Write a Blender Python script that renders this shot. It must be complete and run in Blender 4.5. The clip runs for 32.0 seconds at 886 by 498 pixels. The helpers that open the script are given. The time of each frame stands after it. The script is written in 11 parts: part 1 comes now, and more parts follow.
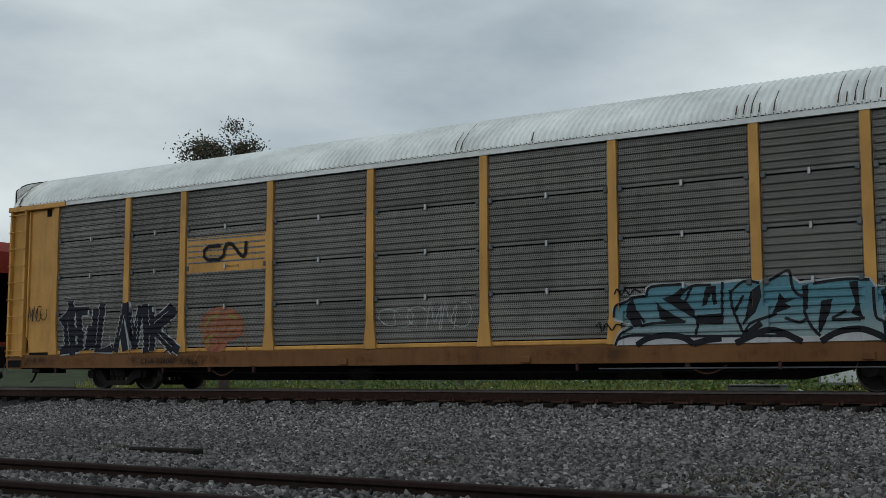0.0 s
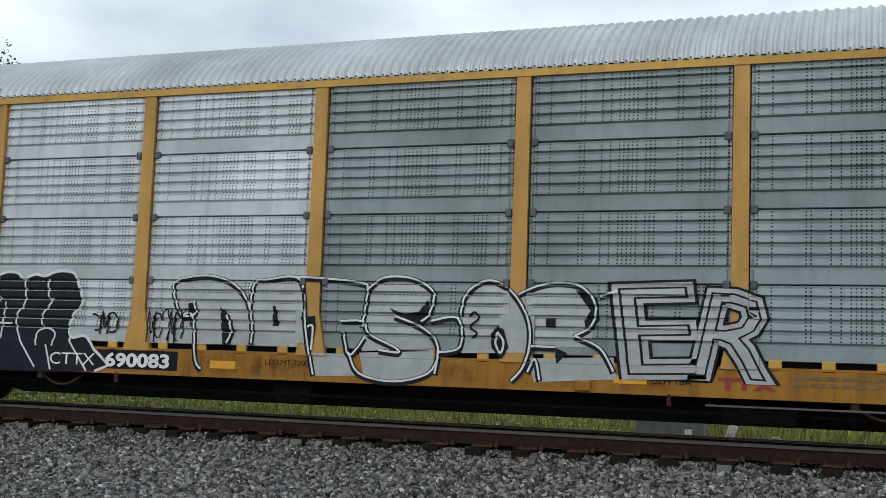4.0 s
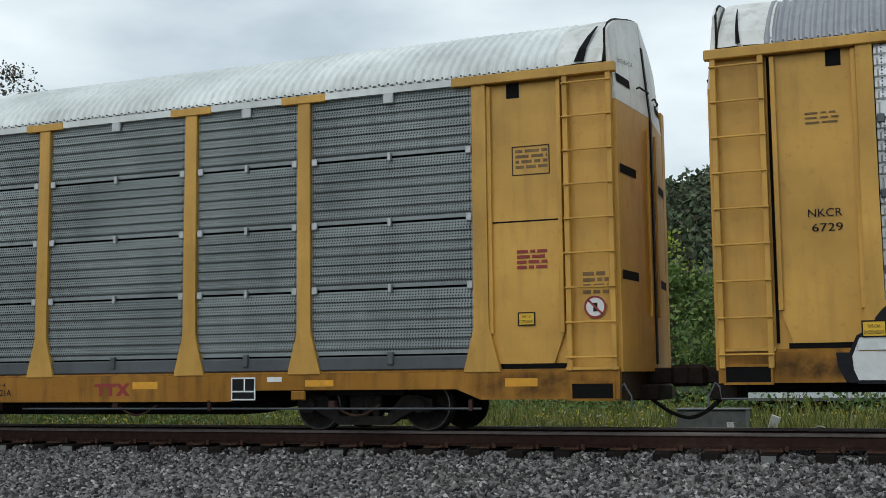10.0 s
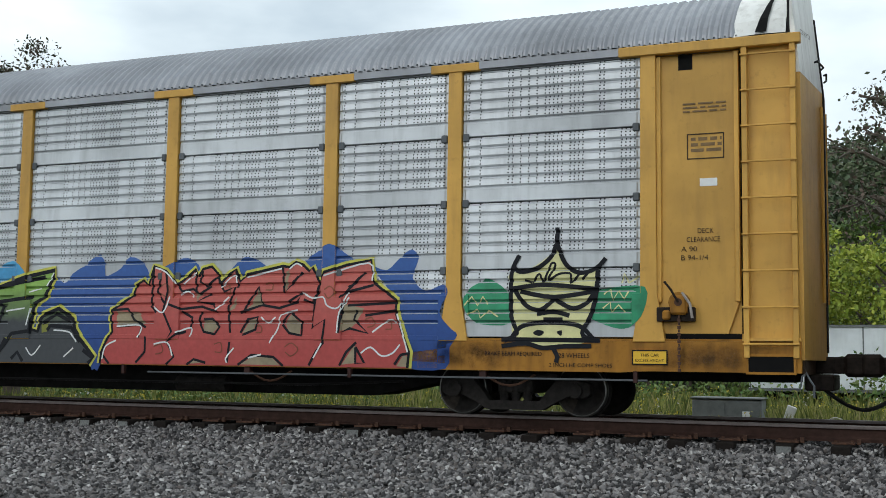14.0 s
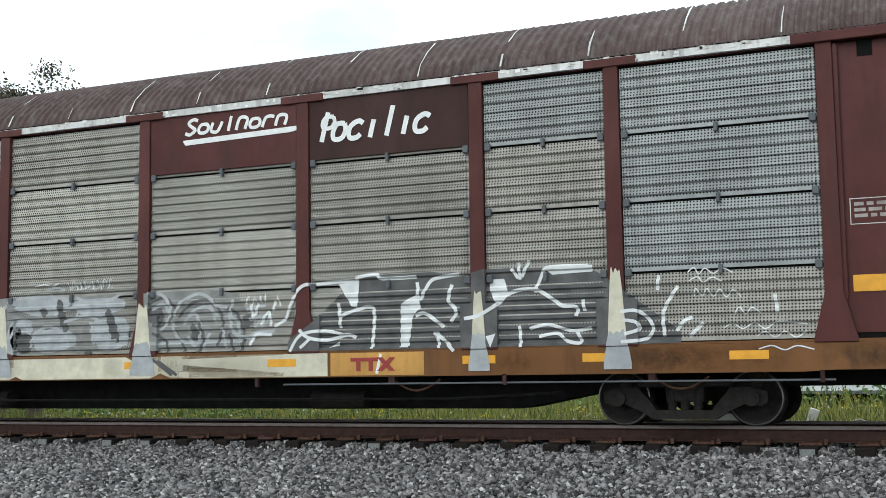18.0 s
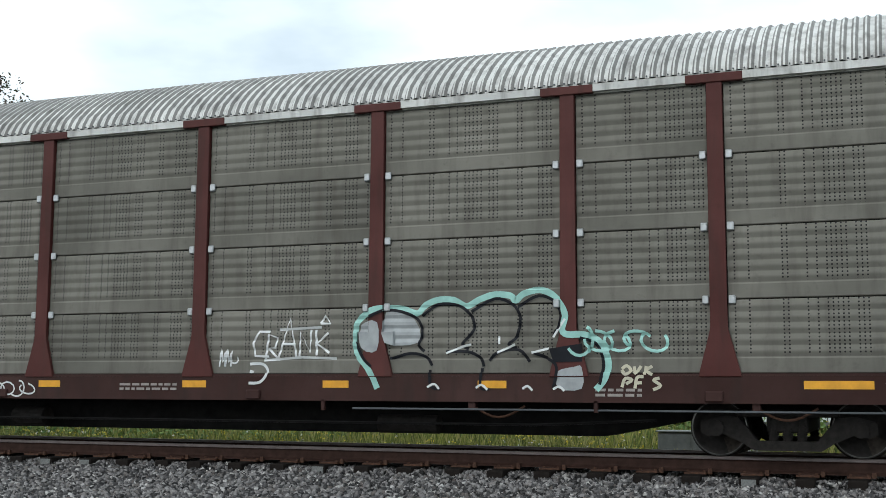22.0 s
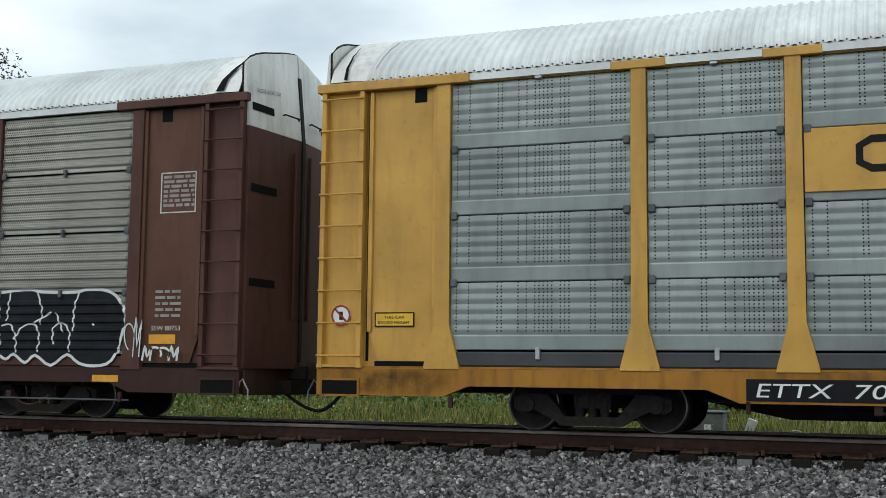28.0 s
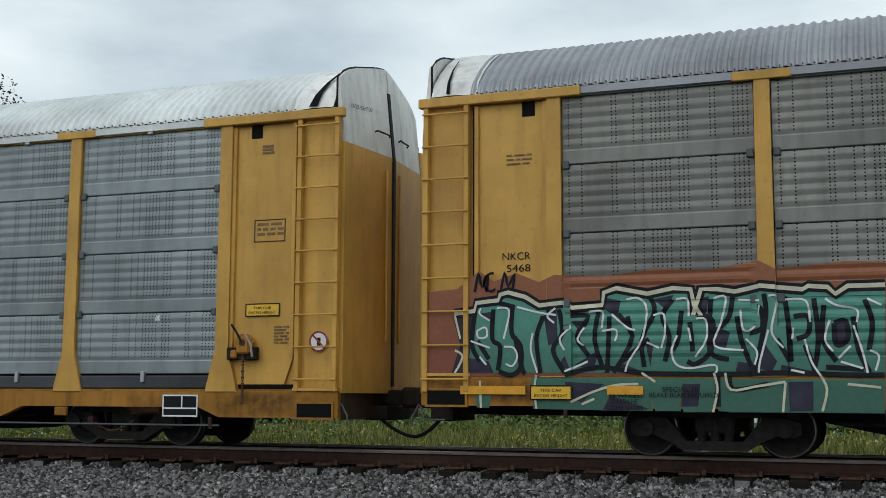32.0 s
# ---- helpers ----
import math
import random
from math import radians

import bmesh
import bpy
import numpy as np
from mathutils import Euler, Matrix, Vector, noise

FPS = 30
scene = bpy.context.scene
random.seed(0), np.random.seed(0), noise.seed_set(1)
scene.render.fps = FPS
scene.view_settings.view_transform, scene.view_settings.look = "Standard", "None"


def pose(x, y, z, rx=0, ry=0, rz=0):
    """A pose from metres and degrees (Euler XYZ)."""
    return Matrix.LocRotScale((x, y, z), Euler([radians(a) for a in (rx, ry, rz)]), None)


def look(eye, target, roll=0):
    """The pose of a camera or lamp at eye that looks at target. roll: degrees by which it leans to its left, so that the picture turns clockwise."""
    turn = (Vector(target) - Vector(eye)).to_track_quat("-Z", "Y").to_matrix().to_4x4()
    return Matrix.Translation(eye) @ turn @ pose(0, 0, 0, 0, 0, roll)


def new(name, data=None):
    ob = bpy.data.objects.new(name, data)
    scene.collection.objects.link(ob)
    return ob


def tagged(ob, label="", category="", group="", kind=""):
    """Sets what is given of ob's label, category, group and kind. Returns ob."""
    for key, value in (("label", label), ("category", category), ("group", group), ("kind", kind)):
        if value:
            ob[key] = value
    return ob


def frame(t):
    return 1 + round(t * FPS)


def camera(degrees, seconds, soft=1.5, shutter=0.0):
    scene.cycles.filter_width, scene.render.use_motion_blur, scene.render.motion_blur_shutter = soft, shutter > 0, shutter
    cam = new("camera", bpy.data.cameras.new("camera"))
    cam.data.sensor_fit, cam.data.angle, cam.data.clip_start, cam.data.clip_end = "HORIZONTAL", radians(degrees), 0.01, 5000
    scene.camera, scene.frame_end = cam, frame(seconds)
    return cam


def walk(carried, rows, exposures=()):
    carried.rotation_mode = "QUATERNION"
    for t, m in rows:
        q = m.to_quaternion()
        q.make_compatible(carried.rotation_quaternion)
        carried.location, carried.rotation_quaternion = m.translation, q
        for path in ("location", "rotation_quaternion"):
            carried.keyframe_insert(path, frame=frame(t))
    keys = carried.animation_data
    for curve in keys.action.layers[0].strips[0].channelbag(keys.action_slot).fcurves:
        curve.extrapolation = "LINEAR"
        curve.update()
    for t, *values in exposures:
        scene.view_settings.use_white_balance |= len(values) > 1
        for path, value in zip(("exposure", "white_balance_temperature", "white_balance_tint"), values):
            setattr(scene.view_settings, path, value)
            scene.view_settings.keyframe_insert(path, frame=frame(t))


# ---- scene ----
# ---- camera and walk ----
cam = camera(40.55, 32.0, soft=0.45)
PATH = [
    (0, 5.93, -5.42, 0.6, 96.145, 0.11, 33.2), (0.5, 5.91, -5.52, 0.6, 96.03, -0.92, 31.33),
    (1, 5.89, -5.68, 0.6, 95.57, -0.76, 30.3), (1.5, 5.87, -5.78, 0.6, 95.7, -1.0, 30.05),
    (1.65, 5.87, -5.78, 0.6, 95.75, -1.04, 30.0), (1.8, 4.2, -4.1, 0.6, 96.2, -1.1, 28.2),
    (2, 1.41, -1.57, 0.6, 96.908, -1.129, 24.685), (2.2, 0.35, -0.4, 0.92, 96.7, -1.15, 23.6),
    (2.4, 0, 0, 1.12, 96.62, -1.2, 23.2), (2.5, 0, 0, 1.12, 96.681, -1.161, 23.087),
    (3, 0, 0, 1.12, 96.553, -0.235, 22.905), (3.5, 0, 0, 1.12, 96.118, -2.199, 19.98),
    (5.5, 0, 0, 1.12, 95.057, -0.802, 22.836), (6, 0, 0, 1.12, 94.937, -0.418, 23.08),
    (6.5, 0, 0, 1.12, 94.989, -0.672, 23.137), (7, 0, 0, 1.12, 94.863, -0.643, 23.048),
    (7.5, 0, 0, 1.12, 94.854, -0.559, 23.102), (8, 0, 0, 1.12, 94.926, -0.774, 22.638),
    (8.5, 0, 0, 1.12, 96.062, -0.265, 22.466), (9, 0, 0, 1.12, 95.933, -0.015, 22.431),
    (9.5, 0, 0, 1.12, 96.231, -0.189, 22.133), (10, 0, 0, 1.12, 96.041, 0.638, 22.097),
    (10.5, 0, 0, 1.12, 96.195, 0.838, 21.31), (11, 0, 0, 1.12, 96.466, 1.152, 21.654),
    (11.5, 0, 0, 1.12, 96.194, 0.925, 21.593), (12, 0, 0, 1.12, 95.98, 0.151, 21.523),
    (12.5, 0, 0, 1.12, 95.732, -0.178, 21.967), (13, 0, 0, 1.12, 95.635, -0.324, 22.139),
    (13.5, 0, 0, 1.12, 95.415, -0.603, 22.366), (14, 0, 0, 1.12, 95.223, -0.658, 22.866),
    (14.5, 0, 0, 1.12, 95.106, -0.594, 22.95), (15, 0, 0, 1.12, 95.208, -0.406, 22.862),
    (15.5, 0, 0, 1.12, 95.05, -0.19, 23.219), (17.5, 0, 0, 1.12, 95.261, 0.319, 23.666),
    (18, 0, 0, 1.12, 95.763, 0.805, 23.796), (18.5, 0, 0, 1.12, 96.031, 1.256, 23.514),
    (19, 0, 0, 1.12, 95.937, 1.5, 23.37), (19.5, 0, 0, 1.12, 95.956, 1.677, 23.101),
    (20, 0, 0, 1.12, 95.603, 1.63, 22.515), (20.5, 0, 0, 1.12, 95.862, 0.994, 22.908),
    (21, 0, 0, 1.12, 95.781, 0.007, 22.897), (21.5, 0, 0, 1.12, 95.113, 1.228, 22.914),
    (22, 0, 0, 1.12, 96.899, -0.292, 21.233), (22.5, 0, 0, 1.12, 96.393, -0.361, 21.508),
    (23, 0, 0, 1.12, 96.792, -0.669, 21.382), (23.5, 0, 0, 1.12, 96.589, -0.466, 20.926),
    (24, 0, 0, 1.12, 96.334, -0.579, 20.826), (24.5, 0, 0, 1.12, 96.365, -0.575, 20.881),
    (26.5, 0, 0, 1.12, 96.102, -0.671, 21.223), (27, 0, 0, 1.12, 96.105, -0.539, 21.253),
    (27.5, 0, 0, 1.12, 95.977, -0.521, 21.173), (28, 0, 0, 1.12, 95.883, -0.604, 21.118),
    (28.5, 0, 0, 1.12, 95.916, -0.071, 20.935), (29, 0, 0, 1.12, 96.073, 0.33, 20.825),
    (29.5, 0, 0, 1.12, 96.43, 0.336, 20.531), (30, 0, 0, 1.12, 96.3, 0.704, 20.409),
    (30.5, 0, 0, 1.12, 96.426, 0.527, 20.358), (31, 0, 0, 1.12, 96.689, 0.208, 20.61),
    (31.5, 0, 0, 1.12, 96.716, 0.018, 20.726), (32, 0, 0, 1.12, 96.972, -0.227, 20.948),
]

walk(cam, [(r[0], pose(*r[1:])) for r in PATH],
     exposures=[(0.0, -0.80), (1.5, -0.83), (2.0, -0.98), (2.6, -0.47), (3.5, -0.15), (5.5, 0.03), (8.0, 0.1), (9.0, -0.05), (10.0, -0.28), (11.0, -0.2), (12.0, -0.12), (13.0, -0.05), (14.0, -0.02), (14.6, 0.12), (15.5, 0.34), (17.5, 0.55), (18.2, 0.55), (19.0, 0.40), (20.0, 0.36), (22.0, 0.24), (23.0, -0.2), (24.0, 0.03), (27.0, -0.05), (29.0, -0.1), (31.0, -0.28), (32.0, -0.33)])

# ---- world and light ----
world = bpy.data.worlds.new("overcast_sky")
scene.world = world
world.use_nodes = True
wn, wl = world.node_tree.nodes, world.node_tree.links
wn.clear()
w_out = wn.new("ShaderNodeOutputWorld")
w_bg = wn.new("ShaderNodeBackground")
w_sky = wn.new("ShaderNodeTexSky")
w_sky.sky_type = 'NISHITA'
w_sky.sun_disc = False
w_sky.sun_elevation, w_sky.sun_rotation = radians(48), radians(200)
w_sky.air_density, w_sky.dust_density = 1.2, 3.0
w_co = wn.new("ShaderNodeTexCoord")
w_map = wn.new("ShaderNodeMapping")
w_map.inputs["Scale"].default_value = (1.0, 1.0, 2.6)
w_map.inputs["Rotation"].default_value = (0.0, 0.25, 0.0)
w_n1 = wn.new("ShaderNodeTexNoise")
w_n1.inputs["Scale"].default_value, w_n1.inputs["Detail"].default_value = 2.1, 6.0
w_n1.inputs["Roughness"].default_value = 0.5
w_ramp = wn.new("ShaderNodeValToRGB")
w_ramp.color_ramp.elements[0].position, w_ramp.color_ramp.elements[0].color = 0.34, (4.6, 5.7, 6.6, 1)
w_ramp.color_ramp.elements[1].position, w_ramp.color_ramp.elements[1].color = 0.64, (11.6, 12.7, 12.9, 1)
w_mix = wn.new("ShaderNodeMixRGB")
w_mix.inputs[0].default_value = 0.86
wl.new(w_co.outputs["Generated"], w_map.inputs[0])
wl.new(w_map.outputs[0], w_n1.inputs["Vector"])
wl.new(w_n1.outputs[0], w_ramp.inputs[0])
wl.new(w_sky.outputs[0], w_mix.inputs[1])
wl.new(w_ramp.outputs[0], w_mix.inputs[2])
wl.new(w_mix.outputs[0], w_bg.inputs[0])
w_bg.inputs[1].default_value = 0.116
wl.new(w_bg.outputs[0], w_out.inputs[0])

sun = new("sun", bpy.data.lights.new("sun", 'SUN'))
sun.data.energy, sun.data.angle, sun.data.color = 0.55, radians(25), (1.0, 0.98, 0.95)
sun.matrix_world = look((-20, -30, 40), (0, 15, 0))

# ---- materials ----
def node_mat(name):
    m = bpy.data.materials.new(name)
    m.use_nodes = True
    n = m.node_tree.nodes
    return m, n, m.node_tree.links, n["Principled BSDF"]


def mth(n, l, op, a, b=None, c=None):
    x = n.new("ShaderNodeMath")
    x.operation = op
    for i, v in enumerate((a, b, c)):
        if v is None:
            continue
        if isinstance(v, (int, float)):
            x.inputs[i].default_value = v
        else:
            l.new(v, x.inputs[i])
    return x.outputs[0]


def mixc(n, l, fac, a, b):
    x = n.new("ShaderNodeMixRGB")
    for i, v in enumerate((fac, a, b)):
        if isinstance(v, (int, float)):
            x.inputs[i].default_value = v
        elif isinstance(v, tuple):
            x.inputs[i].default_value = (*v[:3], 1)
        else:
            l.new(v, x.inputs[i])
    return x.outputs[0]


def noise_tex(n, l, vec, scale, detail=4.0, rough=0.55, stretch=None):
    if stretch:
        mp = n.new("ShaderNodeMapping")
        mp.inputs["Scale"].default_value = stretch
        l.new(vec, mp.inputs[0])
        vec = mp.outputs[0]
    t = n.new("ShaderNodeTexNoise")
    t.inputs["Scale"].default_value, t.inputs["Detail"].default_value, t.inputs["Roughness"].default_value = scale, detail, rough
    l.new(vec, t.inputs["Vector"])
    return t.outputs[0]


def ramp(n, l, v, a, b):
    x = n.new("ShaderNodeMapRange")
    x.inputs[1].default_value, x.inputs[2].default_value = a, b
    l.new(v, x.inputs[0])
    return x.outputs[0]


def painted(name, base, dirt=(0.06, 0.045, 0.03), rough=0.5, metal=0.0, streak=0.35, spots=0.3, vary=0.0, holes=None, bump=0.15, seams=0.0):
    """Weathered paint: broad fading, runs of grime down the sheet, specks, and for racks a pattern of punched holes."""
    m, n, l, bs = node_mat(name)
    tc = n.new("ShaderNodeTexCoord").outputs["Object"]
    info = n.new("ShaderNodeObjectInfo")
    shift = n.new("ShaderNodeVectorMath")
    shift.operation = 'MULTIPLY_ADD'
    l.new(info.outputs["Random"], shift.inputs[0])
    shift.inputs[1].default_value = (37.0, 11.0, 23.0)
    l.new(tc, shift.inputs[2])
    v = shift.outputs[0]
    broad = noise_tex(n, l, v, 0.7, 5.0)
    fine = noise_tex(n, l, v, 9.0, 5.0, 0.65)
    runs = noise_tex(n, l, v, 3.0, 4.0, 0.55, (2.0, 2.0, 0.30))
    light = tuple(min(1.0, c * 1.18 + 0.01) for c in base)
    dark = tuple(c * 0.80 for c in base)
    col = mixc(n, l, ramp(n, l, broad, 0.32, 0.68), dark, light)
    if vary:
        x = n.new("ShaderNodeHueSaturation")
        l.new(col, x.inputs["Color"])
        l.new(mth(n, l, 'MULTIPLY_ADD', info.outputs["Random"], 2 * vary, 1 - vary), x.inputs["Value"])
        col = x.outputs[0]
    col = mixc(n, l, mth(n, l, 'MULTIPLY', ramp(n, l, runs, 0.48, 0.78), streak), col, dirt)
    col = mixc(n, l, mth(n, l, 'MULTIPLY', ramp(n, l, fine, 0.58, 0.8), spots), col, dirt)
    if holes:
        px_, pz_, r_, keep, zlow = holes
        sep = n.new("ShaderNodeSeparateXYZ")
        l.new(tc, sep.inputs[0])
        ax = mth(n, l, 'DIVIDE', sep.outputs[0], px_)
        az = mth(n, l, 'DIVIDE', sep.outputs[2], pz_)
        dx = mth(n, l, 'MULTIPLY', mth(n, l, 'SUBTRACT', mth(n, l, 'FRACT', ax), 0.5), px_)
        dz = mth(n, l, 'MULTIPLY', mth(n, l, 'SUBTRACT', mth(n, l, 'FRACT', az), 0.5), pz_)
        d = mth(n, l, 'SQRT', mth(n, l, 'ADD', mth(n, l, 'MULTIPLY', dx, dx), mth(n, l, 'MULTIPLY', dz, dz)))
        hole = mth(n, l, 'LESS_THAN', d, r_)
        if keep < 1:
            wnz = n.new("ShaderNodeTexWhiteNoise")
            wnz.noise_dimensions = '1D'
            l.new(mth(n, l, 'FLOOR', ax), wnz.inputs["W"])
            hole = mth(n, l, 'MULTIPLY', hole, mth(n, l, 'LESS_THAN', wnz.outputs[0], keep))
        hole = mth(n, l, 'MULTIPLY', hole, mth(n, l, 'GREATER_THAN', sep.outputs[2], zlow))
        col = mixc(n, l, hole, col, (0.012, 0.012, 0.013))
    l.new(col, bs.inputs["Base Color"])
    bs.inputs["Metallic"].default_value = metal
    bs.inputs["Specular IOR Level"].default_value = 0.5 if max(base) > 0.4 else 0.22
    l.new(mth(n, l, 'MULTIPLY_ADD', fine, 0.25, rough - 0.12), bs.inputs["Roughness"])
    bp = n.new("ShaderNodeBump")
    bp.inputs["Strength"].default_value, bp.inputs["Distance"].default_value = bump, 0.01
    l.new(fine, bp.inputs["Height"])
    l.new(bp.outputs[0], bs.inputs["Normal"])
    return m


def plain(name, base, rough=0.6, metal=0.0, var=0.25, scale=6.0, bump=0.1):
    m, n, l, bs = node_mat(name)
    tc = n.new("ShaderNodeTexCoord").outputs["Object"]
    v = noise_tex(n, l, tc, scale, 5.0, 0.6)
    col = mixc(n, l, ramp(n, l, v, 0.3, 0.7), tuple(c * (1 - var) for c in base), tuple(min(1, c * (1 + var)) for c in base))
    l.new(col, bs.inputs["Base Color"])
    bs.inputs["Roughness"].default_value, bs.inputs["Metallic"].default_value = rough, metal
    if max(base) < 0.06 and metal < 0.5:
        bs.inputs["Specular IOR Level"].default_value = 0.15
    bp = n.new("ShaderNodeBump")
    bp.inputs["Strength"].default_value, bp.inputs["Distance"].default_value = bump, 0.01
    l.new(v, bp.inputs["Height"])
    l.new(bp.outputs[0], bs.inputs["Normal"])
    return m


RUST = (0.075, 0.032, 0.015)
YELLOW = painted("yellow_rack_paint", (0.57, 0.31, 0.05), RUST, 0.5, 0, 0.24, 0.28)
YELLOW_OLD = painted("aged_yellow_paint", (0.51, 0.26, 0.052), RUST, 0.55, 0, 0.32, 0.36)
YELLOW_SILL = painted("yellow_sill_paint", (0.34, 0.15, 0.016), (0.05, 0.028, 0.012), 0.5, 0, 0.6, 0.4)
ORANGE_SILL = painted("rusty_orange_sill_paint", (0.155, 0.066, 0.019), RUST, 0.6, 0, 0.6, 0.5)
BROWN = painted("mineral_brown_paint", (0.078, 0.019, 0.016), (0.03, 0.018, 0.014), 0.55, 0, 0.5, 0.3)
BROWN_LIGHT = painted("faded_brown_paint", (0.085, 0.034, 0.025), (0.03, 0.018, 0.014), 0.55, 0, 0.5, 0.3)
BROWN_DOOR = painted("sun_faded_brown_paint", (0.112, 0.048, 0.029), (0.04, 0.022, 0.016), 0.6, 0, 0.5, 0.35)
DARK_SILL = painted("grimy_brown_sill", (0.04, 0.014, 0.011), (0.018, 0.013, 0.011), 0.65, 0, 0.6, 0.4)
DARK_RAIL = painted("dark_rub_rail", (0.055, 0.058, 0.062), (0.03, 0.03, 0.03), 0.6, 0.1, 0.3, 0.3)
GREY_RAIL = painted("grey_rub_rail", (0.10, 0.11, 0.12), (0.05, 0.05, 0.05), 0.55, 0.2, 0.3, 0.3)
P_RIB_DARK = painted("dark_ribbed_steel", (0.18, 0.175, 0.165), (0.06, 0.055, 0.05), 0.55, 0.35, 0.35, 0.25, 0.10, (0.043, 0.040, 0.0112, 1, 0.03))
P_RIB = painted("galvanised_ribbed_steel", (0.26, 0.29, 0.295), (0.07, 0.07, 0.07), 0.5, 0.4, 0.3, 0.2, 0.06, (0.043, 0.040, 0.0112, 1, 0.03))
P_RIB_OLD = painted("stained_ribbed_steel", (0.38, 0.365, 0.33), (0.10, 0.085, 0.07), 0.52, 0.35, 0.45, 0.3, 0.14, (0.043, 0.040, 0.0112, 1, 0.03))
P_RIB_LIGHT = painted("pale_blue_ribbed_steel", (0.33, 0.35, 0.345), (0.12, 0.11, 0.10), 0.5, 0.4, 0.4, 0.25, 0.08, (0.043, 0.040, 0.0112, 1, 0.03))
P_RIB_BRIGHT = painted("bright_ribbed_steel", (0.50, 0.51, 0.50), (0.2, 0.19, 0.17), 0.45, 0.5, 0.3, 0.2, 0.06, (0.043, 0.040, 0.0112, 1, 0.03))
P_HOLE_BRIGHT = painted("bright_punched_steel", (0.50, 0.52, 0.54), (0.16, 0.165, 0.17), 0.42, 0.6, 0.35, 0.2, 0.07, (0.058, 0.046, 0.0108, 0.5, 0.215))
P_HOLE_GREY = painted("grey_punched_steel", (0.25, 0.283, 0.276), (0.10, 0.105, 0.10), 0.5, 0.45, 0.3, 0.2, 0.06, (0.058, 0.046, 0.0108, 0.45, 0.215))
P_HOLE_WORN = painted("worn_grey_punched_steel", (0.205, 0.205, 0.19), (0.07, 0.065, 0.055), 0.5, 0.4, 0.4, 0.3, 0.08, (0.058, 0.046, 0.0108, 0.45, 0.215))
P_HOLE_BLUE = painted("blue_grey_punched_steel", (0.255, 0.29, 0.30), (0.10, 0.11, 0.12), 0.5, 0.45, 0.35, 0.2, 0.06, (0.058, 0.046, 0.0108, 0.45, 0.215))
P_HOLE_DARK = painted("sooty_punched_steel", (0.155, 0.148, 0.128), (0.055, 0.047, 0.038), 0.55, 0.3, 0.45, 0.3, 0.10, (0.058, 0.046, 0.0108, 0.45, 0.215))
ROOF_WHITE = painted("white_roof_sheet", (0.70, 0.73, 0.72), (0.30, 0.29, 0.27), 0.5, 0.0, 0.25, 0.15)
ROOF_GREY = painted("zinc_roof_sheet", (0.30, 0.31, 0.335), (0.15, 0.15, 0.15), 0.45, 0.4, 0.2, 0.15)
ROOF_SILVER = painted("silver_roof_sheet", (0.46, 0.48, 0.50), (0.22, 0.22, 0.22), 0.45, 0.4, 0.2, 0.15)
ROOF_RUST = painted("rusty_brown_roof_sheet", (0.07, 0.042, 0.038), (0.34, 0.33, 0.32), 0.65, 0.0, 0.22, 0.28)
ROOF_PATCHY = painted("peeling_white_roof_sheet", (0.60, 0.60, 0.58), (0.10, 0.085, 0.08), 0.55, 0.0, 0.75, 0.4)
WHITE_END = painted("white_end_paint", (0.72, 0.72, 0.69), (0.16, 0.13, 0.10), 0.5, 0.0, 0.4, 0.4)
BLACK_STEEL = plain("greasy_black_steel", (0.018, 0.017, 0.017), 0.6, 0.3, 0.4)
UNDERFRAME = plain("sooty_underframe", (0.012, 0.011, 0.011), 0.8, 0.1, 0.4)
TRUCK = plain("brown_black_cast_steel", (0.024, 0.021, 0.0195), 0.75, 0.1, 0.4, 12.0, 0.3)
TREAD = plain("polished_wheel_steel", (0.16, 0.155, 0.15), 0.35, 0.9, 0.2)
HOLLOW = plain("dark_interior", (0.006, 0.006, 0.006), 0.9, 0, 0.2)
SIGN_YELLOW = plain("reflective_yellow_sign", (0.75, 0.45, 0.03), 0.4, 0, 0.08)
SIGN_ORANGE = plain("amber_reflector_strip", (0.70, 0.33, 0.02), 0.4, 0, 0.15)
BLACK_PAINT = plain("black_paint", (0.009, 0.009, 0.011), 0.55, 0, 0.3)
WHITE_PAINT = plain("white_paint", (0.74, 0.75, 0.74), 0.5, 0, 0.12)
RED_PAINT = plain("red_paint", (0.27, 0.025, 0.02), 0.5, 0, 0.15)
STENCIL_DARK = plain("faded_black_stencil", (0.05, 0.035, 0.02), 0.6, 0, 0.3)
STENCIL_FAINT = plain("worn_dark_stencil", (0.17, 0.10, 0.035), 0.6, 0, 0.4)
STENCIL_PALE = plain("worn_pale_stencil", (0.30, 0.27, 0.25), 0.6, 0, 0.3)
STENCIL_WHITE = plain("faded_white_stencil", (0.55, 0.53, 0.50), 0.6, 0, 0.2)
RUSTED = plain("flaking_rust", (0.07, 0.03, 0.016), 0.8, 0.1, 0.5, 20, 0.4)
COUPLER = plain("greasy_brown_casting", (0.022, 0.016, 0.013), 0.7, 0.1, 0.4, 14.0, 0.3)
WHEEL_MARK = plain("dusty_wheel_plate", (0.045, 0.037, 0.031), 0.8, 0.0, 0.4, 14.0, 0.2)
ROOF_FLANK = painted("grey_roof_rib_flank", (0.24, 0.235, 0.225), (0.06, 0.055, 0.05), 0.6, 0, 0.6, 0.4)
END_GRIME = painted("rust_caked_end_steel", (0.05, 0.028, 0.015), (0.02, 0.014, 0.01), 0.75, 0, 0.6, 0.5)
CHROME = plain("galvanised_clip", (0.42, 0.43, 0.44), 0.4, 0.7, 0.15)
HOSE = plain("black_rubber_hose", (0.012, 0.012, 0.012), 0.55, 0, 0.3)

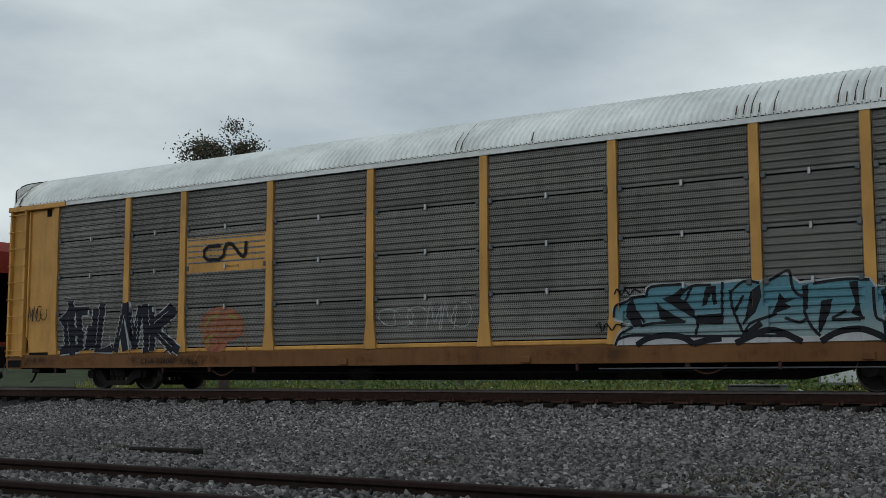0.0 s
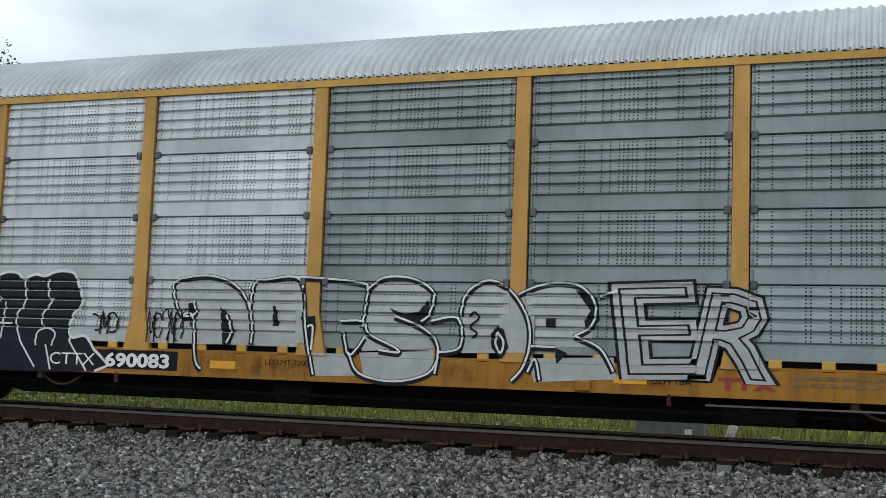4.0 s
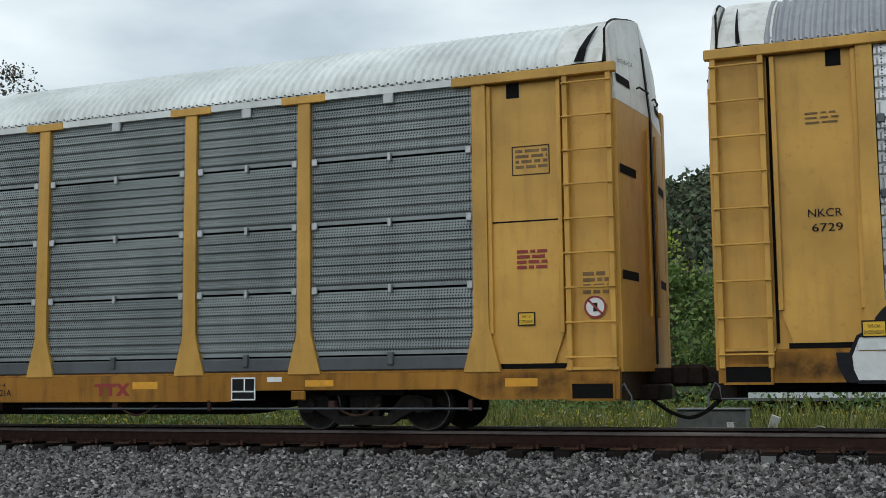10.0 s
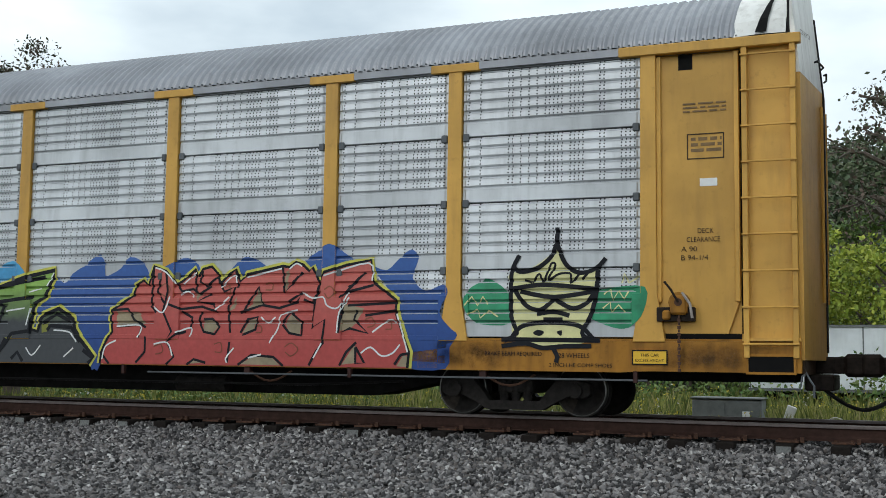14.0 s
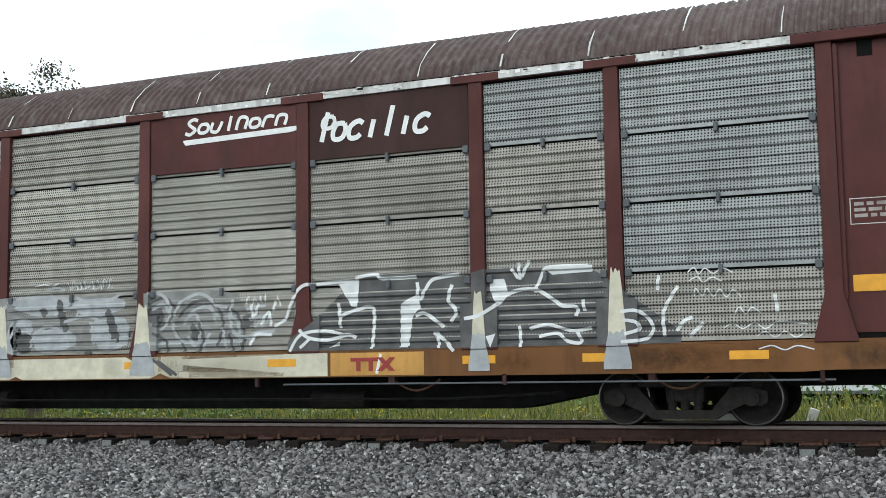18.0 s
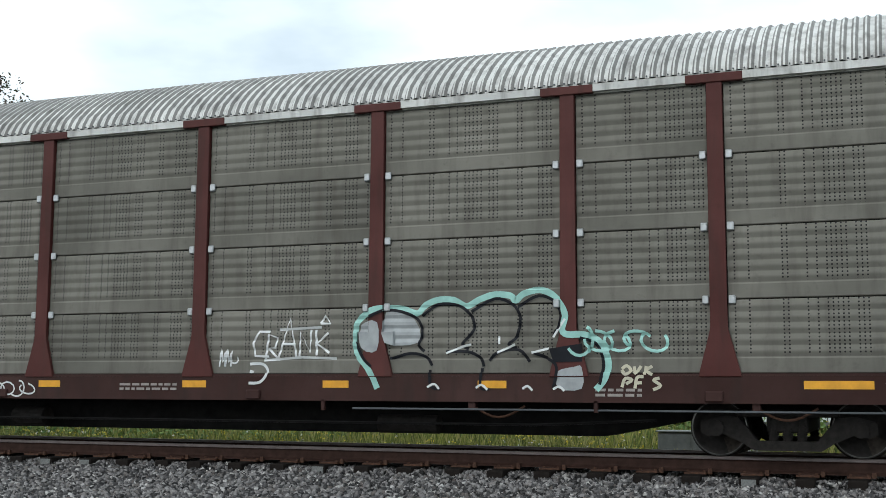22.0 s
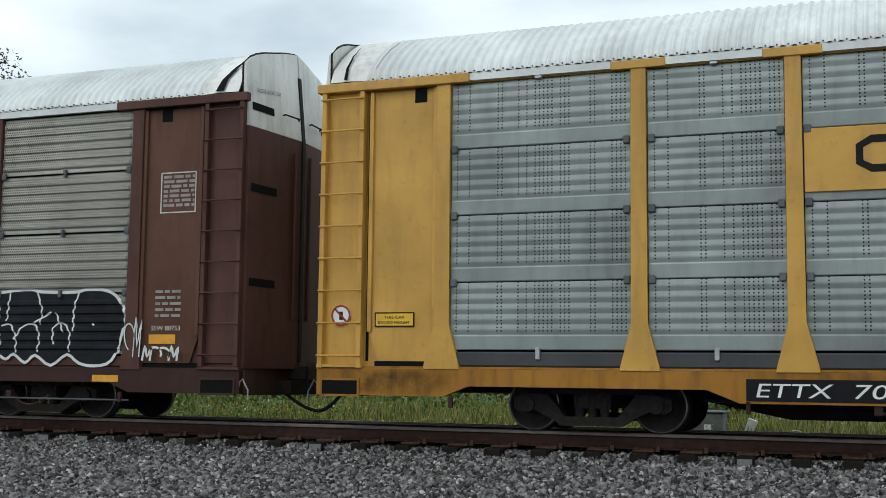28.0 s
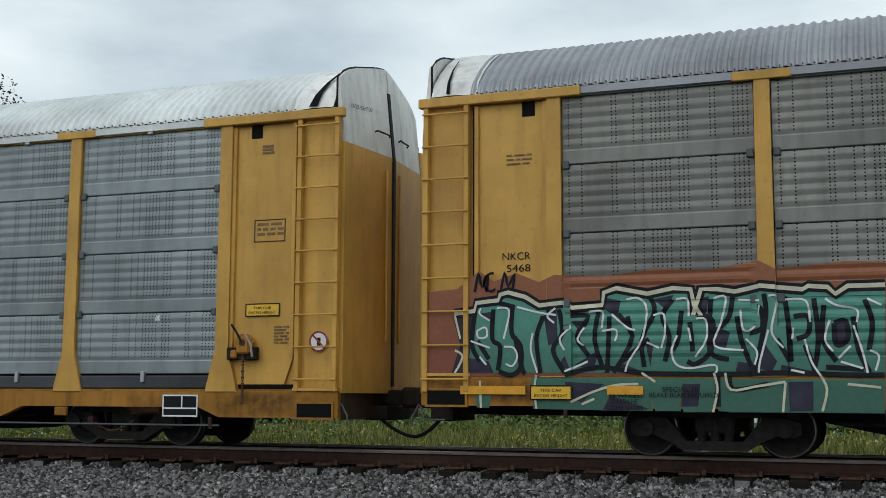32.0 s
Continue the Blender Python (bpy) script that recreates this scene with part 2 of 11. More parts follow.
def stain_mat(name, col, amount):
    """A thin deposit that fades out towards its edges and breaks up in blotches."""
    m, n, l, bs = node_mat(name)
    co = n.new("ShaderNodeTexCoord")
    sep = n.new("ShaderNodeSeparateXYZ")
    l.new(co.outputs["Generated"], sep.inputs[0])
    fx = mth(n, l, 'MULTIPLY', sep.outputs[0], mth(n, l, 'SUBTRACT', 1.0, sep.outputs[0]))
    fz = mth(n, l, 'MULTIPLY', sep.outputs[2], mth(n, l, 'SUBTRACT', 1.0, sep.outputs[2]))
    fade = mth(n, l, 'MULTIPLY', mth(n, l, 'MULTIPLY', fx, fz), 18.0)
    blot = ramp(n, l, noise_tex(n, l, co.outputs["Object"], 4.0, 5.0, 0.65), 0.36, 0.66)
    a = mth(n, l, 'MINIMUM', mth(n, l, 'MULTIPLY', mth(n, l, 'MULTIPLY', fade, blot), amount), amount)
    l.new(a, bs.inputs["Alpha"])
    bs.inputs["Base Color"].default_value = (*col, 1)
    bs.inputs["Roughness"].default_value = 0.9
    return m


RUST_STAIN = stain_mat("rust_stain", (0.16, 0.065, 0.02), 0.42)
GRIME_STAIN = stain_mat("black_grime_stain", (0.03, 0.02, 0.014), 0.6)

# ---- mesh tools ----
def part(name, bm, material, parent=None, label="", at=None, smooth=False):
    """Links a bmesh (or a shared mesh) as one object under its thing or part."""
    if isinstance(bm, bpy.types.Mesh):
        me = bm
    else:
        me = bpy.data.meshes.new(name)
        bmesh.ops.recalc_face_normals(bm, faces=bm.faces)
        bm.to_mesh(me)
        bm.free()
        if smooth:
            for p_ in me.polygons:
                p_.use_smooth = True
        for x in (material if isinstance(material, (list, tuple)) else [material]):
            me.materials.append(x)
    ob = new(name, me)
    if parent is not None:
        ob.parent = parent
    if at is not None:
        ob.location = at
    if label:
        ob["label"] = label
    return ob


def box(bm, x0, x1, y0, y1, z0, z1, bevel=0.0):
    """A block, with chamfered edges where bevel is given."""
    r = bmesh.ops.create_cube(bm, size=1.0, matrix=Matrix.LocRotScale(((x0 + x1) / 2, (y0 + y1) / 2, (z0 + z1) / 2), None, (abs(x1 - x0), abs(y1 - y0), abs(z1 - z0))))
    if bevel:
        es = list({e for v in r["verts"] for e in v.link_edges})
        bmesh.ops.bevel(bm, geom=es, offset=bevel, segments=1, affect='EDGES')
    return bm


def blk(x0, x1, y0, y1, z0, z1, bevel=0.0):
    return box(bmesh.new(), x0, x1, y0, y1, z0, z1, bevel)


def prism(pts, y0, y1, bm=None):
    """An outline in x and z, drawn out from y0 to y1."""
    bm = bm or bmesh.new()
    a = [bm.verts.new((x, y0, z)) for x, z in pts]
    b = [bm.verts.new((x, y1, z)) for x, z in pts]
    bm.faces.new(a), bm.faces.new(b[::-1])
    for i in range(len(pts)):
        j = (i + 1) % len(pts)
        bm.faces.new((a[i], a[j], b[j], b[i]))
    return bm


def rod(bm, p0, p1, r, seg=8):
    p0, p1 = Vector(p0), Vector(p1)
    d = p1 - p0
    m = Matrix.Translation((p0 + p1) / 2) @ d.to_track_quat('Z', 'Y').to_matrix().to_4x4()
    bmesh.ops.create_cone(bm, cap_ends=True, segments=seg, radius1=r, radius2=r, depth=d.length, matrix=m)
    return bm


def tube(pts, r, seg=6):
    """A bent round bar along the points."""
    bm = bmesh.new()
    pts = [Vector(p) for p in pts]
    rings = []
    for i, p in enumerate(pts):
        d = (pts[min(i + 1, len(pts) - 1)] - pts[max(i - 1, 0)]).normalized()
        u = d.cross(Vector((0.3, 0.1, 1.0)) if abs(d.z) < 0.9 else Vector((0, 1, 0.1))).normalized()
        v = d.cross(u)
        rings.append([bm.verts.new(p + r * (math.cos(k * 2 * math.pi / seg) * u + math.sin(k * 2 * math.pi / seg) * v)) for k in range(seg)])
    for a, b in zip(rings, rings[1:]):
        for k in range(seg):
            bm.faces.new((a[k], a[(k + 1) % seg], b[(k + 1) % seg], b[k]))
    bm.faces.new(rings[0]), bm.faces.new(rings[-1])
    return bm


def grid_mesh(name, xs, prof, mats, smooth=False):
    """A sheet: the profile (y, z) drawn out along xs, where prof(x) gives the points."""
    vs, fs = [], []
    n = 0
    for i, x in enumerate(xs):
        pr = prof(x)
        n = len(pr)
        vs += [(x, y, z) for y, z in pr]
        if i:
            fs += [((i - 1) * n + k, i * n + k, i * n + k + 1, (i - 1) * n + k + 1) for k in range(n - 1)]
    me = bpy.data.meshes.new(name)
    me.from_pydata(vs, [], fs)
    for x in mats:
        me.materials.append(x)
    if smooth:
        me.polygons.foreach_set("use_smooth", [True] * len(me.polygons))
    me.update()
    return me


# ---- the train ----
YC = 16.63            # centre line of the main track
RAIL_TOP = 0.35
PITCH = 28.3
CAR_LEN = 27.05
WHEEL_R = 0.36
POSTS = (1.87, 4.57, 6.5, 9.25, 12.1, 14.95, 17.8, 20.55, 22.48, 25.18)
PANEL_Y = -1.46
POST_Y = -1.52


def travelled(t):
    """Metres that the train has gone, to the left, at t seconds."""
    u = t / 10 - 1.5
    return 6.564 * t + 0.0283 * u * u + 0.1105 * u ** 3 + 0.0134 * u ** 4


def tier_profile(kind, h):
    """Heights and outward depths of one rack panel's cross-section."""
    pts = [(0.0, 0.0)]
    if kind == "rib":
        p = (h - 0.09) / 6
        for i in range(6):
            z = 0.045 + i * p
            pts += [(z + 0.12 * p, 0.0), (z + 0.30 * p, 0.028), (z + 0.62 * p, 0.028), (z + 0.80 * p, 0.0)]
    else:
        d = 0.009 if kind == "soft" else 0.026
        pts += [(0.008, d), (0.016, d), (0.178, d), (0.185, d), (0.195, 0.0)]
        p = (h - 0.21) / 5
        for i in range(5):
            z = 0.20 + i * p
            if kind == "soft":
                pts += [(z + 0.05 * p, 0.0), (z + 0.36 * p, 0.017), (z + 0.64 * p, 0.017), (z + 0.96 * p, 0.0)]
            else:
                pts += [(z + 0.10 * p, 0.0), (z + 0.26 * p, 0.036), (z + 0.84 * p, 0.030), (z + 0.96 * p, 0.0)]
    pts.append((h, 0.0))
    return pts


_shared = {}


def panel_mesh(w, h, kind, mat):
    key = (round(w, 2), round(h, 3), kind, mat.name)
    if key not in _shared:
        pr = tier_profile(kind, h)
        pr = [(0.03, pr[0][0])] + [(-d, z) for z, d in pr] + [(0.03, pr[-1][0])]
        _shared[key] = grid_mesh("panel", [0.0, 0.03, 0.055, w - 0.055, w - 0.03, w], lambda x: [(y if 0.04 < x < w - 0.04 else y * 0.4, z) for y, z in pr], [mat], kind == "soft")
    return _shared[key]


def roof_mesh(x0, x1, mat, pitch=0.1375, eave=5.2):
    key = ("roof", x0, x1, mat.name)
    if key not in _shared:
        arch = [(-1.53, eave), (-1.50, eave + 0.08), (-1.42, eave + 0.20), (-1.18, eave + 0.42), (-0.90, eave + 0.62), (-0.60, eave + 0.79), (-0.28, eave + 0.90), (0, eave + 0.93)]
        arch = arch + [(-y, z) for y, z in arch[-2::-1]]
        n = int((x1 - x0) / pitch)
        xs = []
        for i in range(n):
            b = x0 + (x1 - x0) * i / n
            xs += [b, b + 0.20 * pitch, b + 0.36 * pitch, b + 0.62 * pitch]
        xs.append(x1)

        def prof(x):
            f = ((x - x0) / ((x1 - x0) / n)) % 1.0
            up = 0.026 * (1.0 if 0.15 < f < 0.5 else 0.0)
            return [(y * (1 + up / 1.5), z + up * (0.35 if abs(y) > 1.45 else 1.0)) for y, z in arch]
        me = grid_mesh("roof", xs, prof, [mat, ROOF_FLANK])
        # on the peeling roof both flanks of every rib take the darker grey
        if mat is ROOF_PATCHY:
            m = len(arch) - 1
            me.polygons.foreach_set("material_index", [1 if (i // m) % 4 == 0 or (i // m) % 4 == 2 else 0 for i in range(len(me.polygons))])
        _shared[key] = me
    return _shared[key]


def lathe(name, prof, seg, mats, pick=None, axis="y"):
    """A solid of revolution from (radius, offset) points."""
    vs, fs = [], []
    m = len(prof)
    for i in range(seg):
        a = 2 * math.pi * i / seg
        for r, o in prof:
            vs.append((r * math.cos(a), o, r * math.sin(a)) if axis == "y" else (r * math.cos(a), r * math.sin(a), o))
    for i in range(seg):
        j = (i + 1) % seg
        for k in range(m - 1):
            fs.append((i * m + k, i * m + k + 1, j * m + k + 1, j * m + k))
    me = bpy.data.meshes.new(name)
    me.from_pydata(vs, [], fs)
    for x in mats:
        me.materials.append(x)
    bm = bmesh.new()
    bm.from_mesh(me)
    bmesh.ops.remove_doubles(bm, verts=bm.verts, dist=1e-5)
    bmesh.ops.recalc_face_normals(bm, faces=bm.faces)
    bm.to_mesh(me)
    bm.free()
    if pick:
        for p_ in me.polygons:
            p_.material_index = pick(p_)
    me.polygons.foreach_set("use_smooth", [True] * len(me.polygons))
    return me


def wheel_mesh(s):
    """A flanged wheel, its outer face to the side s; one rusty sector of the plate shows the turning."""
    key = ("wheel", s)
    if key not in _shared:
        R = WHEEL_R
        prof = [(0.0, 0.12), (0.09, 0.12), (0.10, 0.07), (0.14, 0.035), (R - 0.09, 0.03), (R - 0.07, 0.065), (R - 0.022, 0.067), (R - 0.005, 0.068), (R, 0.06), (R, -0.05), (R + 0.028, -0.062), (R + 0.028, -0.09), (R - 0.07, -0.09), (R - 0.09, -0.05), (0.12, -0.05), (0.0, -0.06)]

        def pick(p_):
            r = math.hypot(p_.center.x, p_.center.z)
            # worn tread, plus a thin outer-face ring that paints in the rim's reflection
            if R - 0.018 < r < R + 0.005:
                return 1
            return 2 if 0.13 < r and abs(math.atan2(p_.center.z, p_.center.x)) < 0.35 else 0
        _shared[key] = lathe("wheel", [(r, o * s) for r, o in prof], 32, [TRUCK, TREAD, WHEEL_MARK], pick)
    return _shared[key]


WHEELSETS = []


def truck(parent, cx, label=""):
    """A two-axle freight truck under the car at cx."""
    z = RAIL_TOP + WHEEL_R
    bm = blk(cx - 0.25, cx + 0.25, -1.05, 1.05, z - 0.05, z + 0.22, 0.02)
    base = part("truck", bm, TRUCK, parent, label or "black cast-steel freight truck with coil springs")
    for s in (-1, 1):
        y0, y1 = (s * 0.93, s * 1.09)
        if "frame" not in _shared:
            pts = [(-1.06, 0.09), (-1.06, -0.05), (-0.97, -0.10), (-0.78, -0.07), (-0.56, -0.17), (-0.40, -0.27), (0.40, -0.27), (0.56, -0.17), (0.78, -0.07),
                   (0.97, -0.10), (1.06, -0.05), (1.06, 0.09), (0.82, 0.15), (0.60, 0.14), (0.46, -0.02), (0.36, -0.15), (-0.36, -0.15), (-0.46, -0.02), (-0.60, 0.14), (-0.82, 0.15)]
            b = prism(pts, -0.08, 0.08)
            box(b, -0.62, 0.62, -0.07, 0.07, 0.145, 0.24, 0.02)
            for k in (-1, 1):
                rod(b, (k * 0.865, -0.13, 0.0), (k * 0.865, 0.13, 0.0), 0.10, 14)
            me = bpy.data.meshes.new("side_frame")
            bmesh.ops.recalc_face_normals(b, faces=b.faces)
            b.to_mesh(me)
            b.free()
            me.materials.append(TRUCK)
            _shared["frame"] = me
            zig = [(0.0, -0.15)] + [(0.05 if k % 2 else 0.07, -0.15 + k * 0.0215) for k in range(14)] + [(0.0, 0.145)]
            me = lathe("spring", zig, 12, [TRUCK], axis="z")
            _shared["spring"] = me
        part("side_frame", _shared["frame"], TRUCK, base, at=(cx, s * 1.01, z))
        for k in (-0.17, 0.0, 0.17):
            part("spring", _shared["spring"], TRUCK, base, at=(cx + k, s * 1.01, z))
    for k in (-0.865, 0.865):
        part("axle", rod(bmesh.new(), (cx + k, -0.7, z), (cx + k, 0.7, z), 0.08, 10), TRUCK, base)
        for s in (-1, 1):
            w = part("wheel", wheel_mesh(s), None, base, "dark steel wheel with a bright worn tread and a painted rim glint" if s < 0 else "")
            w.location = (cx + k, s * 0.75, z)
            WHEELSETS.append((w, cx + k, s * 0.75, z))
    return base


def post_mesh(w, zb, zt, flare, mat):
    key = ("post", w, zb, zt, flare, mat.name)
    if key not in _shared:
        h = w / 2
        if flare:
            pts = [(-flare / 2, zb), (flare / 2, zb), (flare / 2 - 0.01, zb + 0.06), (h + 0.02, zb + 0.55), (h, zb + 0.62), (h, zt), (-h, zt), (-h, zb + 0.62), (-h - 0.02, zb + 0.55), (-flare / 2 + 0.01, zb + 0.06)]
        else:
            pts = [(-h, zb), (h, zb), (h, zt), (-h, zt)]
        bm = prism(pts, POST_Y, POST_Y + 0.10)
        bmesh.ops.bevel(bm, geom=[e for e in bm.edges if abs(e.verts[0].co.y - e.verts[1].co.y) < 1e-4 and e.verts[0].co.y < POST_Y + 0.01], offset=0.008, segments=1, affect='EDGES')
        me = bpy.data.meshes.new("post")
        bmesh.ops.recalc_face_normals(bm, faces=bm.faces)
        bm.to_mesh(me)
        bm.free()
        me.materials.append(mat)
        _shared[key] = me
    return _shared[key]


def ladder(car, x0, x1, mat, back=True, z0=1.22, z1=5.1):
    """A side ladder on a recessed backing plate at a corner of the car."""
    lad = part("ladder", blk(x0, x1, -1.44, -1.40, z0, z1, 0.005), mat, car)
    for x in (x0 + 0.035, x1 - 0.035):
        part("ladder_rail", blk(x - 0.035, x + 0.035, -1.54, -1.44, z0 - 0.05, z1 + 0.03, 0.006), mat, lad)
    for i in range(9):
        z = z0 + 0.12 + i * (z1 - z0 - 0.25) / 8
        b = rod(bmesh.new(), (x0 - 0.01, -1.56, z), (x1 + 0.01, -1.56, z), 0.013, 6)
        part("rung", b, mat, lad)
    return lad


def end_door(car, side, lower, upper, split=4.3, slots=True):
    """Two bowed end doors, painted white at the top, with slots cut through."""
    xe = CAR_LEN if side > 0 else 0.0
    for s in (-1, 1):
        def shape(y):
            return xe + side * (0.03 + 0.14 * (1 - abs(y) / 1.5))
        ys = [s * (0.02 + 1.42 * i / 8) for i in range(9)]

        def top(y):
            return float(np.interp(abs(y), [0, 0.28, 0.6, 0.9, 1.18, 1.42, 1.5], [6.13, 6.09, 6.01, 5.94, 5.85, 5.70, 5.55]))

        def leaf(name, z0, z1f, mat, label):
            vs, fs = [], []
            for i, y in enumerate(ys):
                zt = z1f(y)
                for x in (shape(y), shape(y) - side * 0.06):
                    vs += [(x - side * 0.10 * max(0.0, z0 - 4.65), y, z0), (x - side * 0.10 * max(0.0, zt - 4.65), y, zt)]
                if i:
                    a, b = (i - 1) * 4, i * 4
                    fs += [(a, b, b + 1, a + 1), (a + 2, a + 3, b + 3, b + 2), (a + 1, b + 1, b + 3, a + 3), (a, a + 2, b + 2, b)]
            n = len(ys) * 4
            fs += [(0, 1, 3, 2), (n - 4, n - 2, n - 1, n - 3)]
            me = bpy.data.meshes.new(name)
            me.from_pydata(vs, [], fs)
            me.materials.append(mat)
            me.update()
            return part(name, me, mat, car, label)
        low = leaf("end_door", 1.15, lambda y: split, lower, "bowed steel end door with dark slots")
        hood = leaf("end_hood", split + 0.004, top, upper, "white-painted upper end panel")
        seal = [(shape(y) - side * (0.04 + 0.10 * (top(y) - 4.65)), y, top(y) + 0.012) for y in ys]
        seal.append((seal[-1][0], seal[-1][1], 5.22))
        part("hood_seal", tube(seal, 0.016, 5), BLACK_STEEL, hood)
        if slots:
            b = bmesh.new()
            for z in (4.98, 5.10):
                for y in (s * 1.34, s * 0.78):
                    b.verts.new((shape(y) + side * (0.008 - 0.10 * (z - 4.65)), y, z))
            b.verts.ensure_lookup_table()
            b.faces.new([b.verts[k] for k in (0, 1, 3, 2)])
            part("slot", b, HOLLOW, hood)
        for y in ((0.35, 0.75, 1.15) if slots is False else ()):
            part("door_rib", blk(shape(y * s) - 0.02, shape(y * s) + side * 0.05, y * s - 0.05, y * s + 0.05, 1.2, 5.1, 0.01), upper, low)
        for z in ((2.35, 3.75) if slots else ()):
            y0 = s * 1.38
            y1 = s * 0.72
            b = bmesh.new()
            vs = []
            for k in range(4):
                y = y0 + (y1 - y0) * k / 3
                x = shape(y) + side * 0.006
                vs.append((bm_v(b, (x, y, z)), bm_v(b, (x, y, z + 0.12))))
            for (a, c), (d, e) in zip(vs, vs[1:]):
                b.faces.new((a, d, e, c))
            part("slot", b, HOLLOW, low)
        b = rod(bmesh.new(), (shape(0.25 * s) + side * 0.02, 0.25 * s, 1.9), (shape(0.25 * s) + side * 0.02, 0.25 * s, 4.5), 0.022, 6)
        part("locking_bar", b, lower, low)
        part("grab_bar", tube([(shape(0.18 * s) + side * 0.01, 0.18 * s, 5.02), (shape(0.2 * s) + side * 0.045, 0.2 * s, 5.04), (shape(0.6 * s) + side * 0.045, 0.6 * s, 5.04), (shape(0.62 * s) + side * 0.01, 0.62 * s, 5.02)], 0.014), BLACK_STEEL, low)
    part("door_seam", prism([(xe + side * 0.12, 1.25), (xe + side * 0.185, 1.25), (xe + side * 0.185, 4.65), (xe + side * 0.075, 5.75), (xe + side * 0.02, 5.75), (xe + side * 0.12, 4.65)], -0.045, 0.045), BLACK_STEEL, car, "dark rubber seam between the end doors")


def door_gap(xa, s):
    """The dark slanting gap between roof sheet and end hood, following the shoulder."""
    b = bmesh.new()
    k = 1.0 if s > 0 else 0.4
    rows = [(-1.555, 5.21, 0.36 + 0.14 * k, 0.36), (-1.45, 5.41, 0.345 + 0.105 * k, 0.345), (-1.205, 5.645, 0.325 + 0.065 * k, 0.325), (-0.92, 5.85, 0.312 + 0.028 * k, 0.312)]
    vv = [(b.verts.new((xa - s * a, y, z + 0.03)), b.verts.new((xa - s * c, y, z + 0.03))) for y, z, a, c in rows]
    for (a, c), (d, e) in zip(vv, vv[1:]):
        b.faces.new((a, c, e, d))
    return b


def bm_v(bm, co):
    return bm.verts.new(co)


def coupler(car, side):
    xe = CAR_LEN + 0.02 if side > 0 else -0.02
    b = bmesh.new()
    box(b, xe, xe + side * 0.42, -0.12, 0.12, 0.98, 1.20, 0.02)
    box(b, xe + side * 0.36, xe + side * 0.64, -0.2, 0.16, 0.94, 1.24, 0.05)
    box(b, xe - side * 0.1, xe + side * 0.26, -0.45, 0.45, 0.76, 0.97, 0.02)
    part("coupler", b, COUPLER, car, "greasy dark knuckle coupler")
    hose = [(xe + side * (0.05 + 0.58 * i / 8), -0.42 + 0.03 * i, 0.86 - 0.34 * math.sin(math.pi * min(1, i / 8 * 0.62) * 0.8)) for i in range(9)]
    part("air_hose", tube(hose, 0.028), HOSE, car)
    lev = [(xe - side * 0.35, -1.48, 0.80), (xe - side * 0.04, -1.48, 0.80), (xe - side * 0.02, -1.48, 0.95), (xe + side * 0.03, -1.48, 1.0), (xe + side * 0.07, -1.48, 0.92), (xe + side * 0.12, -1.48, 0.84), (xe + side * 0.12, -1.48, 0.70)]
    part("uncoupling_lever", tube(lev, 0.013), GREY_RAIL if car["paint"] != "brown" else STENCIL_PALE, car)


def hand_brake(car, x, mat):
    b = blk(x - 0.24, x + 0.24, -1.56, -1.46, 1.62, 1.80, 0.01)
    hb = part("hand_brake", b, COUPLER, car, "hand brake with a greasy pocket and hanging chain")
    b = bmesh.new()
    rod(b, (x + 0.05, -1.60, 1.86), (x + 0.05, -1.50, 1.86), 0.13, 16)
    box(b, x - 0.06, x + 0.16, -1.62, -1.5, 1.70, 1.96, 0.03)
    box(b, x - 0.16, x - 0.06, -1.60, -1.5, 1.64, 1.76, 0.02)
    part("gear_case", b, COUPLER if car["paint"] == "brown" else YELLOW_SILL, hb, "dusty gear case")
    b = rod(bmesh.new(), (x + 0.05, -1.63, 1.86), (x + 0.05, -1.60, 1.86), 0.05, 10)
    part("hub", b, RUSTED, hb)
    part("brake_lever", tube([(x + 0.05, -1.63, 1.86), (x - 0.04, -1.64, 2.02), (x - 0.12, -1.64, 2.12)], 0.017), COUPLER, hb)
    part("release_lever", tube([(x + 0.10, -1.63, 1.98), (x + 0.20, -1.64, 1.84), (x + 0.23, -1.64, 1.66)], 0.018), STENCIL_PALE, hb, "pale worn lever")
    b = bmesh.new()
    for k in range(16):
        w = 0.019 if k % 2 else 0.010
        box(b, x + 0.052 - w, x + 0.052 + w, -1.60, -1.575, 1.66 - k * 0.045, 1.70 - k * 0.045)
    part("chain", b, RUSTED, hb)


def stencil(car, x, z, w, rows, mat, h=0.045, gap=0.035, y=-1.452, seed=1, name="stencil"):
    """Lines of small lettering too faint to read: bars of its size."""
    rnd = random.Random(seed)
    b = bmesh.new()
    for r in range(rows):
        zz = z - r * (h + gap)
        xx = x
        while xx < x + w - 0.02:
            ww = min(rnd.uniform(0.05, 0.2), x + w - xx)
            box(b, xx, xx + ww, y - 0.004, y + 0.01, zz - h, zz)
            xx += ww + 0.035
    mat = STENCIL_FAINT if mat is STENCIL_DARK else STENCIL_PALE if mat is STENCIL_WHITE else mat
    ob = part(name, b, mat, car)
    ob["kind"] = "stuff"
    return ob


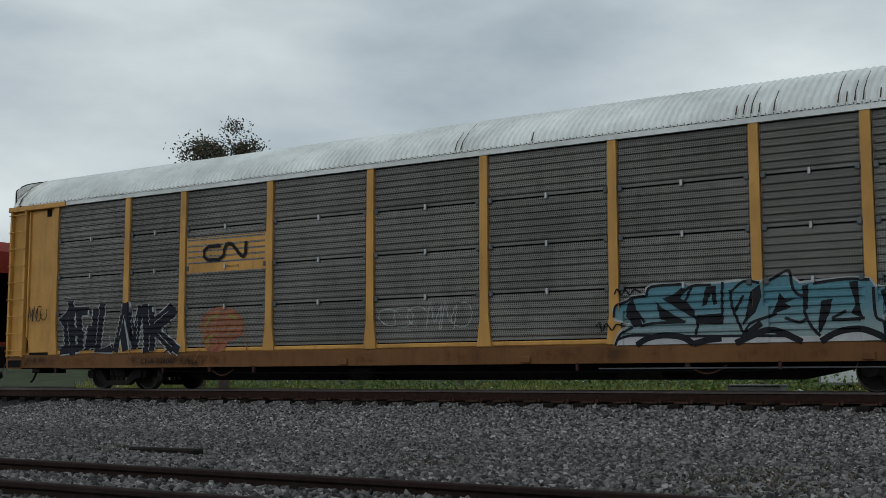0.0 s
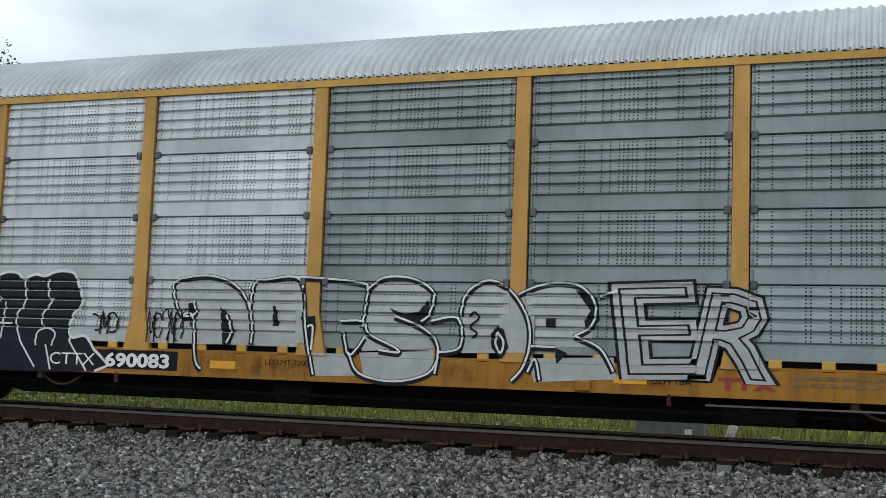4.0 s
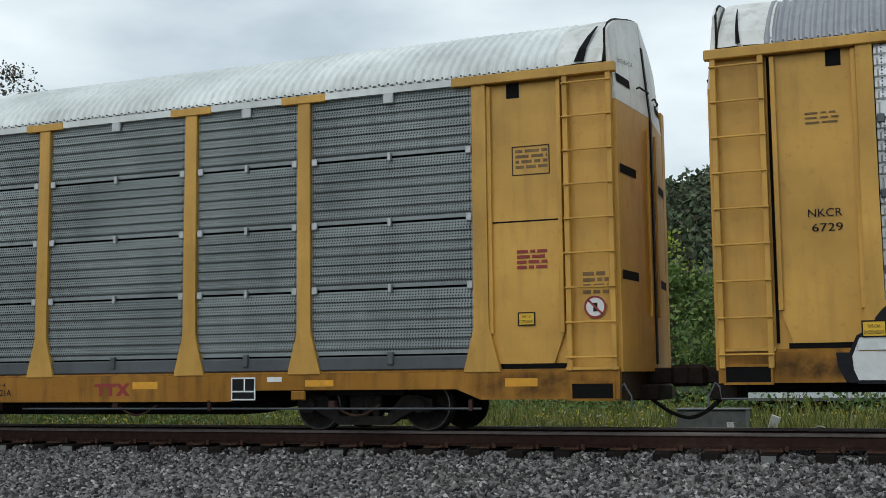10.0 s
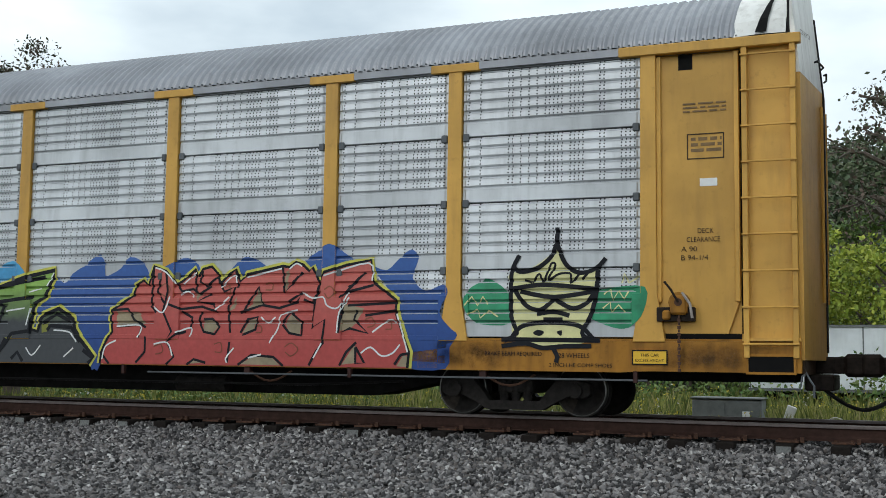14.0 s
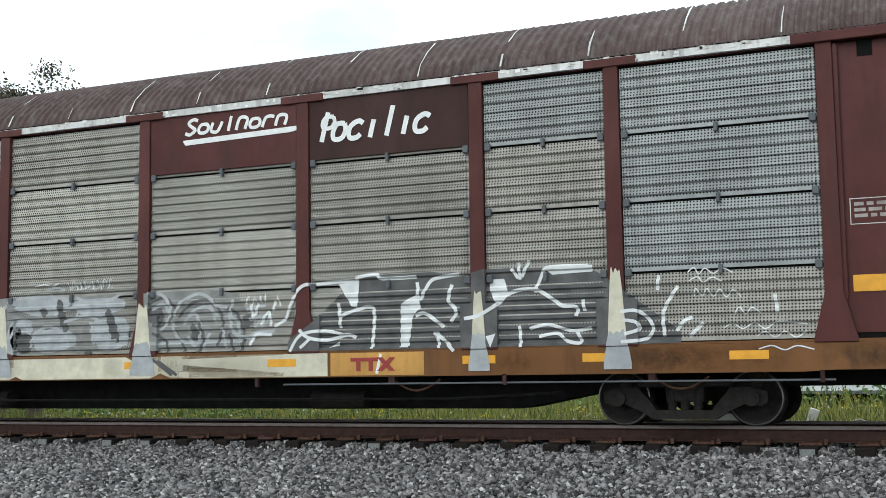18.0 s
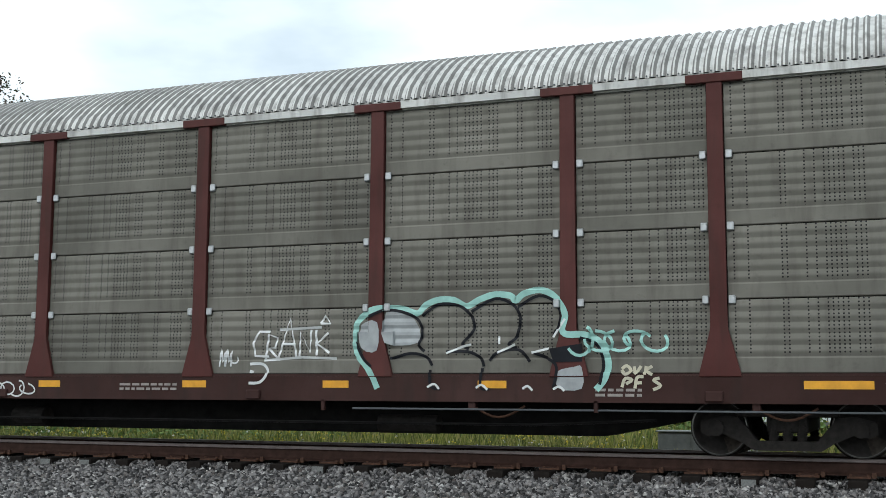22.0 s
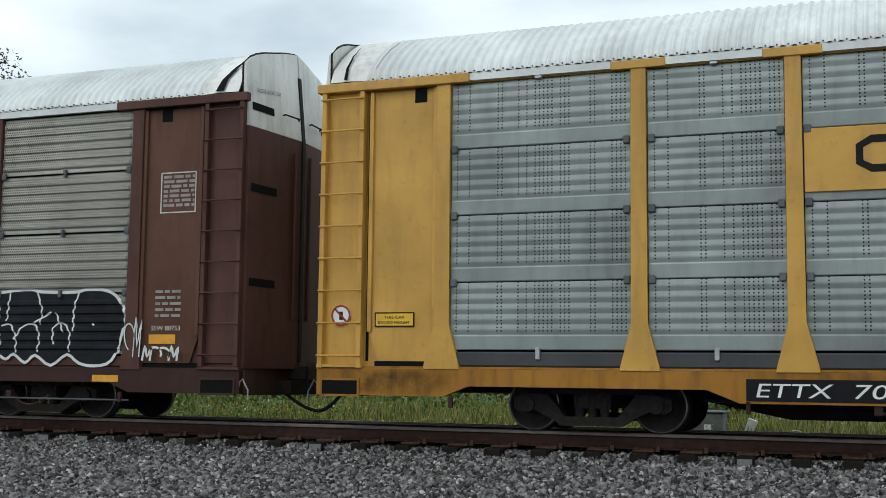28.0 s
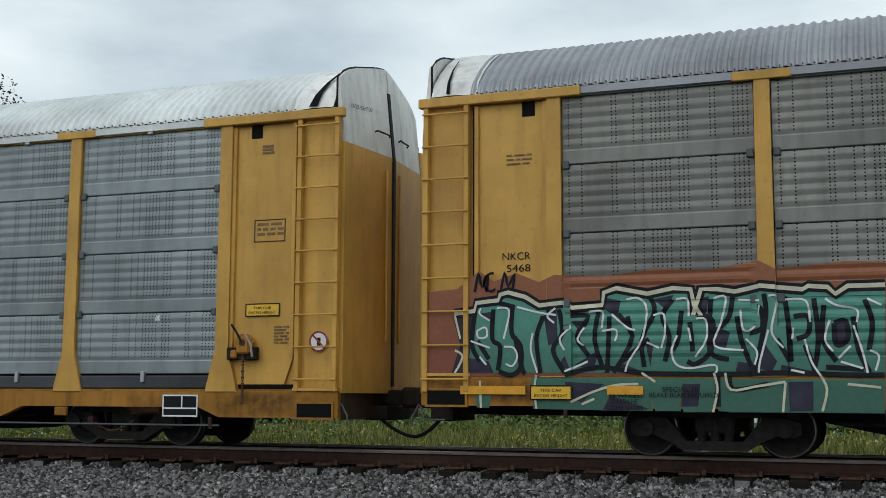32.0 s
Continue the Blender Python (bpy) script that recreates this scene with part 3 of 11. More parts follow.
def words(car, text, x, z, size, mat, y=POST_Y, shear=0.0, offset=0.0, name="lettering", width=None):
    """Painted lettering on the near side; x, z is its lower left corner, size the height of its capitals."""
    cu = bpy.data.curves.new("lettering", 'FONT')
    cu.body, cu.size, cu.shear, cu.offset = text, size / 0.70, shear, offset
    cu.resolution_u = 3
    tmp = bpy.data.objects.new("lettering", cu)
    me = bpy.data.meshes.new_from_object(tmp)
    bpy.data.objects.remove(tmp)
    bpy.data.curves.remove(cu)
    co = np.empty(len(me.vertices) * 3)
    me.vertices.foreach_get("co", co)
    co = co.reshape(-1, 3)
    x0, x1 = co[:, 0].min(), co[:, 0].max()
    k = (width / (x1 - x0)) if width else 1.0
    out = np.stack([(co[:, 0] - x0) * k, np.full(len(co), -0.006), co[:, 1]], 1)
    me.vertices.foreach_set("co", out.ravel())
    me.materials.clear()
    me.materials.append(mat)
    me.update()
    ob = part(name, me, mat, car, at=(x, y, z))
    ob["kind"] = "stuff"
    return ob


SURF = {}


def posts_of(spec):
    return spec.get("posts", POSTS)


def autorack(n, spec):
    """One enclosed auto-carrier: flat car, rack posts, side panels, roof, doors, ladders and running gear."""
    car = new("autorack_car")
    car["paint"] = spec.get("paint", "yellow")
    body, sillm, pm = spec["body"], spec["sill"], spec["panel"]
    L = CAR_LEN
    zb, zs = spec.get("sill_z", (0.78, 1.17))
    zp0, zp1 = spec.get("panel_z", (1.42, 5.07))
    tiers = spec.get("tiers", 4)
    kind = spec["kind"]
    arch = spec.get("arch", True)
    # flat car
    up = zb + (0.16 if arch else 0.0)
    pts = [(0, zs), (0, zb + 0.02), (1.2, zb + 0.02), (1.9, zb + 0.02), (2.25, up), (5.4, up), (5.8, zb), (L - 5.8, zb), (L - 5.4, up), (L - 2.25, up), (L - 1.9, zb + 0.02), (L - 1.2, zb + 0.02), (L, zb + 0.02), (L, zs)]
    for s in (-1, 1):
        part("side_sill", prism(pts, s * 1.50, s * 1.38), sillm, car)
    part("deck", blk(0.05, L - 0.05, -1.37, 1.37, zs - 0.10, zs - 0.02), UNDERFRAME, car)
    part("centre_sill", prism([(0.2, zs - 0.11), (0.2, 0.86), (4.9, 0.84), (6.3, 0.56), (L - 6.3, 0.56), (L - 4.9, 0.84), (L - 0.2, 0.86), (L - 0.2, zs - 0.11)], -0.45, 0.45), UNDERFRAME, car)
    part("sill_lip", blk(0.3, L - 0.3, -1.502, -1.44, zs + 0.002, zs + 0.03), sillm, car)
    for s, cx in ((-1, 3.83), (1, L - 3.83)):
        truck(car, cx)
        coupler(car, s)
        xw = 0.36 if s < 0 else L - 0.36
        part("jacking_pocket", blk(xw - 0.27, xw + 0.27, -1.510, -1.45, zb + 0.03, zb + 0.22), HOLLOW, car)
        f = bmesh.new()
        for a in ((xw - 0.30, xw - 0.27, zb, zb + 0.25), (xw + 0.27, xw + 0.30, zb, zb + 0.25), (xw - 0.27, xw + 0.27, zb, zb + 0.03), (xw - 0.27, xw + 0.27, zb + 0.22, zb + 0.25)):
            box(f, a[0], a[1], -1.518, -1.46, a[2], a[3])
        part("pocket_frame", f, sillm, car)
        if not spec.get("ends", True):
            part("end_casting", blk(*((0.005, 0.78) if s < 0 else (L - 0.78, L - 0.005)), -1.504, -1.46, zb + 0.025, zs - 0.01), END_GRIME, car, "rust-caked end casting")
        part("buffer_beam", blk(*((-0.03, 0.0) if s < 0 else (L, L + 0.03)), -1.40, 1.40, zb, zs + 0.05, 0.006), END_GRIME, car)
    # brake gear below the sill
    part("brake_pipe", tube([(5.3, -1.1, 0.80), (9, -1.15, 0.72), (20, -1.15, 0.72), (21.6, -1.1, 0.80)], 0.02), BLACK_STEEL, car)
    part("air_reservoir", rod(bmesh.new(), (17.6, -0.85, 0.70), (18.5, -0.85, 0.70), 0.13, 14), TRUCK, car)
    part("brake_cylinder", rod(bmesh.new(), (11.2, -0.9, 0.74), (11.8, -0.9, 0.74), 0.15, 14), TRUCK, car)
    for k, x in enumerate((7.4, 19.2, 22.9)):
        part("slack_chain", tube([(x + 0.09 * i, -1.40, zb - 0.05 - 0.15 * math.sin(math.pi * i / 8)) for i in range(9)], 0.016, 5), RUSTED, car)
        part("chain_bracket", blk(x - 0.05, x + 0.05, -1.47, -1.36, zb - 0.12, zb + 0.01, 0.01), DARK_SILL, car)
    for x in spec.get("brackets", (11.4, 15.9, 22.4)):
        part("sill_bracket", blk(x - 0.11, x + 0.11, -1.545, -1.49, zb + 0.02, zb + 0.15, 0.012), sillm, car)
    for x in (2.0, 5.9, 8.8, 17.0, 20.9, 25.0):
        part("hanger", blk(x - 0.025, x + 0.025, -1.5, -1.44, zb - 0.13, zb + 0.02), DARK_SILL, car)
    part("safety_rod", rod(bmesh.new(), (L - 9.6, -1.47, zb - 0.10), (L - 1.9, -1.47, zb - 0.10), 0.014, 6), GREY_RAIL, car)
    if spec.get("rub", True):
        part("rub_rail", blk(1.9, L - 1.9, -1.485, -1.40, zs + 0.034, zp0 - 0.02, 0.02), spec.get("rub_mat", GREY_RAIL), car)
    wa, wb = (posts_of(spec)[0], posts_of(spec)[-1]) if spec.get("ends", True) else (0.3, L - 0.3)
    part("inner_wall", blk(wa, wb, PANEL_Y + 0.06, PANEL_Y + 0.08, zs, 5.15), HOLLOW, car)
    if spec.get("ends", True):
        part("corner_sheet", blk(0.02, wa, -1.402, -1.385, zs, 5.1), body, car)
        part("corner_sheet", blk(wb, L - 0.02, -1.402, -1.385, zs, 5.1), body, car)
    part("far_side", blk(0.02, L - 0.02, 1.40, 1.47, zs, 5.2), pm, car)
    # top chord
    part("top_chord", blk(0.1, L - 0.1, -1.47, -1.36, zp1 + 0.005, 5.2, 0.005), spec.get("chord", body), car)
    part("far_top_chord", blk(0.1, L - 0.1, 1.36, 1.475, zp1 + 0.005, 5.2, 0.005), body, car)
    # posts and bays
    posts = spec.get("posts", POSTS)
    pw, fl = spec.get("post_w", 0.20), spec.get("flare", 0.52)
    pmat = spec.get("post_mat", body)
    zpb = spec.get("post_zb", zs - 0.01)
    for x in posts:
        part("post", post_mesh(pw, zpb, 5.10, fl, pmat), pmat, car, at=(x, 0, 0))
        if spec.get("caps", True):
            part("post_cap", blk(x - 0.36, x + 0.36, POST_Y - 0.02, POST_Y + 0.06, 5.075, 5.19, 0.008), pmat, car)
    h = (zp1 - zp0) / tiers
    bays = spec.get("bays") or [(posts[i] + pw / 2 + 0.012, posts[i + 1] - pw / 2 - 0.012) for i in range(len(posts) - 1)]
    special = spec.get("special", {})
    for b, (x0, x1) in enumerate(bays):
        for k in range(tiers):
            mat = special.get((b, k), pm)
            part("panel", panel_mesh(x1 - x0, h - (0.034 if kind == "rib" else 0.012), kind, mat), mat, car, at=(x0, PANEL_Y, zp0 + k * h + 0.006))
            if kind == "rib" and k:
                xm = (x0 + x1) / 2
                part("clip", blk(xm - 0.025, xm + 0.025, PANEL_Y - 0.06, PANEL_Y, zp0 + k * h - 0.07, zp0 + k * h + 0.05, 0.006), CHROME if spec.get("bright_ears") or n == 0 else GREY_RAIL, car)
        if spec.get("ears", True):
            if "ear" not in _shared:
                e = blk(-0.045, 0.045, -0.05, -0.01, -0.06, 0.05, 0.012)
                me = bpy.data.meshes.new("bracket")
                e.to_mesh(me)
                e.free()
                me.materials.append(CHROME)
                _shared["ear"] = me
                me = me.copy()
                me.materials.clear()
                me.materials.append(GREY_RAIL)
                _shared["ear2"] = me
            for k in range(1, tiers):
                for x in (x0 + 0.05, x1 - 0.05):
                    part("bracket", _shared["ear" if spec.get("bright_ears") else "ear2"], None, car, at=(x, PANEL_Y, zp0 + k * h))
    SURF[car.name] = (posts, pw, zs, zp0, zp1, h, kind, spec.get('flare', 0.52), zpb, bays, spec.get('plates', ()))
    for x0, x1, za, zc, pmt in spec.get("plates", ()):
        pl = part("side_plate", blk(x0, x1, -1.49, -1.45, za, zc, 0.004), pmt, car, "flat riveted steel side sheet")
        for x in (x0 + 0.05, (x0 + x1) / 2, x1 - 0.05):
            part("stiffener", blk(x - 0.045, x + 0.045, -1.52, -1.49, za + 0.02, zc, 0.015), pmt, pl)
        rv = bmesh.new()
        for i in range(int((zc - za) / 0.62) + 1):
            for x in (x0 + 0.22, (x0 + x1) / 2 - 0.12, (x0 + x1) / 2 + 0.14, x1 - 0.2):
                rod(rv, (x, -1.505, za + 0.35 + i * 0.62), (x, -1.485, za + 0.35 + i * 0.62), 0.018, 6)
        part("rivets", rv, RUSTED, pl)["kind"] = "stuff"
    # roof
    eave = 5.2
    part("roof", roof_mesh(0.7, L - 0.7, spec["roof"]), spec["roof"], car, spec.get("roof_label", ""))
    part("roof_flashing", blk(0.45, L - 0.45, -1.532, -1.47, eave - 0.105, eave - 0.004), spec.get("flash", spec["roof"]), car)
    if "roof_bolts" not in _shared:
        b = bmesh.new()
        nb = int((L - 1.4) / 0.1375)
        for i in range(nb):
            x = 0.7 + (L - 1.4) * (i + 0.75) / nb
            box(b, x - 0.009, x + 0.009, -1.54, -1.51, eave + 0.018, eave + 0.036)
        me = bpy.data.meshes.new("roof_bolts")
        b.to_mesh(me)
        b.free()
        me.materials.append(GREY_RAIL)
        _shared["roof_bolts"] = me
    part("roof_bolts", _shared["roof_bolts"], None, car)["kind"] = "stuff"
    for s in (-1, 1):
        xa = 0.0 if s < 0 else L
        arch_o = [(-1.54, 5.2), (-1.43, 5.41), (-1.19, 5.63), (-0.91, 5.83), (-0.6, 6.0), (-0.28, 6.11), (0, 6.14), (0.28, 6.11), (0.6, 6.0), (0.91, 5.83), (1.19, 5.63), (1.43, 5.41), (1.54, 5.2)]
        xs = [xa - s * 0.80, xa - s * 0.45, xa - s * 0.13]
        me = grid_mesh("roof_hood", xs, lambda x, q=arch_o, xa=xa, s_=s: [(y * (1.0 if abs(x - xa) > 0.3 else 0.985), z + (0.02 if abs(x - xa) < 0.6 else 0.0)) for y, z in q], [spec.get("hood", WHITE_END)])
        part("roof_hood", me, None, car, "bent white roof end sheet")
        if spec.get("ends", True):
            part("door_gap", door_gap(xa, s), HOLLOW, car)
    if spec.get("ends", True):
        for s in (-1, 1):
            end_door(car, s, spec.get("end_low", body), spec.get("end_up", WHITE_END), 4.72, spec.get("end_slots", True))
            xl = (0.02, 0.68) if s < 0 else (L - 0.68, L - 0.02)
            ladder(car, *xl, body)
            # flat door pocket sheet between ladder and rack post
            xd = (0.75, posts[0] - pw / 2) if s < 0 else (posts[-1] + pw / 2, L - 0.72)
            dm = spec.get("door_mat", body)
            dp = part("door_pocket", prism([(xd[0] + 0.16, zs + 0.10), (xd[1], zs + 0.10), (xd[1], 5.04), (xd[0], 5.04), (xd[0], zs + 0.55)] if s < 0 else
                                           [(xd[0], zs + 0.10), (xd[1] - 0.16, zs + 0.10), (xd[1], zs + 0.55), (xd[1], 5.04), (xd[0], 5.04)], -1.445, -1.41), dm, car)
            for x in (xd[0] + 0.03, xd[1] - 0.03):
                part("pocket_flange", blk(x - 0.03, x + 0.03, -1.49, -1.44, zs + 0.50, 5.05, 0.006), dm, dp)
            xn = (xd[0] + xd[1]) / 2 + (0.25 if s < 0 else -0.15)
            part("notch", blk(xn - 0.09, xn + 0.09, -1.452, -1.43, 4.86, 5.06), HOLLOW, dp)
            part("track_gap", blk(xd[0] - 0.02 if s > 0 else xd[0] + 0.1, xd[1], -1.43, -1.405, zs + 0.03, zs + 0.10), HOLLOW, dp)
            part("rod_gap", blk(*((xd[0] - 0.045, xd[0] - 0.006) if s < 0 else (xd[1] + 0.005, xd[1] + 0.045)), -1.412, -1.403, zs + 0.1, 5.06), HOLLOW, dp)
            xt = (-0.05, 2.25) if s < 0 else (L - 2.25, L + 0.05)
            part("header_beam", blk(*xt, -1.56, -1.45, 5.07, 5.20, 0.01), body, car)
            part("step", blk(xl[0] - 0.02, xl[1] + 0.02, -1.53, -1.42, zs + 0.01, zs + 0.05), body, car)
            # far corner post seen past the end door
            part("far_corner_post", blk(*((-0.04, 0.10) if s < 0 else (L - 0.10, L + 0.04)), 1.40, 1.60, zs, 5.1, 0.01), body, car)
        note = words(car, "EXCESS HEIGHT CAR", 0.0, 0.0, 0.06, STENCIL_DARK, width=0.62)
        note.location, note.rotation_euler = (L + 0.004, -1.20, 5.27), (0, radians(-5.5), radians(84.5))
        if spec.get("brake", True):
            hand_brake(car, L - 1.52, dm)
    return car


# ---- ground, track and distance ----
def gravel_mat(name, a, b, c, scale):
    m, n, l, bs = node_mat(name)
    tc = n.new("ShaderNodeTexCoord").outputs["Object"]
    v = n.new("ShaderNodeTexVoronoi")
    v.inputs["Scale"].default_value = scale
    l.new(tc, v.inputs["Vector"])
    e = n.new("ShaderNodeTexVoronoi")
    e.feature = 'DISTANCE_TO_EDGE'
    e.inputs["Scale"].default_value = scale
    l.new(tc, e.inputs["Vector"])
    sep = n.new("ShaderNodeSeparateColor")
    l.new(v.outputs["Color"], sep.inputs[0])
    col = mixc(n, l, sep.outputs[0], a, b)
    col = mixc(n, l, ramp(n, l, sep.outputs[1], 0.85, 1.0), col, c)
    # shade in the crevices between stones, painted as near-black cell edges
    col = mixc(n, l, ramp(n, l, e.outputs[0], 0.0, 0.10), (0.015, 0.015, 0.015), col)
    l.new(col, bs.inputs["Base Color"])
    bs.inputs["Roughness"].default_value = 0.85
    bp = n.new("ShaderNodeBump")
    bp.inputs["Strength"].default_value, bp.inputs["Distance"].default_value = 1.0, 0.04
    l.new(ramp(n, l, e.outputs[0], 0.0, 0.25), bp.inputs["Height"])
    l.new(bp.outputs[0], bs.inputs["Normal"])
    return m


def island_mat(name, cols, rough=0.8):
    m, n, l, bs = node_mat(name)
    g = n.new("ShaderNodeNewGeometry")
    cr = n.new("ShaderNodeValToRGB")
    els = cr.color_ramp.elements
    els[0].position, els[0].color = 0.0, (*cols[0], 1)
    els[1].position, els[1].color = 1.0, (*cols[-1], 1)
    for i, c in enumerate(cols[1:-1], 1):
        x = els.new(i / (len(cols) - 1))
        x.color = (*c, 1)
    l.new(g.outputs["Random Per Island"], cr.inputs[0])
    tc = n.new("ShaderNodeTexCoord").outputs["Object"]
    v = noise_tex(n, l, tc, 30.0, 3.0)
    x = n.new("ShaderNodeHueSaturation")
    l.new(cr.outputs[0], x.inputs["Color"])
    l.new(mth(n, l, 'MULTIPLY_ADD', v, 0.7, 0.65), x.inputs["Value"])
    l.new(x.outputs[0], bs.inputs["Base Color"])
    bs.inputs["Roughness"].default_value = rough
    return m


# colours kept very dark to paint in the shade below the loose stones
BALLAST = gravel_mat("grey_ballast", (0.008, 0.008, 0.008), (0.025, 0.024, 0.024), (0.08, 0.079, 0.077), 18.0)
STONES = island_mat("crushed_grey_stone", [(0.0068, 0.0065, 0.0066), (0.0238, 0.0221, 0.0225), (0.0527, 0.0501, 0.051), (0.0952, 0.0901, 0.0909), (0.17, 0.1615, 0.1598), (0.255, 0.2439, 0.2405), (0.085, 0.0706, 0.0638), (0.476, 0.4632, 0.4505)])
# the ballast stone colours again, about a quarter darker
DARK_STONES = island_mat("dark_siding_stone", [(0.0058, 0.0054, 0.0053), (0.018, 0.0166, 0.0164), (0.0396, 0.0371, 0.0367), (0.072, 0.0677, 0.067), (0.1224, 0.1152, 0.1123), (0.18, 0.1699, 0.1656), (0.0612, 0.0518, 0.0468), (0.3312, 0.3168, 0.3096)])
MEADOW = plain("meadow_soil_and_turf", (0.07, 0.085, 0.025), 0.9, 0, 0.5, 1.5, 0.5)
RAIL_RUST = plain("brown_rail_steel", (0.042, 0.022, 0.017), 0.75, 0.1, 0.35, 9.0, 0.2)
RAIL_HEAD = plain("worn_rail_head", (0.16, 0.13, 0.125), 0.5, 0.3, 0.2, 9.0)
TIE = plain("creosoted_timber", (0.013, 0.010, 0.0085), 0.85, 0, 0.45, 14.0, 0.5)
TIE_END = plain("nail_plated_tie_end", (0.17, 0.175, 0.17), 0.6, 0.4, 0.3, 40.0, 0.3)


def ground_z(y):
    """Height of the ground across the line: a ballast bank between the near siding and the far meadow."""
    pts = [(-400, -0.42), (-8, -0.40), (-3.0, -0.34), (-1.4, -0.255), (3.3, -0.255), (4.4, -0.31), (6, -0.35), (10.5, -0.36), (13.6, -0.17), (15.0, -0.045), (15.28, -0.03), (15.46, 0.04), (17.8, 0.05), (19.0, -0.15), (20.5, -0.30), (26, -0.42), (60, -0.5), (900, -0.5)]
    return float(np.interp(y, [p[0] for p in pts], [p[1] for p in pts]))


ys = [-300, -100, -40, -20, -12, -8, -5, -3, -2.2, -1, 0, 1, 2, 4, 6] + [6 + 0.25 * i for i in range(1, 58)] + [21, 22, 24, 27, 31, 40, 60, 100, 200, 500, 900]
xs_ = [-900, -400, -150, -80, -50, -35] + [-30 + 0.5 * i for i in range(80)] + [12, 16, 25, 50, 120, 400, 900]
vs, fs = [], []
for i, x in enumerate(xs_):
    for y in ys:
        vs.append((x, y, ground_z(y) + (0.035 * noise.noise((x * 0.8, y * 0.8, 0)) if 5 < y < 15 else 0.0)))
ny = len(ys)
for i in range(len(xs_) - 1):
    for j in range(ny - 1):
        fs.append((i * ny + j, (i + 1) * ny + j, (i + 1) * ny + j + 1, i * ny + j + 1))
me = bpy.data.meshes.new("ground")
me.from_pydata(vs, [], fs)
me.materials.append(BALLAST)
me.materials.append(MEADOW)
for p_ in me.polygons:
    p_.material_index = 1 if p_.center.y > 19.2 or p_.center.y < -6 else 0
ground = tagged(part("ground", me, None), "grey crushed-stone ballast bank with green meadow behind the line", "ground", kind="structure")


def scatter_stones(name, n, x0, x1, y0, y1, size, seed, sink=0.3, mat=None, spread=(0.0, 0.0)):
    """Loose crushed stones, each a squashed and cut lump; spread shifts both ends of the strip with y."""
    rnd = np.random.RandomState(seed)
    b = bmesh.new()
    bmesh.ops.create_cube(b, size=1.5)
    bmesh.ops.triangulate(b, faces=b.faces)
    base = np.array([v.co[:] for v in b.verts])
    faces = np.array([[v.index for v in f.verts] for f in b.faces])
    b.free()
    k = len(base)
    yy = rnd.uniform(y0, y1, n * 3)
    xx = rnd.uniform(min(x0, x0 + spread[0] * (y1 - y0)), max(x1, x1 + spread[1] * (y1 - y0)), n * 3)
    inside = (xx > x0 + spread[0] * (yy - y0)) & (xx < x1 + spread[1] * (yy - y0))
    xx, yy = xx[inside][:n], yy[inside][:n]
    n = len(xx)
    s = size * rnd.uniform(0.55, 1.35, n)
    q = rnd.normal(size=(n, 4))
    q /= np.linalg.norm(q, axis=1)[:, None]
    w, a, bb, c = q.T
    R_ = np.stack([np.stack([1 - 2 * (bb * bb + c * c), 2 * (a * bb - c * w), 2 * (a * c + bb * w)], -1),
                   np.stack([2 * (a * bb + c * w), 1 - 2 * (a * a + c * c), 2 * (bb * c - a * w)], -1),
                   np.stack([2 * (a * c - bb * w), 2 * (bb * c + a * w), 1 - 2 * (a * a + bb * bb)], -1)], 1)
    sc = np.stack([rnd.uniform(0.8, 1.35, n), rnd.uniform(0.55, 0.95, n), rnd.uniform(0.35, 0.7, n)], 1)
    pts = base[None] * sc[:, None, :] * (1 + rnd.uniform(-0.45, 0.22, (n, k, 3)))
    pts = np.einsum('nij,nkj->nki', R_, pts) * s[:, None, None]
    zz = np.array([ground_z(y) for y in yy]) + s * sink
    pts += np.stack([xx, yy, zz], 1)[:, None, :]
    me = bpy.data.meshes.new(name)
    v = pts.reshape(-1, 3)
    f = (faces[None] + (np.arange(n) * k)[:, None, None]).reshape(-1, 3)
    me.vertices.add(len(v))
    me.vertices.foreach_set("co", v.ravel())
    me.loops.add(f.size)
    me.loops.foreach_set("vertex_index", f.ravel())
    me.polygons.add(len(f))
    me.polygons.foreach_set("loop_start", np.arange(len(f)) * 3)
    me.update(calc_edges=True)
    me.materials.append(mat or STONES)
    return part(name, me, None)


tagged(scatter_stones("ballast_stones", 60000, -20, 3.5, 10.2, 15.32, 0.037, 3, 0.42), "loose grey crushed stones on the ballast bank", "gravel", kind="stuff")
tagged(scatter_stones("siding_stones", 82000, 0.0, 6.4, -1.8, 11.6, 0.033, 5, 0.36, DARK_STONES, (-1.42, -0.22)), "loose grey crushed stones round the siding", "gravel", kind="stuff")
tagged(scatter_stones("crib_stones", 12000, -20, 3, 15.40, 17.9, 0.034, 7), "grey stones between the ties", "gravel", kind="stuff")
tagged(scatter_stones("shoulder_stones", 7000, -20, 3, 15.27, 15.75, 0.036, 9, 0.45), "grey stones packed round the tie ends", "gravel", kind="stuff")


SIDING_RAIL = plain("dark_siding_rail_steel", (0.022, 0.013, 0.011), 0.8, 0.0, 0.35, 9.0, 0.2)


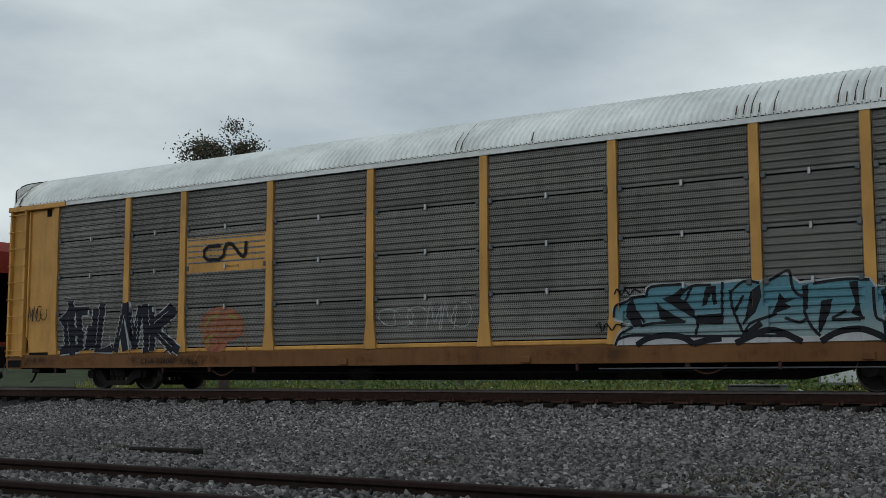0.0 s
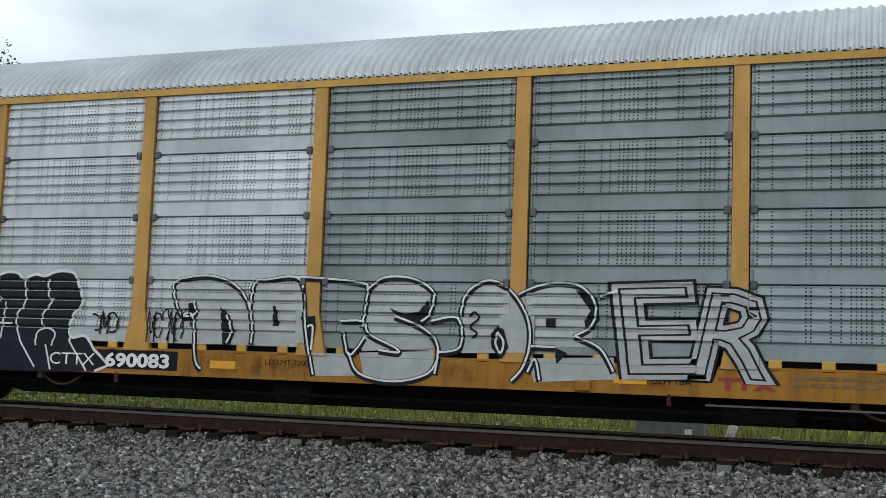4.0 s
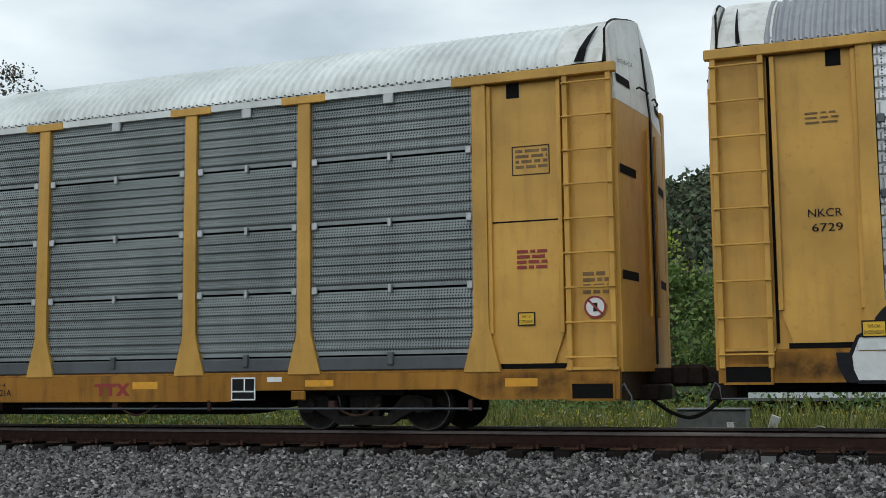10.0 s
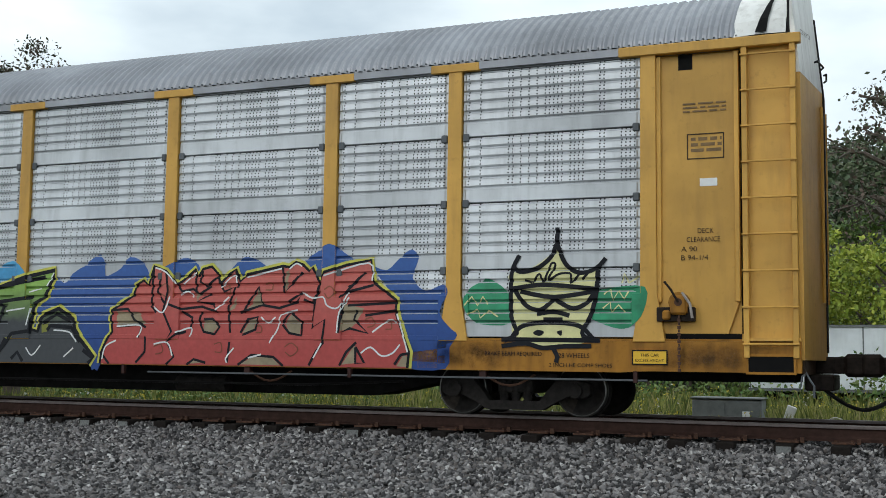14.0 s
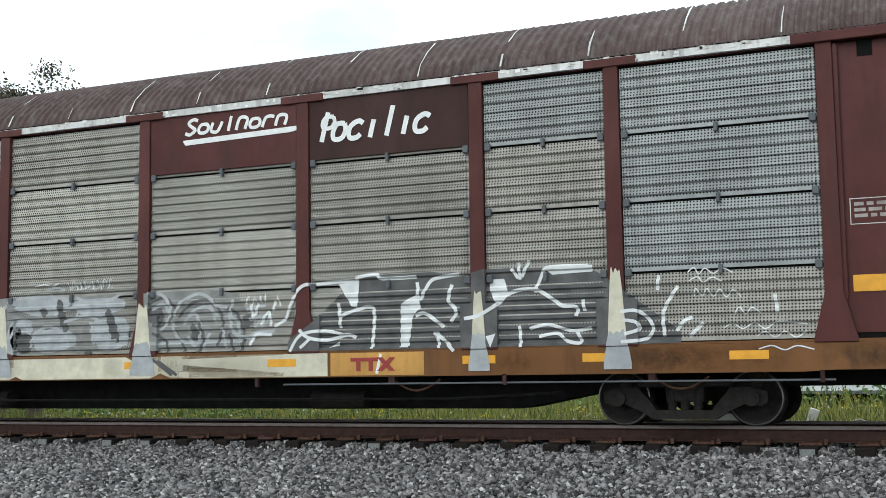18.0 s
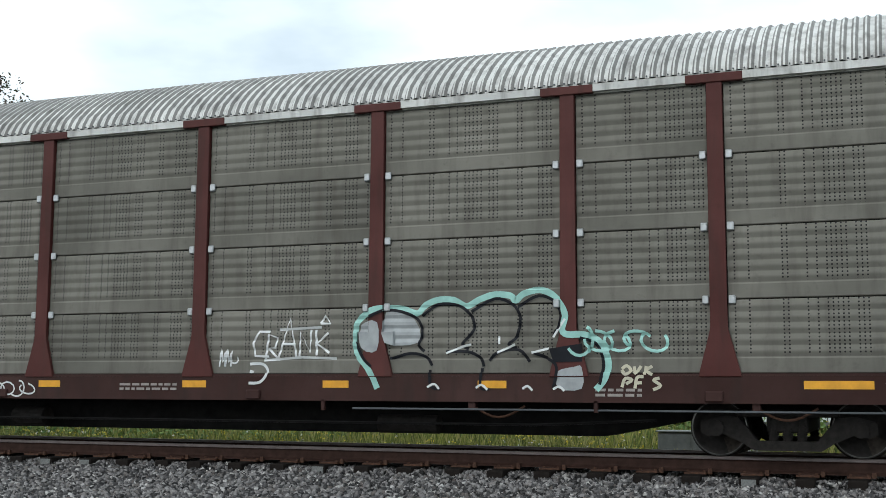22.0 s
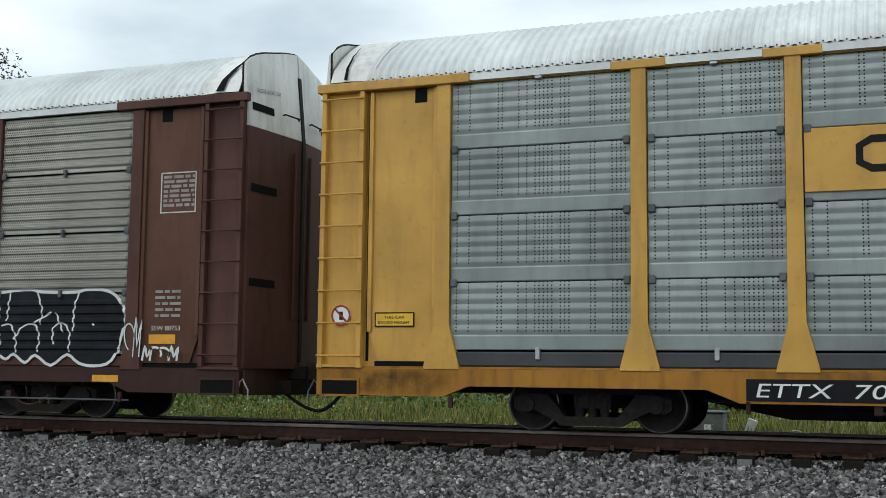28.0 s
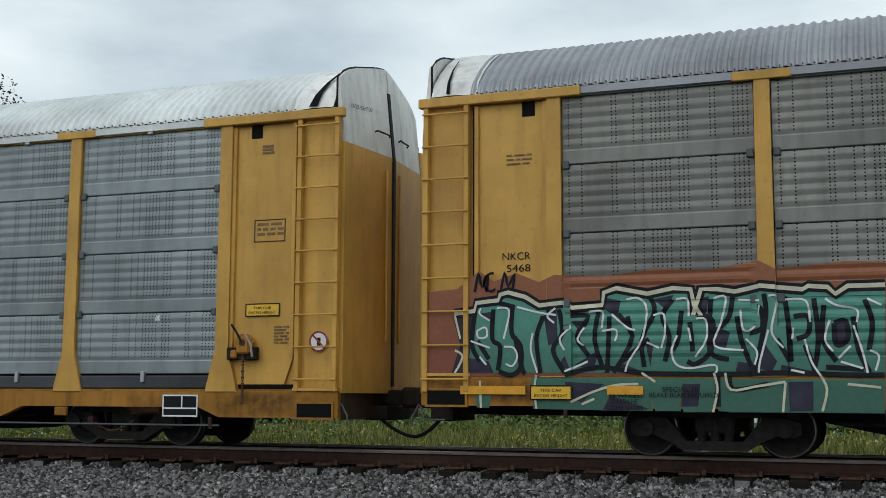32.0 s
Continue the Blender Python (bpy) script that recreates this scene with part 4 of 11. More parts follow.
def rail_mesh(x0, x1, mats):
    """A flat-bottomed rail: foot, web and rounded head."""
    k = 1.14
    half = [(0.070, 0.0), (0.070, 0.012), (0.020, 0.034), (0.009, 0.05), (0.009, 0.125), (0.034, 0.142), (0.036, 0.168), (0.028, 0.178), (0.0, 0.180)]
    half = [(y, z * k) for y, z in half]
    pr = half + [(-y, z) for y, z in half[-2::-1]] + [half[0]]
    me = grid_mesh("rail", [x0, x1], lambda x: pr, mats)
    for p_ in me.polygons:
        if p_.center.z > 0.165:
            p_.material_index = 1
    return me


def track(name, yc, top, x0, x1, spacing, label, parts_from, parts_to, seed, mats):
    """Rails on ties; the ties nearest to view are pieces of their own."""
    tr = tagged(new(name), label, "railway track", kind="structure")
    rm = rail_mesh(x0, x1, mats)
    for s in (-0.7525, 0.7525):
        part("rail", rm, None, tr, at=(0, yc + s, top - 0.205))
    rnd = random.Random(seed)
    b = blk(-0.115, 0.115, -1.3, 1.3, -0.18, 0.0, 0.012)
    tm = bpy.data.meshes.new("tie")
    b.to_mesh(tm)
    b.free()
    tm.materials.append(TIE)
    b = blk(-0.14, 0.14, -0.19, 0.19, 0.0, 0.027, 0.004)
    for s in (-1, 1):
        rod(b, (0.10, s * 0.10, 0.02), (0.10, s * 0.10, 0.05), 0.018, 6)
        rod(b, (-0.10, s * 0.10, 0.02), (-0.10, s * 0.10, 0.05), 0.018, 6)
    box(b, 0.15, 0.20, -0.10, -0.07, 0.0, 0.07)
    pm = bpy.data.meshes.new("tie_plate")
    b.to_mesh(pm)
    b.free()
    pm.materials.append(RUSTED)
    rest = bmesh.new()
    n = int((x1 - x0) / spacing)
    for i in range(n):
        x = x0 + (i + 0.5) * spacing + rnd.uniform(-0.05, 0.05)
        if parts_from < x < parts_to:
            dy = rnd.uniform(-0.04, 0.04)
            t = part("tie", tm, None, tr, at=(x, yc + dy, top - 0.232))
            t.rotation_euler = (0, 0, rnd.uniform(-0.02, 0.02))
            for s in (-0.7525, 0.7525):
                part("tie_plate", pm, None, t, at=(0, s - dy, 0.0))
            if rnd.random() < 0.12:
                part("end_plate", blk(-0.09, 0.09, -1.306, -1.296, -0.15, -0.02), TIE_END, t, "ribbed steel anti-split plate")
        else:
            box(rest, x - 0.115, x + 0.115, yc - 1.3, yc + 1.3, top - 0.41, top - 0.232)
    part("far_ties", rest, TIE, tr)["kind"] = "stuff"
    return tr


track("main_track", YC, RAIL_TOP, -160, 120, 0.66, "main line of rusty brown rails on dark timber ties", -19, 3, 11, [RAIL_RUST, RAIL_HEAD])
track("siding_track", 0.98, -0.125, -120, 90, 0.62, "rusty siding rails half sunk in dark ballast", -14, 6, 12, [SIDING_RAIL, SIDING_RAIL])


from mathutils.geometry import tessellate_polygon

# ---- painted lettering and graffiti that follow the ribbed sides ----
def surface_y(car, x, z):
    """Outermost y of the near side of a car at x, z."""
    posts, pw, zs, zp0, zp1, h, kind, flare, zpb, bays, plates = SURF[car.name]
    if z < zs:
        return -1.50
    for q in posts:
        if abs(x - q) < (flare / 2 + 0.015 if flare and z < zpb + 0.62 else pw / 2 + 0.002):
            return POST_Y
    for p in plates:
        if p[0] - 0.006 < x < p[1] + 0.006:
            return POST_Y
    if z < zp0 + 0.02 or not any(a <= x <= b for a, b in bays):
        return -1.505
    zr = (z - zp0) % h
    pr = tier_profile(kind, h - (0.034 if kind == "rib" else 0.012))
    return PANEL_Y - float(np.interp(zr, [p[0] for p in pr], [p[1] for p in pr]))


def drape(car, name, verts, tris, mat, level, label="", lift=None):
    """Lays flat paint (x, z) over the side: cut at every rib and post edge, then pressed against it."""
    posts, pw, zs, zp0, zp1, h, kind, flare, zpb, bays, plates = SURF[car.name]
    bm = bmesh.new()
    vs = [bm.verts.new((x, lift[i] if lift else 0.0, z)) for i, (x, z) in enumerate(verts)]
    for t in tris:
        try:
            bm.faces.new([vs[i] for i in t])
        except ValueError:
            pass
    xs = [v[0] for v in verts]
    zz = [v[1] for v in verts]
    x0, x1, z0, z1 = min(xs), max(xs), min(zz), max(zz)
    cuts = [zs - 0.002, zs + 0.002, zp0, zp0 + 0.019, zp0 + 0.021, zpb + 0.618, zpb + 0.622]
    pr = tier_profile(kind, h - (0.034 if kind == "rib" else 0.012))
    for k in range(4):
        last = -1
        for p, d in pr:
            if p - last > 0.004:
                cuts.append(zp0 + k * h + p)
            last = p
    for c in cuts:
        if z0 < c < z1:
            bmesh.ops.bisect_plane(bm, geom=bm.verts[:] + bm.edges[:] + bm.faces[:], plane_co=(0, 0, c), plane_no=(0, 0, 1), dist=1e-5)
    xcuts = [q + s * e for q in posts for s in (-1, 1) for e in (pw / 2, pw / 2 + 0.012)]
    if flare:
        xcuts += [q + s * e for q in posts for s in (-1, 1) for e in (flare / 2 + 0.01, flare / 2 + 0.02)]
    for p in plates:
        xcuts += [p[0] - 0.012, p[0], p[1], p[1] + 0.012]
    for q in xcuts:
        for e in (0.0,):
            if x0 < q + e < x1:
                bmesh.ops.bisect_plane(bm, geom=bm.verts[:] + bm.edges[:] + bm.faces[:], plane_co=(q + e, 0, 0), plane_no=(1, 0, 0), dist=1e-5)
    for v in bm.verts:
        v.co.y = surface_y(car, v.co.x, v.co.z) - 0.004 - 0.0022 * level - v.co.y
    for f in bm.faces:
        if f.normal.y > 0:
            f.normal_flip()
    me = bpy.data.meshes.new(name)
    bm.to_mesh(me)
    bm.free()
    me.materials.append(mat)
    return part(name, me, mat, car, label)


_glyph = {}


def glyph(ch, offset):
    """Outline of a character as (x, z) points and triangles, one unit wide and high."""
    key = (ch, offset)
    if key not in _glyph:
        cu = bpy.data.curves.new("glyph", 'FONT')
        cu.body, cu.size, cu.offset, cu.resolution_u = ch, 1.0, offset, 2
        tmp = bpy.data.objects.new("glyph", cu)
        me = bpy.data.meshes.new_from_object(tmp)
        me.calc_loop_triangles()
        co = [(v.co.x, v.co.y) for v in me.vertices]
        tr = [tuple(t.vertices) for t in me.loop_triangles]
        bpy.data.objects.remove(tmp)
        bpy.data.curves.remove(cu)
        bpy.data.meshes.remove(me)
        if (ch, 0.0) not in _glyph and offset != 0.0:
            glyph(ch, 0.0)
        if offset == 0.0:
            _glyph[key] = (co, tr, (min(c[0] for c in co), max(c[0] for c in co)))
        else:
            _glyph[key] = (co, tr, _glyph[(ch, 0.0)][2])
    return _glyph[key]


def flow(pts, close=False, steps=4):
    """A smooth line through the points."""
    n = len(pts)
    out = []
    for i in range(n if close else n - 1):
        p = [pts[(i + k) % n] if close else pts[min(n - 1, max(0, i + k))] for k in (-1, 0, 1, 2)]
        for j in range(steps):
            t = j / steps
            out.append(tuple(0.5 * (2 * p[1][c] + (p[2][c] - p[0][c]) * t + (2 * p[0][c] - 5 * p[1][c] + 4 * p[2][c] - p[3][c]) * t * t + (3 * p[1][c] - p[0][c] - 3 * p[2][c] + p[3][c]) * t ** 3) for c in (0, 1)))
    return out + ([out[0]] if close else [pts[-1]])


def mural(car, text, x0, x1, z0, z1, layers, seed=0, wob=0.10, tilt=5.0, overlap=1.12, name="graffiti", label="", base=3):
    """A sprayed piece: fat overlapping letters in layers of (spread, paint), each letter leaning its own way."""
    w = (x1 - x0) / len(text)
    for k, (off, mat) in enumerate(layers):
        rnd = random.Random(seed)
        V, T = [], []
        for i, ch in enumerate(text):
            hz = 1 - wob * rnd.random()
            up = wob * 0.5 * rnd.random() * (z1 - z0)
            an = radians(rnd.uniform(-tilt, tilt))
            lean = rnd.uniform(-0.18, 0.18)
            if ch == " ":
                continue
            co, tr, (a, b) = glyph(ch, off)
            cx = x0 + (i + 0.5) * w
            n0 = len(V)
            for px_, pz_ in co:
                u = ((px_ - a) / max(b - a, 0.05) - 0.5) * w * overlap * (0.86 if ch not in "I1" else 0.40)
                v = (pz_ / 0.70) * (z1 - z0) * hz + up
                u += lean * (v - 0.4)
                u2 = u * math.cos(an) - (v - 0.5 * (z1 - z0)) * math.sin(an)
                v2 = u * math.sin(an) + (v - 0.5 * (z1 - z0)) * math.cos(an) + 0.5 * (z1 - z0)
                V.append((cx + u2, max(z0 - 0.02, z0 + v2)))
            T += [tuple(n0 + q for q in t) for t in tr]
        drape(car, name, V, T, mat, base + k, label if k == 0 else "")


def cloud(car, x0, x1, z0, z1, mat, seed=0, level=0, spikes=0.35, name="graffiti_backing", label=""):
    """A lumpy sprayed patch."""
    rnd = random.Random(seed)
    n = max(8, int((x1 - x0) / 0.38))
    top = []
    for i in range(n + 1):
        x = x0 + (x1 - x0) * i / n
        e = min(1.0, 4 * min(i, n - i) / n + 0.15)
        top.append((x, z0 + (z1 - z0) * e * (1 - spikes * rnd.random() * (0.4 + 0.6 * (i % 2)))))
    top = flow(top, False, 3)
    n = len(top) - 1
    V = top + [(q[0], z0) for q in top]
    T = []
    for i in range(n):
        T += [(i, i + 1, n + 1 + i + 1, n + 1 + i)]
    drape(car, name, V, T, mat, level, label)


def ribbon(pts, w):
    """A stroke of width w along (x, z) points, as points and quads."""
    V, T = [], []
    for i, (x, z) in enumerate(pts):
        a, b = pts[max(0, i - 1)], pts[min(len(pts) - 1, i + 1)]
        d = Vector((b[0] - a[0], b[1] - a[1]))
        d = d.normalized() if d.length > 1e-6 else Vector((1, 0))
        V += [(x - d.y * w / 2, z + d.x * w / 2), (x + d.y * w / 2, z - d.x * w / 2)]
        if i:
            T.append((2 * i - 2, 2 * i - 1, 2 * i + 1, 2 * i))
    return V, T


def scribble(car, x0, x1, z0, z1, mat, seed=0, w=0.022, n=5, level=5, name="graffiti_tag"):
    """A quick hand-drawn tag: loops and strokes that cannot be read."""
    rnd = random.Random(seed)
    V, T = [], []
    for i in range(n):
        cx = x0 + (x1 - x0) * (i + 0.5) / n
        hw, hh = (x1 - x0) / n * 0.8, (z1 - z0) / 2
        cz = (z0 + z1) / 2
        a0, a1 = rnd.uniform(0, 6.3), rnd.uniform(3.0, 6.5)
        k = rnd.uniform(0.6, 1.0)
        pts = [(cx + hw * math.cos(a0 + a1 * j / 11) * (1 - 0.3 * k * j / 11), cz + hh * k * math.sin(a0 + a1 * (0.6 + 0.5 * k) * j / 11)) for j in range(12)]
        if rnd.random() < 0.22:
            pts = [(cx - hw * 0.5, z0), (cx - hw * 0.1, z1), (cx + hw * 0.2, z0 + hh * 0.5), (cx + hw * 0.8, z1 - hh * 0.2 * k), (cx + hw * 0.6, z0)]
        v, t = ribbon(flow(pts, False, 3) if len(pts) < 8 else pts, w)
        n0 = len(V)
        V += v
        T += [tuple(n0 + q for q in f) for f in t]
    ob = drape(car, name, V, T, mat, level)
    ob["kind"] = "stuff"


def strokes(car, box4, lines, w, mat, level, smooth=True, name="graffiti_line"):
    """Hand-drawn lines given in hundredths of the piece's width and height."""
    x0, x1, z0, z1 = box4
    V, T, lift = [], [], []
    for i, ln in enumerate(lines):
        q = [(x0 + (x1 - x0) * a / 100, z0 + (z1 - z0) * b / 100) for a, b in ln]
        v, t = ribbon(flow(q) if smooth and len(q) > 2 else q, w)
        n0 = len(V)
        V += v
        T += [tuple(n0 + k for k in f) for f in t]
        lift += [0.0002 * (i % 6) + 0.00003 * min(j // 2, 30) for j in range(len(v))]
    ob = drape(car, name, V, T, mat, level, lift=lift)
    ob["kind"] = "stuff"


def piece(car, box4, shape, fill, line, edge, lines=(), inner=0.03, level=2, smooth=True, label="", inner_mat=None, open_base=False):
    """A sprayed piece: one filled outline with an edge line and hand-drawn lines inside."""
    x0, x1, z0, z1 = box4
    q = [(x0 + (x1 - x0) * a / 100, z0 + (z1 - z0) * b / 100) for a, b in shape]
    o = flow(q, True, 3)[:-1] if smooth else q
    tri = tessellate_polygon([[Vector((a, b, 0)) for a, b in o]])
    drape(car, "graffiti", o, [tuple(t) for t in tri], fill, level, label)
    if edge:
        ring = o + [o[0]]
        v, t = ribbon(ring, edge)
        if open_base:
            low = z0 + 0.03 * (z1 - z0)
            t = [f for i, f in enumerate(t) if ring[i][1] > low or ring[i + 1][1] > low]
        drape(car, "graffiti_edge", v, t, line, level + 1)
    if lines:
        strokes(car, box4, lines, inner, inner_mat or line, level + 2, smooth)


def patches(car, box4, shapes, mat, level, smooth=False, label=""):
    """Filled patches of spray, given in hundredths of the piece's width and height."""
    x0, x1, z0, z1 = box4
    V, T = [], []
    for sh in shapes:
        q = [(x0 + (x1 - x0) * a / 100, z0 + (z1 - z0) * b / 100) for a, b in sh]
        if smooth:
            q = flow(q, True, 3)[:-1]
        n0 = len(V)
        V += q
        T += [tuple(n0 + k for k in t) for t in tessellate_polygon([[Vector((a, b, 0)) for a, b in q]])]
    ob = drape(car, "graffiti", V, T, mat, level, label)
    ob["kind"] = "stuff"


def stain(car, x0, x1, z0, z1, mat, level=0):
    drape(car, "stain", [(x0, z0), (x1, z0), (x1, z1), (x0, z1)], [(0, 1, 2, 3)], mat, level)


def weather(car, seed, n, zb, zs):
    """Rust and grime on the side sill, heaviest by the ends and trucks."""
    rnd = random.Random(seed)
    stain(car, 0.0, 2.2, zb, zs + 0.02, GRIME_STAIN), stain(car, CAR_LEN - 2.2, CAR_LEN, zb, zs + 0.02, GRIME_STAIN)
    for i in range(n):
        x = rnd.uniform(1.5, CAR_LEN - 3.5)
        stain(car, x, x + rnd.uniform(0.4, 1.8), zb + 0.01, zs - 0.005, RUST_STAIN if rnd.random() < 0.7 else GRIME_STAIN)


def letters(car, text, x, z, size, mat, width=None, shear=0.0, offset=0.0, y=None):
    return words(car, text, x, z, size, mat, y=surface_y(car, x, z) - 0.004 if y is None else y, shear=shear, offset=offset, width=width)


def flat(car, x0, x1, z0, z1, mat, name="marking", label="", off=0.006, y=None):
    yy = min(surface_y(car, a, b) for a in (x0, (x0 + x1) / 2, x1) for b in (z0, z1)) if y is None else y
    return part(name, blk(x0, x1, yy - off, yy + 0.004, z0, z1), mat, car, label)


def warning(car, x0, x1, z0, z1, y=None):
    """A yellow height-warning plate with black border and two lines of small print."""
    yy = -1.452 if y is None else y
    s = part("warning_plate", blk(x0, x1, yy - 0.008, yy, z0, z1), SIGN_YELLOW, car, "yellow warning plate with a black border")
    f = bmesh.new()
    t = 0.016
    for a in ((x0, x1, z0, z0 + t), (x0, x1, z1 - t, z1), (x0, x0 + t, z0 + t, z1 - t), (x1 - t, x1, z0 + t, z1 - t)):
        box(f, a[0], a[1], yy - 0.012, yy - 0.006, a[2], a[3])
    part("border", f, BLACK_PAINT, s)
    hh = (z1 - z0) * 0.20
    words(s, "THIS CAR", x0 + (x1 - x0) * 0.24, z0 + (z1 - z0) * 0.56, hh, BLACK_PAINT, yy - 0.009, width=(x1 - x0) * 0.52)
    words(s, "EXCESS HEIGHT", x0 + (x1 - x0) * 0.1, z0 + (z1 - z0) * 0.2, hh, BLACK_PAINT, yy - 0.009, width=(x1 - x0) * 0.8)


def boxed_table(car, x0, x1, z0, z1, mat, seed, y=-1.445, border=0.014):
    f = bmesh.new()
    for a in ((x0, x1, z0, z0 + border), (x0, x1, z1 - border, z1), (x0, x0 + border, z0 + border, z1 - border), (x1 - border, x1, z0 + border, z1 - border)):
        box(f, a[0], a[1], y - 0.006, y + 0.004, a[2], a[3])
    part("stencil_frame", f, mat, car)
    stencil(car, x0 + 0.05, z1 - 0.05, x1 - x0 - 0.08, max(2, int((z1 - z0 - 0.06) / 0.075)), mat, 0.042, 0.03, y, seed)


def no_entry(car, x, z):
    s = part("no_riding_sign", rod(bmesh.new(), (x, -1.45, z), (x, -1.462, z), 0.15, 24), WHITE_PAINT, car, "round white sign with a red ring and slash")
    V, T = ribbon([(x + 0.135 * math.cos(a * 0.2618), z + 0.135 * math.sin(a * 0.2618)) for a in range(25)], 0.028)
    V2, T2 = ribbon([(x - 0.095, z + 0.095), (x + 0.095, z - 0.095)], 0.028)
    for nm, v, t in (("ring", V, T), ("slash", V2, T2)):
        me = bpy.data.meshes.new(nm)
        me.from_pydata([(a, -1.466, b) for a, b in v], [], t)
        me.materials.append(RED_PAINT)
        part(nm, me, None, s)
    part("figure", blk(x - 0.025, x + 0.03, -1.465, -1.46, z - 0.06, z + 0.055), BLACK_PAINT, s)


def maker_mark(car, x0, x1, z0, z1, y=-1.506):
    """The builder's red mark: a long bar on two stems, and a cross of two slanting bars."""
    w, h = x1 - x0, z1 - z0
    b = blk(x0, x0 + 0.62 * w, y, y + 0.006, z1 - 0.28 * h, z1)
    for a in (0.13, 0.41):
        box(b, x0 + (a - 0.001) * w, x0 + (a + 0.09) * w, y, y + 0.006, z0, z1 - 0.28 * h)
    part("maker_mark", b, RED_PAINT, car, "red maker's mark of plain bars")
    for k, (a, c) in enumerate(((0.60, 0.88), (0.88, 0.60))):
        part("maker_mark", prism([(x0 + a * w, z0), (x0 + (a + 0.12) * w, z0), (x0 + (c + 0.12) * w, z1), (x0 + c * w, z1)], y - 0.002 * k, y + 0.005), RED_PAINT, car)


def consolidated(car, x0, x1, z0, z1):
    """The black inspection stencil with white rules."""
    s = flat(car, x0, x1, z0, z1, BLACK_PAINT, "inspection_panel", "black inspection stencil with white rules")
    y = min(v[1] for v in s.bound_box) - 0.003
    b = bmesh.new()
    t = 0.022
    xm, zm = x0 + (x1 - x0) * 0.55, z0 + (z1 - z0) * 0.35
    for a in ((x0, x1, z0, z0 + t), (x0, x1, z1 - t, z1), (x0, x0 + t, z0 + t, z1 - t), (x1 - t, x1, z0 + t, z1 - t), (xm - t / 2, xm + t / 2, zm + t, z1 - t), (x0 + t, x1 - t, zm, zm + t)):
        box(b, a[0], a[1], y, y + 0.006, a[2], a[3])
    part("white_rule", b, WHITE_PAINT, s)


def grad_mat(name, low, high, z0, z1):
    m, n, l, bs = node_mat(name)
    tc = n.new("ShaderNodeTexCoord").outputs["Object"]
    sep = n.new("ShaderNodeSeparateXYZ")
    l.new(tc, sep.inputs[0])
    nz = noise_tex(n, l, tc, 2.5, 3.0)
    v = mth(n, l, 'MULTIPLY_ADD', mth(n, l, 'SUBTRACT', nz, 0.5), 0.5 * (z1 - z0), sep.outputs[2])
    col = mixc(n, l, ramp(n, l, v, z0, z1), low, high)
    fine = noise_tex(n, l, tc, 14.0, 4.0)
    x = n.new("ShaderNodeHueSaturation")
    l.new(col, x.inputs["Color"])
    l.new(mth(n, l, 'MULTIPLY_ADD', fine, 0.5, 0.75), x.inputs["Value"])
    l.new(x.outputs[0], bs.inputs["Base Color"])
    bs.inputs["Roughness"].default_value = 0.6
    return m


G_TEAL = grad_mat("teal_spray", (0.20, 0.27, 0.28), (0.06, 0.18, 0.23), 1.35, 1.9)
G_BLACK = plain("black_spray", (0.012, 0.013, 0.017), 0.6, 0, 0.35, 5)
G_NAVY = plain("blue_black_spray", (0.013, 0.014, 0.022), 0.6, 0, 0.35, 5)
G_WHITE = plain("white_spray", (0.66, 0.68, 0.68), 0.6, 0, 0.14, 5)
G_SILVER = plain("silver_spray", (0.40, 0.41, 0.42), 0.45, 0.4, 0.15, 5)
G_PALE = plain("faint_grey_spray", (0.34, 0.36, 0.37), 0.6, 0, 0.2, 5)
G_GREEN = grad_mat("green_to_grey_spray", (0.042, 0.047, 0.053), (0.24, 0.42, 0.08), 1.62, 2.3)
G_RED = grad_mat("coral_red_spray", (0.39, 0.055, 0.05), (0.50, 0.115, 0.095), 1.2, 2.3)
G_BLUE = grad_mat("blue_cloud_spray", (0.01, 0.05, 0.22), (0.03, 0.10, 0.33), 1.2, 2.5)
G_CYAN = grad_mat("cyan_cloud_spray", (0.008, 0.06, 0.30), (0.06, 0.32, 0.56), 1.5, 2.6)
G_SKY = plain("bright_blue_spray", (0.03, 0.20, 0.42), 0.6, 0, 0.2, 5)
G_YELLOW = plain("lemon_spray", (0.52, 0.50, 0.08), 0.6, 0, 0.2, 5)
G_CREAM = plain("cream_spray", (0.56, 0.53, 0.41), 0.6, 0, 0.2, 4)
G_EMERALD = plain("emerald_spray", (0.02, 0.25, 0.12), 0.6, 0, 0.3, 4)
G_PURPLE = plain("dark_violet_spray", (0.036, 0.035, 0.055), 0.6, 0, 0.3, 4)
G_JADE = grad_mat("jade_spray", (0.035, 0.12, 0.085), (0.075, 0.26, 0.20), 1.2, 2.1)
G_RUSTRED = grad_mat("rust_red_spray", (0.19, 0.05, 0.025), (0.26, 0.09, 0.04), 1.2, 2.6)
G_MINT = plain("mint_spray", (0.30, 0.55, 0.50), 0.6, 0, 0.2, 5)
G_OLIVE = plain("olive_spray", (0.20, 0.21, 0.03), 0.6, 0, 0.2, 5)
G_KHAKI = plain("khaki_spray", (0.27, 0.22, 0.14), 0.6, 0, 0.25, 5)
G_SAGE = plain("faded_grey_spray", (0.21, 0.215, 0.205), 0.7, 0, 0.3, 4)
G_LEMON = plain("pale_yellow_spray", (0.62, 0.60, 0.30), 0.6, 0, 0.15, 4)
G_SOOT = plain("faded_black_spray", (0.085, 0.085, 0.085), 0.7, 0, 0.35, 4)
G_FADED = plain("faded_orange_spray", (0.28, 0.10, 0.045), 0.7, 0, 0.35, 5)

